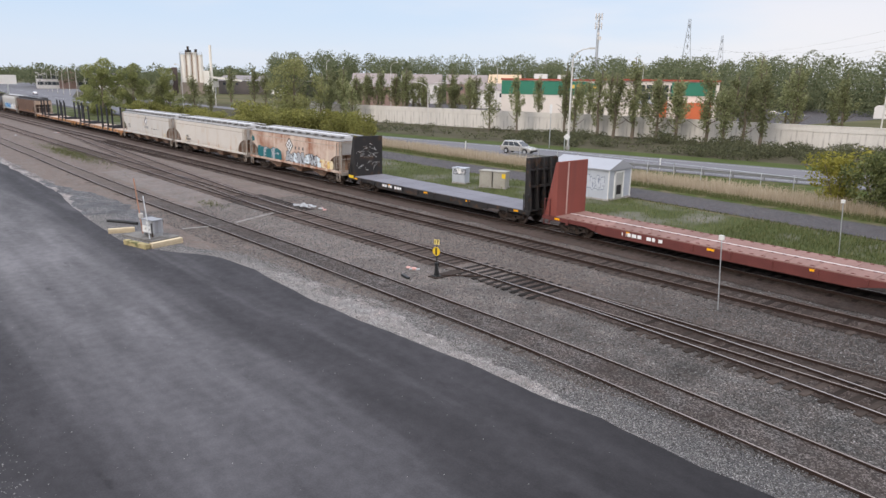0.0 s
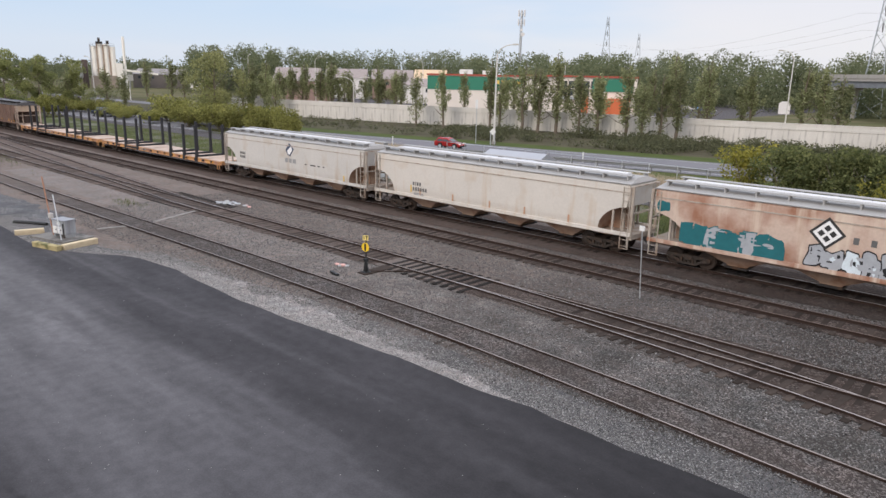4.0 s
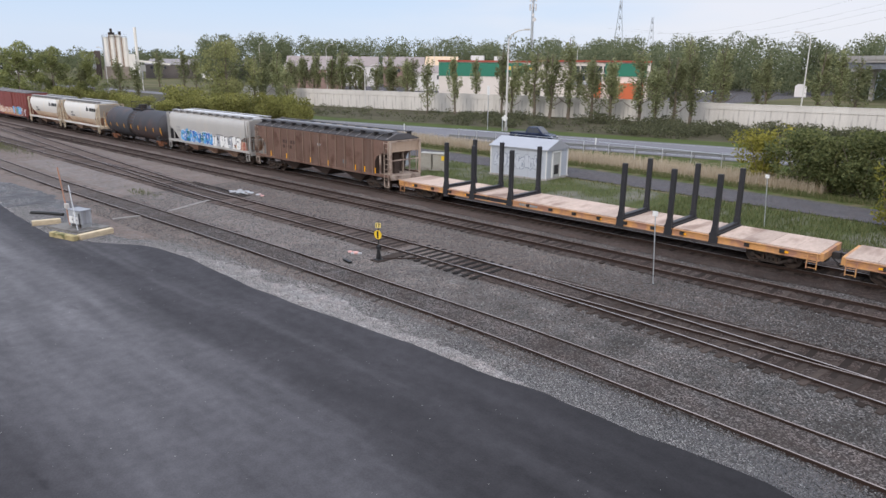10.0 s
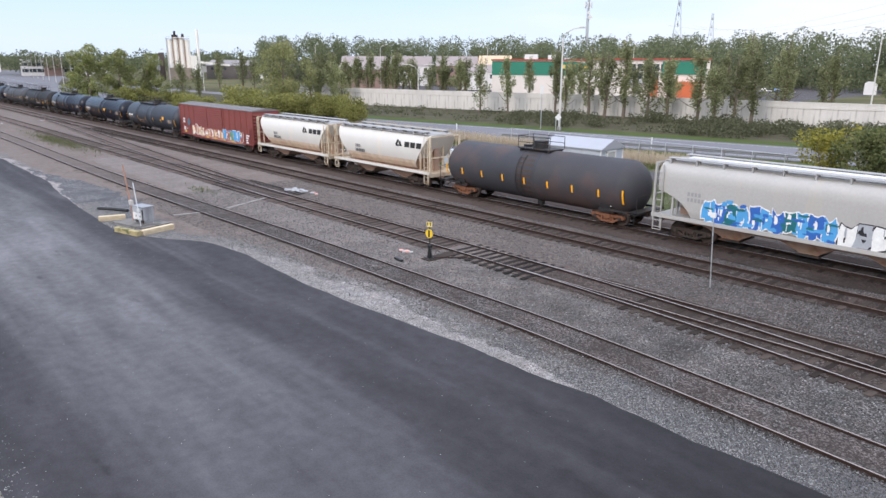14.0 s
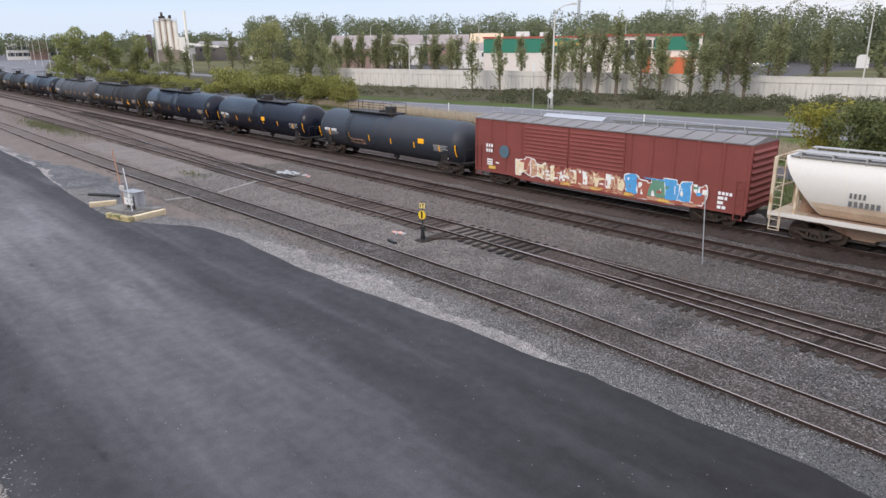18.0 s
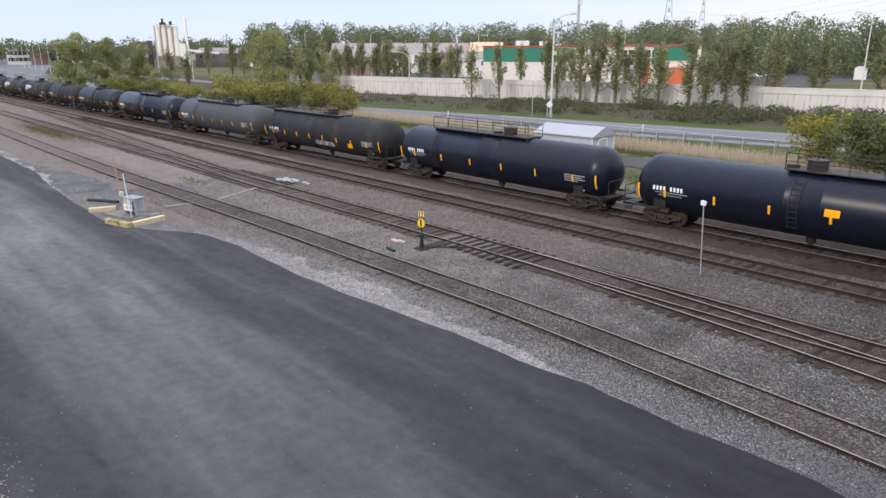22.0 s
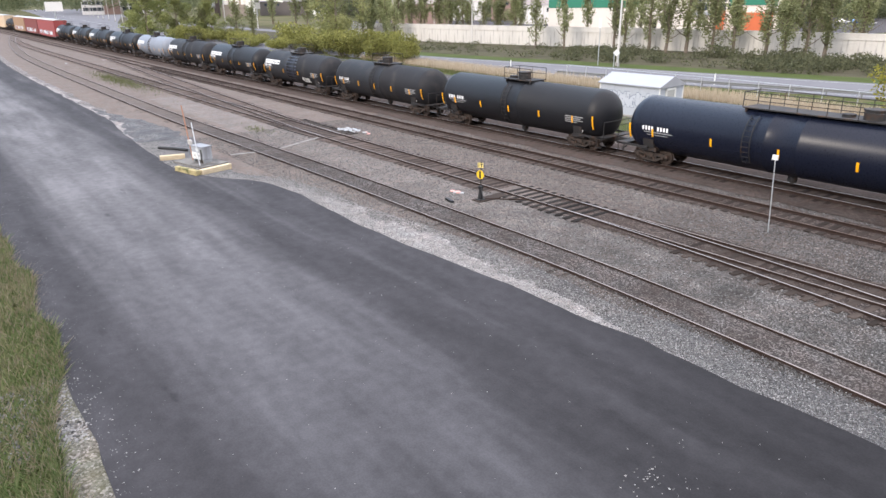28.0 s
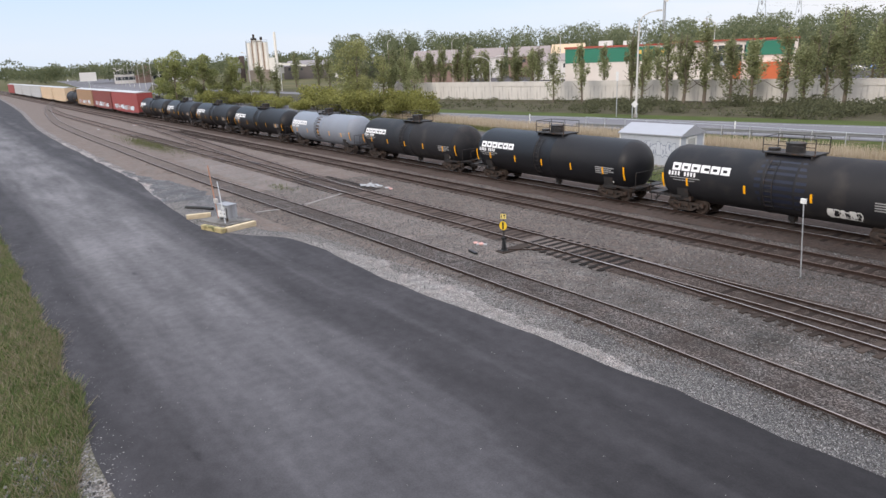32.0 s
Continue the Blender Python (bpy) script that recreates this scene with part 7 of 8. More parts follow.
office = thing("office_building", frame_at((-541, 110), (-529, 161)) @ Matrix.Diagonal((1.38, 1.38, 0.98, 1)), "white two-storey office with dark window bands and brick middle", "building")
part("wall", Geo().box(0, 10, 0, 12, 0, 11.2).box(18, 38, 0, 12, 0, 11.0), WHITEWALL, office)
part("wall", Geo().box(10.02, 17.98, -1, 12, 0, 12.4), BRICK, office)
for z in (2.4, 6.6):
    for x in (0.6, 3.75, 6.9, 18.6, 21.8, 25.0, 28.2, 31.4, 34.6):
        part("window", Geo().box(x, x + 2.9, -0.05, 0.02, z, z + 2.4), PANE, office)
part("roof", Geo().box(-0.3, 10.3, -0.3, 12, 11.2, 11.6).box(17.7, 38.3, -0.3, 12, 11.0, 11.4), ROOFGREY, office)
wb = thing("white_signboard", pose(-388, 170, 0, 0, 0, 66), "plain white board on a post by the works", "sign")
part("post", Geo().tube((0, 0, 0), (0, 0, 4), 0.35, 8), GALV, wb)
part("panel", Geo().box(-1.8, 1.8, -0.2, 0.2, 3.9, 7.3), WHITEWALL, wb)
sg = thing("roadside_sign", pose(-360, 62, 0, 0, 0, 80), "white billboard on a post by the highway", "sign")
part("post", Geo().tube((0, 0, 0), (0, 0, 5), 0.3, 8), GALV, sg)
part("panel", Geo().box(-3.5, 3.5, -0.3, 0.3, 5, 9), WHITEWALL, sg)

plant = thing("silo_plant", frame_at((-393, 151), (-387, 165)), "white concrete batching silos with a slim stack", "silos")
for k in range(4):
    x = 3.0 + 3.0 * k
    part("silo", Geo().tube((x, 0, 5.5), (x, 0, 21.6 + (1.2 if k in (1, 2) else 0)), 1.46, 18).tube((x, 0, 3.2), (x, 0, 5.5), 0.5, 18, 1.46), SILO, plant, smooth=40)
    for y in (-1.0, 1.0):
        part("leg", Geo().box(x - 0.2, x + 0.2, y - 0.2, y + 0.2, 0, 6), GALV, plant)
part("head_house", Geo().box(4.2, 7.4, -1.4, 1.4, 22.8, 24.0).box(5.2, 6.4, -0.8, 0.8, 24.0, 26.0).box(9.2, 10.6, -0.8, 0.8, 22.8, 24.6), STEEL_DARK, plant)
part("chimney", Geo().tube((17.6, 0, 0), (17.6, 0, 27), 0.75, 14), SILO, plant, smooth=40)
part("filter_house", Geo().box(13.2, 16.5, -2, 2, 2, 13), SILO, plant)
part("base_shed", Geo().box(0.5, 13.4, -3.4, 3.0, 0, 6.4), surface("batch_shed", (0.3, 0.25, 0.21), 0.85, var=0.25, scale=0.3, bump=0.05), plant)
for k in range(3):
    x = 4.5 + 3.0 * k
    part("riser_pipe", Geo().tube((x, -1.3, 6.4), (x, -1.3, 23.0 - 0.6 * k), 0.22, 8), surface("rusty_pipe", (0.36, 0.24, 0.17), 0.8), plant)
part("catwalk", Geo().box(1.6, 13.4, -1.9, -1.4, 22.0, 22.12).box(1.6, 13.4, -1.9, -1.84, 22.9, 22.98), STEEL_DARK, plant)
part("ladder_cage", Geo().box(1.1, 1.6, -1.2, -0.8, 6, 22.5), GALV, plant)
part("conveyor", Geo().prism([(16.5, 9.0), (34.0, 7.2), (34.0, 8.2), (16.5, 10.2)], "y", -1.0, 1.0), SILO, plant)
part("elevator_tower", Geo().box(-3.4, -0.6, -1.4, 1.4, 0, 14.5), surface("elevator_cladding", (0.1, 0.075, 0.07), 0.85, var=0.2, scale=0.4, bump=0.05), plant)
tk = thing("steel_silo", pose(-389, 143, -2.5), "grey steel silo on legs", "silos")
part("drum", Geo().tube((0, 0, 8), (0, 0, 15), 3.0, 18).tube((0, 0, 5), (0, 0, 8), 0.8, 18, 3.0), GALV, tk, smooth=40)
for x in (-2, 2):
    part("leg", Geo().tube((x, 0, 0), (x, 0, 8), 0.25, 6), GALV, tk)


def shed_house(p, q, h, depth, ridge, wall, roof, label, windows=4):
    L = math.hypot(q[0] - p[0], q[1] - p[1])
    t = thing("house", frame_at(p, q), label, "building", "distant buildings")
    part("wall", Geo().box(0, L, 0, depth, 0, h), wall, t)
    part("roof", Geo().prism([(-0.4, h), (depth + 0.4, h), (depth / 2, h + ridge)], "x", -0.4, L + 0.4), roof, t)
    for k in range(windows):
        x = L * (k + 0.5) / windows
        part("window", Geo().box(x - 0.7, x + 0.7, -0.05, 0.02, h - 2.4, h - 1.0), PANE, t)
    return t


for p, q, h, d, rg, wm, rm, lab, n in (
        ((-398, 176), (-345, 222), 7.6, 18, 3.2, surface("works_cladding", (0.13, 0.115, 0.11), 0.85, var=0.2, scale=0.2, bump=0.05), surface("works_roof", (0.27, 0.25, 0.25), 0.85, var=0.12, scale=0.2, bump=0.05), "long dark works building with grey roof", 9),
        ((-352, 186), (-340, 196), 4.5, 8, 1.0, WHITEWALL, ROOFGREY, "small white works annex", 2),
        ((-252, 172), (-240, 186), 8.3, 12, 4, WHITEWALL, ROOF_T, "white house with grey gabled roof", 4),
        ((-236, 186), (-224, 198), 8.3, 12, 4, WHITEWALL, ROOF_T, "white house with wide gabled roof", 4),
        ((-220, 198), (-208, 210), 8.3, 12, 4, BRICK, ROOF_T, "brick house with gabled roof", 4),
        ((-205, 208), (-195, 216), 8.6, 11, 4, BRICK, BOXTAN, "brick house with a tan roof", 3),
        ((-185, 178), (-166, 192), 6.5, 10, 2.5, WHITEWALL, ROOF_T, "low white building among trees", 5),
        ((-222, 150), (-206, 164), 7.0, 10, 2.5, BRICK, ROOF_T, "low brick building among trees", 5)):
    shed_house(p, q, h, d, rg, wm, rm, lab, n)
kiosk = thing("white_kiosk", pose(-73, 255, 0, 0, 0, 15), "white arched board beside the car park", "sign")
part("panel", Geo().prism([(-1.8, 0.0), (1.8, 0.0), (1.8, 3.6), (1.0, 4.2), (-1.0, 4.2), (-1.8, 3.6)], "y", -0.5, 0.5), WHITEWALL, kiosk)

# flyover
fly = thing("flyover", frame_at((-58, 236), (70, 172)), "grey concrete flyover on piers", "bridge")
part("deck", Geo().box(0, 150, 0, 12, 11.2, 12.0), CONCRETE, fly)
part("parapet", Geo().box(0, 150, -0.2, 0.15, 12.0, 13.1), CONCRETE, fly)
for k in range(4):
    part("girder", Geo().box(0, 150, 0.6 + 3.4 * k, 1.2 + 3.4 * k, 9.4, 11.2), surface("girder_steel", (0.2, 0.21, 0.23), 0.6, 0.2), fly)
for k in range(6):
    part("pier", Geo().box(4 + 26 * k, 5.4 + 26 * k, 0.5, 11.5, 8.6, 9.4).tube((4.7 + 26 * k, 2.5, 0), (4.7 + 26 * k, 2.5, 8.6), 0.6, 12).tube((4.7 + 26 * k, 9.5, 0), (4.7 + 26 * k, 9.5, 8.6), 0.6, 12), CONCRETE, fly)


def pylon(x, y, h, base, turn):
    t = thing("pylon", pose(x, y, 0, 0, 0, turn), "grey lattice power pylon", "pylon", "power pylons")
    g = Geo()
    n = 8
    corner = [(-1, -1), (1, -1), (1, 1), (-1, 1)]

    def w(z):
        return base * (1 - z / h) ** 1.2 * 0.5 + 0.55
    for k in range(n):
        z0, z1 = h * k / n, h * (k + 1) / n
        for i in range(4):
            a, b = corner[i], corner[(i + 1) % 4]
            g.tube((a[0] * w(z0), a[1] * w(z0), z0), (a[0] * w(z1), a[1] * w(z1), z1), 0.16, 4)
            g.tube((a[0] * w(z0), a[1] * w(z0), z0), (b[0] * w(z1), b[1] * w(z1), z1), 0.09, 4)
    part("lattice", g, GALV, t)
    for z, ln in ((h * 0.68, 7), (h * 0.8, 8.5), (h * 0.92, 6)):
        arm = Geo().tube((-ln, 0, z), (0, 0, z + 1.2), 0.1, 4).tube((ln, 0, z), (0, 0, z + 1.2), 0.1, 4).tube((-ln, 0, z), (ln, 0, z), 0.1, 4)
        part("cross_arm", arm, GALV, t)
        part("insulator", Geo().tube((-ln, 0, z), (-ln, 0, z - 1.8), 0.12, 6).tube((ln, 0, z), (ln, 0, z - 1.8), 0.12, 6), STEEL_DARK, t)
    return t


pylon(-220, 392, 48, 9, 118)
pylon(-271, 535, 48, 9, 118)
pylon(-48, 256, 42, 6, 100)
wires = Geo()
for dz, dx in ((28.5, -7), (28.5, 7), (33.5, -8.5), (33.5, 8.5)):
    wires.path([(-49 + dx * 0.5 + (220 * k / 10), 256 + dx * 0.8 - 50 * k / 10, dz - 1.8 - 6 * math.sin(math.pi * k / 10)) for k in range(11)], 0.018, 4)
    wires.path([(-49 + dx * 0.5 - (171 * k / 10), 256 + dx * 0.8 + 136 * k / 10, dz - 1.8 - 7 * math.sin(math.pi * k / 10)) for k in range(11)], 0.018, 4)
solid("power_cables", wires, STEEL_DARK, "thin overhead power cables between pylons", "cables")

mast = thing("radio_mast", pose(-194.3, 266.8, 0), "grey cell mast crowned with antenna panels", "mast")
part("pole", Geo().tube((0, 0, 0), (0, 0, 40), 0.8, 10, 0.55), GALV, mast, smooth=40)
for z in (37.5, 33.5):
    for k in range(6):
        a = k * 1.05
        part("antenna", Geo().box(1.5 * math.cos(a) - 0.2, 1.5 * math.cos(a) + 0.2, 1.5 * math.sin(a) - 0.2, 1.5 * math.sin(a) + 0.2, z, z + 2.8), WHITEWALL, mast)
    part("ring", Geo().box(-1.6, 1.6, -0.1, 0.1, z + 1, z + 1.2).box(-0.1, 0.1, -1.6, 1.6, z + 1, z + 1.2), GALV, mast)
part("dish", Geo().tube((1.6, -1.0, 29.5), (2.0, -1.3, 29.5), 0.9, 14).tube((1.2, -1.3, 31.5), (1.5, -1.8, 31.5), 0.6, 14), WHITEWALL, mast)


def lamp_post(x, y, h, reach, turn, label, arms=1, r=0.14):
    t = thing("street_lamp", pose(x, y, 0, 0, 0, turn), label, "street lamp", "street lamps")
    part("pole", Geo().tube((0, 0, 0), (0, 0, h - 1.3), r, 10, r * 0.6), PALEPOLE, t, smooth=40)
    part("base", Geo().tube((0, 0, 0), (0, 0, 0.5), r * 2, 10), CONCRETE, t)
    for s in ((1,) if arms == 1 else (1, -1)):
        pts = [(0, 0, h - 1.35), (s * reach * 0.25, 0, h - 0.55), (s * reach * 0.6, 0, h - 0.12), (s * reach, 0, h)]
        a = part("arm", Geo().path(pts, r * 0.45, 7), PALEPOLE, t)
        part("lamp_head", Geo().stack([(h - 0.1, 0.1, s * reach - 0.1 if s > 0 else -reach - 0.75, s * reach + 0.75 if s > 0 else -reach + 0.1), (h + 0.12, 0.16, s * reach - 0.05 if s > 0 else -reach - 0.7, s * reach + 0.7 if s > 0 else -reach + 0.05)]), PALEPOLE, a)
    return t


lamp_post(-63.0, 80.9, 14.3, 2.4, 20, "tall grey street lamp with curved arm by the highway", r=0.16)
lamp_post(-180.6, 70.1, 12.6, 1.6, 200, "tall grey street lamp by the highway")
lamp_post(-113.7, 97, 9.2, 2.8, 35, "grey double-armed street lamp by the wall", 2)
lamp_post(-38.5, 136, 15.6, 2.0, 200, "tall grey street lamp behind the wall")
lamp_post(-118, 186, 17.0, 2.2, 210, "grey street lamp by the car park")
lamp_post(-152, 158, 15.0, 2.4, 215, "grey street lamp by the car park")
lamp_post(-196, 150, 15.5, 2.2, 20, "grey street lamp among houses")
lamp_post(-206, 130, 15.5, 0.6, 20, "grey street lamp among houses")
lamp_post(-222, 97, 9.5, 1.6, 20, "grey street lamp on the slip road")
for k in range(10):
    lamp_post(-300 - 26 * k, 78 + 3.4 * k, 12 + (k % 3), 1.6, 20, "grey street lamp far down the highway", r=0.12)

# small things along the road
sp = thing("road_sign", pose(-66.0, 80.3, 0), "narrow white road sign on a thin post", "sign")
part("post", Geo().tube((0, 0, 0), (0, 0, 6.3), 0.06, 8), GALV, sp)
part("plate", Geo().box(-0.24, 0.24, -0.05, -0.02, 5.1, 6.4), PAINT_W, sp)
sp = thing("road_sign", pose(-62.7, 80.2, 0, 0, 0, 40), "white diamond sign on two posts", "sign")
part("post", Geo().tube((-0.3, 0, 0), (-0.3, 0, 1.8), 0.07, 8).tube((0.3, 0, 0), (0.3, 0, 1.8), 0.07, 8), GALV, sp)
part("plate", Geo().prism([(-0.5, 1.9), (0, 1.4), (0.5, 1.9), (0, 2.4)], "y", -0.06, -0.03), PAINT_W, sp)
for x in (-42.1, -70.5, -12.0):
    solid("delineator", Geo().box(-0.06, 0.06, -0.03, 0.03, 0, 1.25), PAINT_W, "thin white roadside marker post", "marker post", "marker posts", m=pose(x, road_y(x) - 4.6 + (1.5 if x < -60 else 0), 0))
RAILGUARD = surface("dull_galvanised", (0.2, 0.205, 0.21), 0.7, 0.2, var=0.2, scale=1.5, fine=15, bump=0.05)
rail = thing("guard_rail", Matrix(), "dull galvanised guard rail along the highway", "guard rail")
gl = [(x, road_y(x) - 7.2) for x in range(-60, 31, 3)]
for (x0, y0), (x1, y1) in zip(gl, gl[1:]):
    a = math.degrees(math.atan2(y1 - y0, x1 - x0))
    ln = math.hypot(x1 - x0, y1 - y0)
    part("beam", Geo().prism([(0.0, 0.42), (-0.06, 0.48), (0, 0.56), (-0.06, 0.66), (0, 0.74), (0.02, 0.74), (0.02, 0.42)], "x", 0, ln), RAILGUARD, rail, at=pose(x0, y0, 0, 0, 0, a))
    part("post", Geo().box(-0.06, 0.06, 0.02, 0.14, 0, 0.7), RAILGUARD, rail, at=pose(x0, y0, 0, 0, 0, a))
fence = thing("wire_fence", Matrix(), "wire fence of thin grey posts and rails", "fence")
fl = [(x, float(np.interp(x, sx, sy)) + 10.4) for x in range(-57, 13, 3)]
for (x0, y0), (x1, y1) in zip(fl, fl[1:]):
    part("post", Geo().tube((x0, y0, 0), (x0, y0, 1.75), 0.04, 6), GALV, fence)
    part("rail", Geo().tube((x0, y0, 1.72), (x1, y1, 1.72), 0.025, 5), GALV, fence)

# ---- equipment shed and cabinets behind the line ----
SHEDW = surface("shed_panel", (0.46, 0.49, 0.54), 0.55, 0.1, var=0.08, scale=0.8, bump=0.05, streak=(0.4, 0.42, 0.46), streak_amount=0.3)
shed = thing("equipment_shed", frame_at((-38.4, 47.3), (-32.7, 47.7)), "grey-white metal equipment shed with scribbled side", "shed")
part("wall", Geo().box(0, 5.7, 0, 3.6, 0.05, 2.55), SHEDW, shed)
part("roof", Geo().prism([(-0.15, 2.5), (3.75, 2.5), (3.75, 2.6), (1.8, 3.3), (-0.15, 2.6)], "x", -0.15, 5.85), surface("shed_roof", (0.36, 0.37, 0.4), 0.5, 0.1, var=0.06), shed)
part("base", Geo().box(-0.1, 5.8, -0.1, 3.7, -0.1, 0.12), CONCRETE, shed)
for x0, x1, y0, y1 in ((5.66, 5.74, -0.04, 0.04), (-0.04, 0.04, -0.04, 0.04), (5.7, 5.76, 3.5, 3.6)):
    part("corner_trim", Geo().box(x0, x1, y0, y1, 0.1, 2.55), PAINT_W, shed)
d = part("door", Geo().box(5.68, 5.75, 1.0, 2.2, 0.15, 2.25), surface("shed_door", (0.42, 0.42, 0.4), 0.6), shed)
part("door_frame", Geo().box(5.7, 5.8, 0.85, 1.0, 0.1, 2.4).box(5.7, 5.8, 2.2, 2.35, 0.1, 2.4).box(5.7, 5.8, 0.85, 2.35, 2.25, 2.4), PAINT_W, d)
part("vent", Geo().box(5.74, 5.78, 1.25, 1.95, 0.4, 1.2), STEEL_DARK, d)
graffiti(shed, 0.4, 5.3, 0.75, 2.0, -0.005, ["haze"], "slate", 11, 51, "scribble", "faint grey-blue scribble", swoosh=0.3)
for p, q, h, dep, m, lab in (((-47.9, 44.0), (-46.55, 44.4), 1.5, 0.9, SHEDW, "pale grey signal cabinet with scribbles"), ((-44.6, 44.4), (-43.45, 44.85), 1.55, 1.0, surface("cabinet_beige", (0.34, 0.325, 0.285), 0.6), "plain beige metal signal cabinet"),
                             ((-43.35, 44.9), (-42.2, 45.35), 1.55, 1.0, surface("cabinet_beige", (0.34, 0.325, 0.285), 0.6), "beige signal cabinet with yellow tag")):
    ln = math.hypot(q[0] - p[0], q[1] - p[1])
    c = thing("signal_cabinet", frame_at(p, q), lab, "cabinet", "signal cabinets")
    part("case", Geo().box(0, ln, 0, dep, 0.1, h - 0.08), m, c, bevel=0.02)
    part("lid", Geo().box(-0.05, ln + 0.05, -0.05, dep + 0.05, h - 0.08, h), m, c)
    part("plinth", Geo().box(-0.05, ln + 0.05, -0.05, dep + 0.05, -0.05, 0.1), CONCRETE, c)
    part("door", Geo().box(0.06, ln - 0.06, -0.03, 0.0, 0.2, h - 0.18), m, c)
    if "scribbles" in lab:
        graffiti(c, 0.2, 1.4, 0.9, 1.5, -0.035, ["silver", "white"], "black", 3, 52, "scribble", "dark scribble", swoosh=0.2)
    if "tag" in lab:
        part("tag", Geo().box(ln - 0.35, ln + 0.02, -0.05, -0.032, h - 0.6, h - 0.2), PAINT_Y, c)

# ---- marker posts by the tracks ----
for x, y, h in ((-13.0, 27.8, 3.3), (-13.4, 43.3, 3.2), (-90.0, 40.0, 2.6)):
    t = thing("marker_post", pose(x, y, 0), "thin grey post with a small white plate beside the track", "marker post", "track markers")
    part("post", Geo().tube((0, 0, -0.1), (-0.2, 0, h - 0.1), 0.026, 8), GALV, t)
    part("plate", Geo().box(-0.31, -0.09, -0.06, 0.03, h - 0.2, h), PAINT_W, t)

# ---- switch stand ----
sw = thing("switch_stand", pose(-24.5, 21.56, 0), "black switch stand with round yellow target", "switch stand")
part("stand", Geo().stack([(0.0, 0.2, -0.2, 0.2), (0.08, 0.18, -0.18, 0.18), (0.1, 0.1, -0.1, 0.1), (0.55, 0.05, -0.06, 0.06), (0.62, 0.09, -0.09, 0.09), (0.74, 0.09, -0.09, 0.09), (0.78, 0.03, -0.03, 0.03)]), BLACK, sw)
part("mast", Geo().tube((0, 0, 0.7), (0, 0, 1.95), 0.03, 8), BLACK, sw)
part("target", Geo().tube((0, -0.035, 1.33), (0, -0.06, 1.33), 0.22, 28), PAINT_Y, sw, "round yellow target disc", at=pose(0, 0, 0, 0, 0, 12))
part("band", Geo().box(-0.05, 0.05, -0.068, -0.06, 1.15, 1.51), BLACK, sw, "black band across the target", at=pose(0, 0, 0, 0, 0, 12))
tb = part("number_plate", Geo().box(-0.14, 0.14, -0.06, -0.04, 1.68, 1.92), surface("faded_yellow_paint", (0.75, 0.6, 0.2), 0.5, var=0.08, scale=3, bump=0), sw, "yellow plate with black marks", at=pose(0, 0, 0, 0, 0, 30))
part("mark", Geo().box(-0.1, -0.06, -0.066, -0.06, 1.71, 1.89), BLACK, tb)
part("mark", Geo().box(0.0, 0.11, -0.066, -0.06, 1.84, 1.89).box(0.03, 0.07, -0.067, -0.061, 1.71, 1.84), BLACK, tb)
part("lever", Geo().tube((0.1, -0.05, 0.68), (0.55, -0.3, 0.2), 0.025, 6), BLACK, sw)
part("throw_rod", Geo().tube((0, 0.2, 0.06), (1.6, 1.9, 0.05), 0.03, 6), RAIL, sw)
part("foot_plate", Geo().box(-0.3, 0.3, -0.3, 1.6, -0.02, 0.05), TIE, sw)

# ---- power box with timber kerbs ----
pb = thing("power_box", pose(-41.85, 13.75, 0, 0, 0, 14), "grey electrical box with white doors on a grimy slab", "cabinet")
part("slab", Geo().box(-1.6, 1.5, -1.0, 0.85, -0.05, 0.12), surface("grimy_slab", (0.2, 0.19, 0.175), 0.95, var=0.3, scale=1.2, fine=9, bump=0.3, spots=(0.09, 0.085, 0.08), spot_amount=0.7, spot_scale=1.3), pb)
part("case", Geo().box(-0.45, 0.7, -0.32, 0.32, 0.3, 1.1), surface("box_grey", (0.4, 0.42, 0.45), 0.5, 0.2, var=0.14, scale=2, streak=(0.25, 0.25, 0.26), streak_amount=0.4), pb, bevel=0.015)
part("roof", Geo().box(-0.49, 0.74, -0.38, 0.36, 1.1, 1.14), surface("box_roof", (0.3, 0.31, 0.33), 0.6, 0.1, var=0.15), pb)
for x in (-0.42, 0.57):
    part("leg", Geo().box(x, x + 0.1, -0.28, 0.28, 0.1, 0.32), GALV, pb)
for x in (-0.41, 0.02):
    d = part("door", Geo().box(x, x + 0.36, -0.345, -0.315, 0.34, 0.74), PAINT_W, pb)
    part("latch", Geo().box(x + 0.3, x + 0.33, -0.365, -0.345, 0.5, 0.6), BLACK, d)
part("meter", Geo().box(0.05, 0.28, -0.36, -0.315, 0.82, 1.0), PAINT_W, pb)
part("conduit", Geo().tube((0.55, -0.34, 0.02), (0.55, -0.34, 0.95), 0.035, 8), STEEL_DARK, pb)
TIMBER = surface("yellowed_timber", (0.55, 0.455, 0.31), 0.85, var=0.16, scale=1.0, fine=10, bump=0.3, stretch=(0.3, 1, 1), rand=0.1, spots=(0.33, 0.26, 0.17), spot_amount=0.4, spot_scale=1.5)
MOSSY = surface("mossy_timber", (0.4, 0.33, 0.17), 0.9, var=0.2, spots=(0.12, 0.12, 0.05), spot_amount=0.6, spot_scale=2.0)
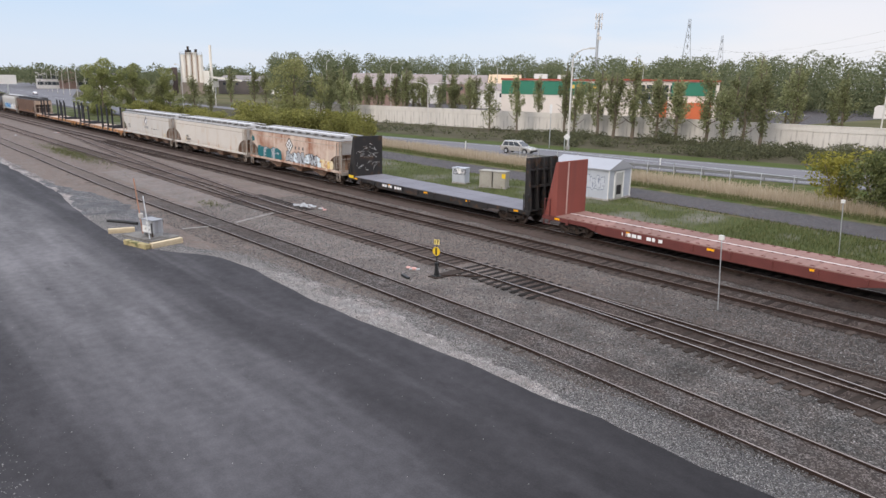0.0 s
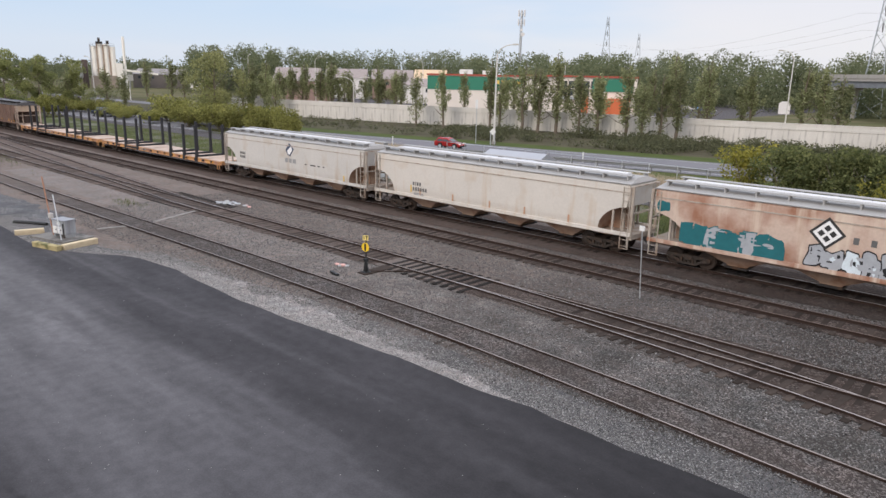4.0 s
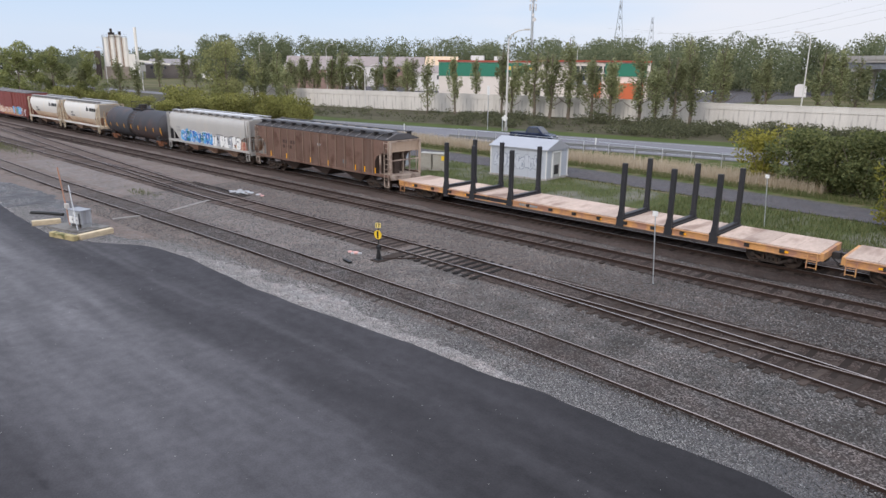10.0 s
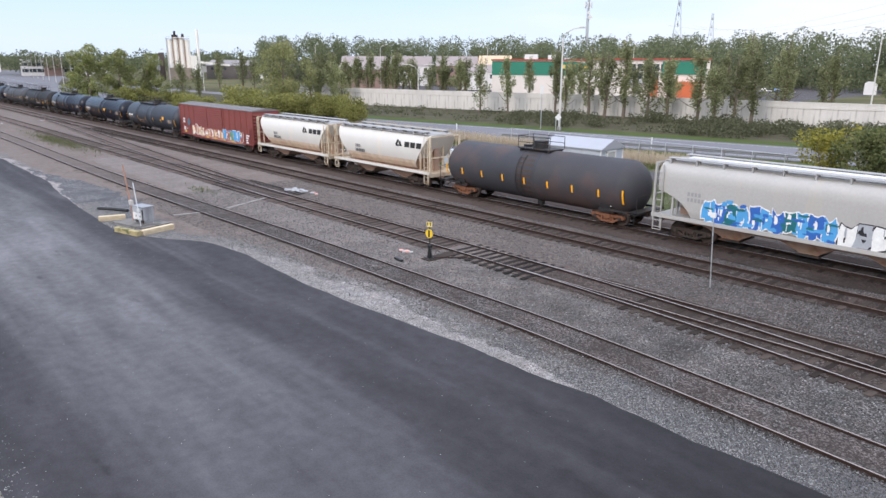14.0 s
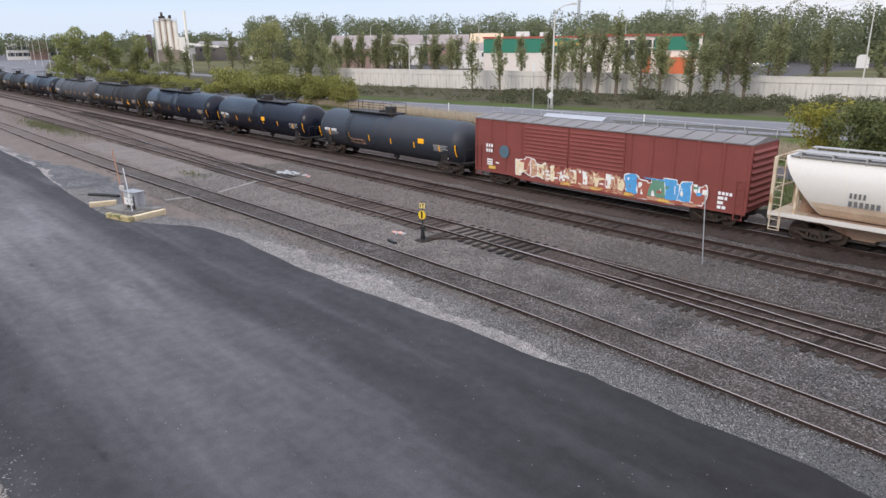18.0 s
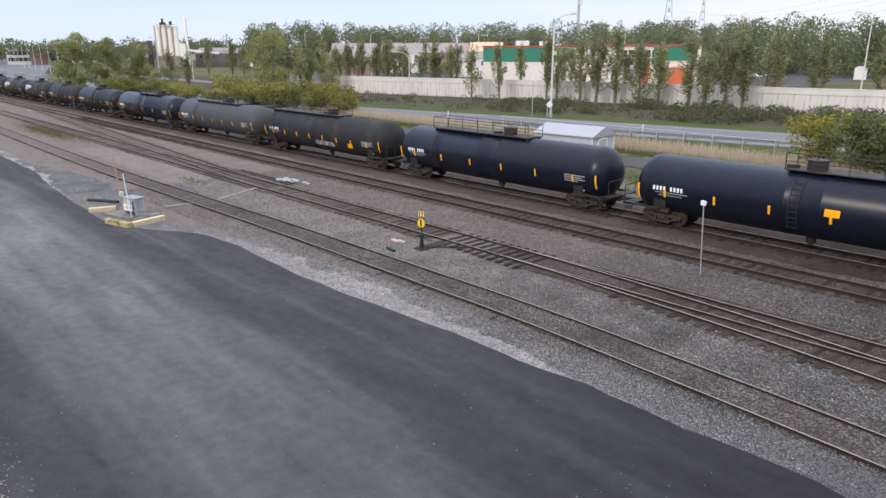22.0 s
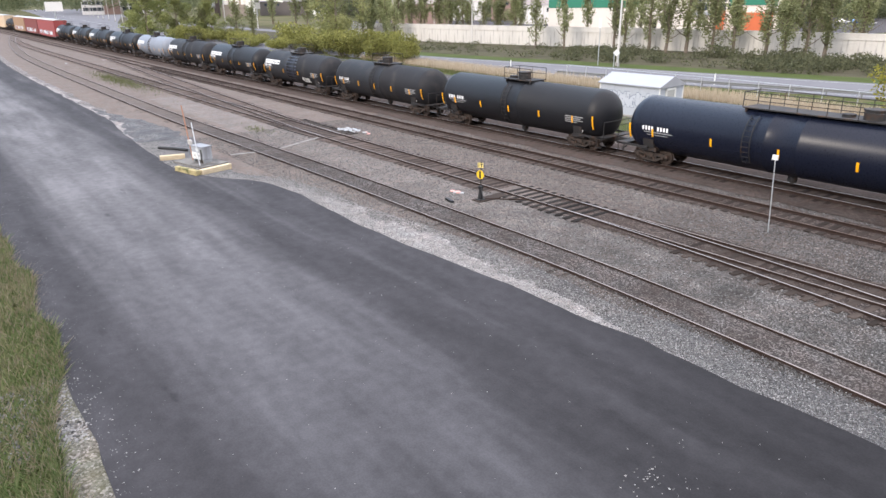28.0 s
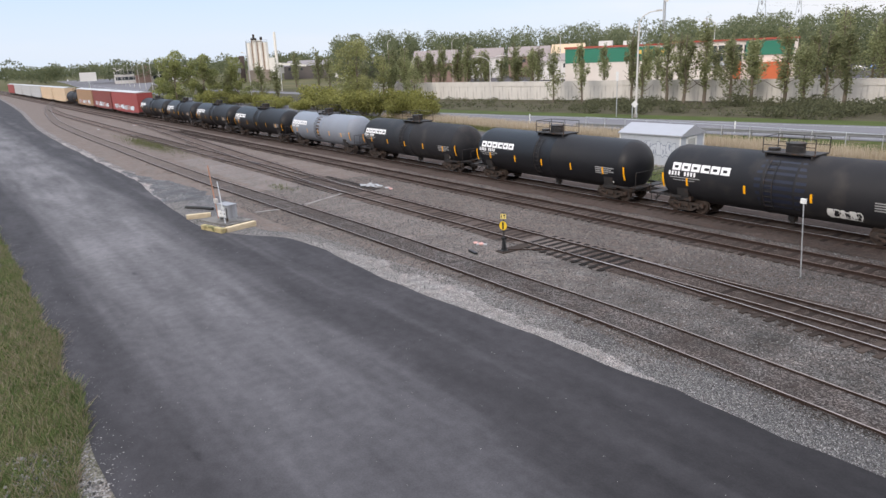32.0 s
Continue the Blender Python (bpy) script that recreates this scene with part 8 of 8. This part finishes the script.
for p, q, lab, m in (((-38.9, 12.65), (-39.4, 14.6), "yellowed square timber kerb beside the asphalt", TIMBER), ((-38.75, 12.45), (-40.8, 11.9), "moss-stained timber kerb along the asphalt", MOSSY),
                     ((-44.3, 11.95), (-43.9, 13.4), "short yellowed timber kerb", TIMBER)):
    ln = math.hypot(q[0] - p[0], q[1] - p[1])
    solid("timber_kerb", Geo().box(0, ln, -0.16, 0.16, -0.03, 0.3), m, lab, "kerb", "timber kerbs", m=frame_at(p, q), bevel=0.03)
op = thing("marker_pole", pose(-42.5, 13.45, 0), "leaning faded orange marker pole", "pole")
part("pole", Geo().tube((0, 0, -0.1), (-0.25, -0.2, 3.5), 0.038, 8), surface("orange_pole", (0.4, 0.21, 0.14), 0.6, var=0.12), op)
part("collar", Geo().box(-0.2, 0.16, -0.14, 0.04, 1.12, 1.4), surface("faded_sign_white", (0.5, 0.47, 0.44), 0.7, var=0.2), op, "faded white plate box", bevel=0.02)
solid("thin_pole", Geo().tube((0, 0, -0.1), (-1.05, 0.15, 2.45), 0.032, 6), GALV, "thin grey pole leaning before the box", "pole", m=pose(-40.75, 13.25, 0.1))
solid("drain_pipe", Geo().path([(0, 0, 0.1), (-1.0, -0.5, 0.1), (-2.1, -1.2, 0.08)], 0.1, 8), BLACK, "black plastic pipe on the gravel", "pipe", m=pose(-45.9, 14.2, 0))
cb = thing("cable_strip", Matrix(), "pale strip crossing under the tracks", "cable cover")
for p, q in (((-42.9, 16.0), (-42.6, 17.6)), ((-42.7, 19.5), (-43.4, 21.2)), ((-43.5, 21.3), (-44.3, 23.2))):
    ln = math.hypot(q[0] - p[0], q[1] - p[1])
    part("slab", Geo().box(0, ln, -0.13, 0.13, -0.05, 0.035), surface("grimy_concrete", (0.24, 0.225, 0.21), 0.95, var=0.3, scale=2, bump=0.3), cb, at=frame_at(p, q))

# ---- litter ----
rnd = random.Random(77)


def crumple(name, x, y, w, mats, label, n, seed):
    t = thing(name, pose(x, y, 0), label, "litter")
    rr = random.Random(seed)
    for i in range(n):
        g = Geo()
        cx, cy, s = rr.uniform(-w, w), rr.uniform(-w * 0.5, w * 0.5), rr.uniform(0.1, 0.24)
        ring = [[(cx + s * rr.uniform(0.6, 1.1) * math.cos(a), cy + s * rr.uniform(0.6, 1.1) * math.sin(a), z) for a in [k * 1.25 for k in range(5)]] for z in (0.0, 0.05 * rr.uniform(0.6, 1.6))]
        ring.append([(cx + (p[0] - cx) * 0.4, cy + (p[1] - cy) * 0.4, ring[1][0][2] + 0.03) for p in ring[1]])
        part("scrap", g.loft(ring), mats[i % len(mats)], t)
    return t


PALE = surface("torn_plastic", (0.38, 0.385, 0.39), 0.5, var=0.1, bump=0.1)
PINK = surface("faded_pink", (0.62, 0.36, 0.32), 0.6, var=0.2)
crumple("plastic_scraps", -45.4, 26.4, 1.1, [PALE, PALE, GALV], "heap of torn white plastic scraps by the track", 20, 3)
crumple("plastic_scraps", -43.4, 26.9, 0.4, [PALE, PINK], "small scatter of pale and pink scraps", 5, 4)
crumple("pink_scraps", -26.4, 21.5, 0.35, [PINK, PALE], "faded pink and white rubbish on the gravel", 5, 5)
crumple("white_scrap", -126.4, 21.9, 0.2, [PALE], "white scrap by the far track", 2, 6)
crumple("white_scrap", -129.4, 28.4, 0.5, [PALE, PINK], "pale scrap by the far track", 4, 7)
solid("rail_offcut", Geo().box(-0.35, 0.35, -0.08, 0.08, 0, 0.1), BLACK, "short black piece of rail", "scrap iron", m=pose(-25.4, 20.3, 0, 0, 0, -12))


# ---- road vehicles ----
def vehicle(name, label, paint, kind):
    """A car or pickup: body with arches, cabin, windows, lights and four wheels. It faces +x."""
    t = thing(name, Matrix(), label, "pickup" if kind == "pickup" else "car", "traffic")
    L, W, H, belt = {"suv": (4.75, 0.93, 1.72, 1.02), "pickup": (5.9, 1.0, 1.88, 1.12), "car": (4.5, 0.88, 1.45, 0.92), "hatch": (4.1, 0.87, 1.47, 0.92)}[kind]
    h = L / 2
    wb = h - 0.92

    def arch(cx):
        return [(cx + 0.42 * math.cos(a), 0.36 + 0.42 * math.sin(a)) for a in [math.pi * k / 6 for k in range(7)]]
    low = [(h - 0.1, 0.3)] + arch(wb) + arch(-wb) + [(-h + 0.08, 0.32), (-h, 0.6), (-h + 0.05, belt - 0.04), (-h + 0.14, belt), (h - 1.35, belt), (h - 0.4, belt - 0.14), (h - 0.08, belt - 0.3), (h, 0.55)]
    g = Geo()
    g.prism(low, "y", -W, W)
    part("body", g, paint, t, bevel=0.05)
    if kind == "pickup":
        cab, roof = (-0.75, 1.75), (-0.45, 0.95)
    elif kind in ("suv", "hatch"):
        cab, roof = (-h + 0.1, h - 1.2), (-h + 0.45, h - 2.1)
    else:
        cab, roof = (-h + 0.55, h - 1.2), (-h + 1.35, h - 2.15)
    part("cabin", Geo().stack([(belt - 0.02, W - 0.03, *cab), (H - 0.06, W - 0.2, *roof), (H, W - 0.3, roof[0] + 0.12, roof[1] - 0.12)]), paint, t, bevel=0.03)
    for s in (-1, 1):
        n = 3 if kind == "suv" else 2
        for k in range(n):
            a0 = cab[0] + 0.28 + (cab[1] - cab[0] - 0.6) * k / n
            a1 = cab[0] + 0.2 + (cab[1] - cab[0] - 0.6) * (k + 1) / n
            b0, b1 = roof[0] + 0.12 + (roof[1] - roof[0] - 0.24) * k / n, roof[0] + 0.05 + (roof[1] - roof[0] - 0.24) * (k + 1) / n
            yl, yh = s * (W - 0.04), s * (W - 0.185)
            part("side_window", Geo().add([(a0, yl, belt + 0.06), (a1, yl, belt + 0.06), (b1, yh, H - 0.12), (b0, yh, H - 0.12)], [(0, 1, 2, 3)] if s < 0 else [(3, 2, 1, 0)]), GLASS, t)
        part("headlight", Geo().box(h - 0.28, h - 0.02, s * W - s * 0.35 - 0.08, s * W - s * 0.12, 0.68, 0.82), PAINT_W, t)
        part("tail_light", Geo().box(-h - 0.01, -h + 0.12, s * W - s * 0.3, s * W - s * 0.04, 0.75, 0.98), STORE_R, t)
        part("mirror", Geo().box(cab[1] - 0.55, cab[1] - 0.4, s * (W + 0.02), s * (W + 0.2), belt + 0.05, belt + 0.2), BLACK, t)
    part("windscreen", Geo().add([(cab[1] - 0.05, -W + 0.14, belt + 0.04), (cab[1] - 0.05, W - 0.14, belt + 0.04), (roof[1] + 0.06, W - 0.28, H - 0.1), (roof[1] + 0.06, -W + 0.28, H - 0.1)], [(0, 1, 2, 3)]), GLASS, t)
    part("bumper", Geo().box(h - 0.06, h + 0.06, -W + 0.1, W - 0.1, 0.34, 0.55), BLACK if kind != "pickup" else GALV, t)
    if kind == "pickup":
        part("cargo_bed", Geo().box(-h + 0.1, -0.85, -W + 0.09, W - 0.09, belt - 0.3, belt + 0.006), BLACK, t)
    for sx_ in (-1, 1):
        for sy_ in (-1, 1):
            wheel = part("wheel", Geo().tube((sx_ * wb, sy_ * (W - 0.22), 0.35), (sx_ * wb, sy_ * (W + 0.01), 0.35), 0.35, 20), RUBBER, t, smooth=40)
            part("rim", Geo().tube((sx_ * wb, sy_ * (W - 0.05), 0.35), (sx_ * wb, sy_ * (W + 0.02), 0.35), 0.22, 14), GALV, wheel)
    return t


def glossy(name, c):
    return surface(name, c, 0.25, 0.3, var=0.04, scale=1, bump=0, spec=0.6)


TRAFFIC = [(vehicle("suv", "silver-beige compact SUV on the highway", glossy("champagne_paint", (0.42, 0.41, 0.385)), "suv"), -62.8, 17.4, -2.0, 1),
           (vehicle("pickup_truck", "dark blue crew-cab pickup on the highway", glossy("navy_paint", (0.015, 0.025, 0.06)), "pickup"), -67.7 - 16.3 * 9, 16.3, -2.4, 1),
           (vehicle("hatchback", "small red car on the highway", glossy("red_paint", (0.32, 0.018, 0.018)), "hatch"), -27.6 - 17.4 * 6, 17.4, -1.6, 1),
           (vehicle("sedan", "white car far down the highway", glossy("white_car_paint", (0.75, 0.75, 0.76)), "car"), -376, 15.0, 3.0, -1)]

for x, y, a, lab, c in ((-102.4, 226, 20, "small blue car parked by the store", (0.03, 0.1, 0.3)), (-101.5, 243, 15, "white car parked by the store", (0.7, 0.7, 0.7)), (-97.0, 244, 15, "bright blue car parked by the store", (0.03, 0.14, 0.4)),
                        (-91.0, 236, 15, "grey car parked by the store", (0.2, 0.21, 0.22))):
    parked = vehicle("parked_car", lab, glossy("paint_" + lab.split()[0] + lab.split()[1], c), "hatch")
    parked.matrix_basis = pose(x, y, 0.02, 0, 0, a)

# ---- ties, stones and pebbles ----
TIE_MESH = TIE_GEO.mesh("tie", TIE)
TIE_NEW_MESH = TIE_GEO.mesh("tie", TIE_NEW)


def tie_at(line, x, z, rnd, stretch=1.0):
    ax, ay = [p[0] for p in line], [p[1] for p in line]
    y = float(np.interp(x, ax, ay))
    s = (float(np.interp(x + 1, ax, ay)) - float(np.interp(x - 1, ax, ay))) / 2
    return pose(x, y + rnd.uniform(-0.06, 0.06), z + rnd.uniform(-0.012, 0.01), 0, 0, math.degrees(math.atan(s)) + rnd.uniform(-1.5, 1.5)) @ Matrix.Diagonal((rnd.uniform(0.9, 1.1), stretch, 1, 1))


rnd = random.Random(19)
for t, fine, name in TRACKS:
    z = {"near_siding_track": -0.03, "yard_track": 0.014, "diverging_track": 0.022, "crossover_track": 0.012, "middle_track": 0.03, "train_track": 0.028}[name]
    x0, x1 = {"diverging_track": (-14, 14), "crossover_track": (-110, -52), "yard_track": (-110, 16), "near_siding_track": (-100, 16)}.get(name, (-110, 18))
    far = Geo()
    x = x0
    while x < x1:
        if not (name == "yard_track" and (-25 < x < -18.8 or -52 < x < -43.5)):
            if x > -84:
                part("tie", TIE_MESH, None, t, at=tie_at(fine, x, z, rnd))
            else:
                far.add([tie_at(fine, x, z, rnd) @ Vector(p) for p in TIE_GEO.v], TIE_GEO.f)
        x += 0.54 * rnd.uniform(0.96, 1.04)
    if far.v:
        tagged(part("tie_row", far, TIE, t), "row of weathered ties further off", "", "", "stuff")
    if name == "yard_track":
        part("ballast_patch", ribbon([(-25.4, 22.9), (-18.4, 22.9)], [(-25.4, 25.6), (-18.4, 25.6)], 0.026), BALLAST, t, "pale stone between the switch ties")
        for k in range(11):
            x = -24.7 + 0.55 * k
            part("switch_tie", TIE_NEW_MESH, None, t, "new black creosoted tie", at=pose(x, 24.1 - 0.02 * k, 0.036, 0, 0, -2) @ Matrix.Diagonal((1.0, 1.02 + 0.01 * k, 1, 1)))
        for k in range(15):
            x = -52 + 0.58 * k
            part("switch_tie", TIE_NEW_MESH, None, t, "dark worn switch tie", at=pose(x, 24.5, 0.02, 0, 0, 2) @ Matrix.Diagonal((1.1, 1.35, 1, 1)))


def stones(name, n, xs, ys, size, mat, label, seed, z=0.0):
    """Loose stones: small uneven eight-sided lumps."""
    q = np.random.RandomState(seed)
    x = xs(q, n)
    y = ys(q, x)
    base = np.array([(1, 0, 0), (0, 1, 0), (-1, 0, 0), (0, -1, 0), (0, 0, 0.75)], float)
    s = size * q.uniform(0.5, 1.5, n)
    a = q.uniform(0, 6.28, n)
    p = base[None] * s[:, None, None] * q.uniform(0.6, 1.25, (n, 5, 1))
    c, sn = np.cos(a)[:, None], np.sin(a)[:, None]
    px, py = p[:, :, 0] * c - p[:, :, 1] * sn + x[:, None], p[:, :, 0] * sn + p[:, :, 1] * c + y[:, None]
    v = np.stack([px, py, p[:, :, 2] + z - 0.005], 2).reshape(-1, 3)
    k = np.arange(n)[:, None, None] * 5
    f = (k + np.array([(0, 1, 4), (1, 2, 4), (2, 3, 4), (3, 0, 4)])[None]).reshape(-1, 3)
    me = bpy.data.meshes.new(name)
    me.from_pydata(v.tolist(), [], f.tolist())
    me.materials.append(mat)
    return stuff(name, me, label, "stones")


def stone_mat(name, a, c):
    """Stone grey, varied from lump to lump."""
    m = bpy.data.materials.new(name)
    m.use_nodes = True
    n, l = m.node_tree.nodes, m.node_tree.links
    b = n["Principled BSDF"]
    b.inputs["Roughness"].default_value = 0.9
    g = n.new("ShaderNodeNewGeometry")
    x = n.new("ShaderNodeMix")
    x.data_type = "RGBA"
    x.inputs["A"].default_value, x.inputs["B"].default_value = (*a, 1), (*c, 1)
    l.new(g.outputs["Random Per Island"], x.inputs["Factor"])
    l.new(x.outputs["Result"], b.inputs["Base Color"])
    return m


STONE = stone_mat("loose_stone", (0.006, 0.0057, 0.0055), (0.15, 0.144, 0.14))
STONE_M = stone_mat("grey_grit", (0.012, 0.0124, 0.0132), (0.175, 0.179, 0.186))
STONE_W = stone_mat("pale_stone", (0.03, 0.0295, 0.029), (0.33, 0.323, 0.318))
near_x = lambda q, n: 12 - 62 * q.uniform(0, 1, n) ** 1.25
stones("ballast_stones", 170000, near_x, lambda q, x: q.uniform(15.8, 33.2, len(x)), 0.027, STONE, "scattered grey ballast stones", 71)
stones("white_specks", 20000, near_x, lambda q, x: q.uniform(15.8, 33.2, len(x)), 0.026, STONE_W, "scattered pale chips in the ballast", 78)
ex, ey = [p[0] for p in LOT_EDGE], [p[1] for p in LOT_EDGE]
stones("margin_stones", 62000, lambda q, n: -4 - 47 * q.uniform(0, 1, n) ** 0.8, lambda q, x: np.interp(x, ex, ey) + np.abs(q.normal(size=len(x))) * 0.95 - 0.06, 0.019, STONE_W, "pale loose stones along the asphalt", 72, 0.01)
stones("margin_grit", 34000, lambda q, n: 6 - 18 * q.uniform(0, 1, n), lambda q, x: np.interp(x, ex, ey) + np.abs(q.normal(size=len(x))) * 1.1 - 0.05, 0.015, STONE_M, "grey grit along the asphalt", 79, 0.006)
stones("lot_pebbles", 1200, lambda q, n: 6 - 50 * q.uniform(0, 1, n), lambda q, x: 2.2 + 12 * q.uniform(0, 1, len(x)) ** 1.5, 0.013, STONE_W, "stray pebbles on the asphalt", 73, 0.035)
stones("spilled_pebbles", 60, lambda q, n: -6.4 + 0.45 * q.normal(size=n), lambda q, x: 10.6 + 0.5 * q.normal(size=len(x)), 0.022, STONE_W, "spill of white pebbles on the asphalt", 74, 0.035)
stones("edge_pebbles", 900, lambda q, n: -6 - 40 * q.uniform(0, 1, n), lambda q, x: np.interp(x, bx, by) + 0.05 + np.abs(q.normal(size=len(x))) * 0.4, 0.017, STONE_W, "pebbles strewn on the asphalt beside the grass", 83, 0.033)
stones("lawn_edge_stones", 2500, lambda q, n: -15.5 - 3.5 * q.uniform(0, 1, n), lambda q, x: 1.0 + 0.45 * q.normal(size=len(x)), 0.05, STONE_W, "pale gravel at the lawn's edge", 75, 0.0)
stones("lawn_edge_stones", 2500, lambda q, n: -40 - 8 * q.uniform(0, 1, n), lambda q, x: 1.2 + 0.5 * q.normal(size=len(x)), 0.05, STONE_W, "pale gravel at the lawn's edge", 76, 0.0)
v, f = blades(2600, lambda q, n: np.where(q.uniform(0, 1, n) < 0.95, -94 + 7 * q.normal(size=n), -50.5 + 1.2 * q.normal(size=n)), lambda q, x: np.where(x < -70, 21.9 + 0.75 * q.normal(size=len(x)), 21.1 + 0.35 * q.normal(size=len(x))), 0.16, 0.03, 12)
blade_stuff("weeds", v, f, BLADE, "green weeds in the yard gravel")


# ---- what moves ----
def motions():
    for car, u in TRAIN:
        walk(car, [(float(t), pose(u + SPEED * t + drift(t), TRAIN_Y, RAIL_Z)) for t in range(0, 33, 2)])
    # the wheelsets all roll alike, so those of one axle line share their keys
    step = 80 / math.degrees(SPEED / 0.458)
    for dx, sets in WHEELSETS.items():
        walk(sets[0], [(k * step, pose(dx, 0, 0.458, 0, 80 * k, 0)) for k in range(int(32 / step) + 2)])
        keys = sets[0].animation_data
        for ob in sets[1:]:
            own = ob.animation_data_create()
            ob.rotation_mode = "QUATERNION"
            own.action = keys.action
            own.action_slot = keys.action_slot
    for ob, x0, v, off, way in TRAFFIC:
        rows = []
        for k in range(33):
            x = x0 + v * way * k
            a = math.degrees(math.atan((road_y(x + 2) - road_y(x - 2)) / 4)) + (0 if way > 0 else 180)
            rows.append((float(k), pose(x, road_y(x) + off, 0.055, 0, 0, a)))
        walk(ob, rows)


motions()
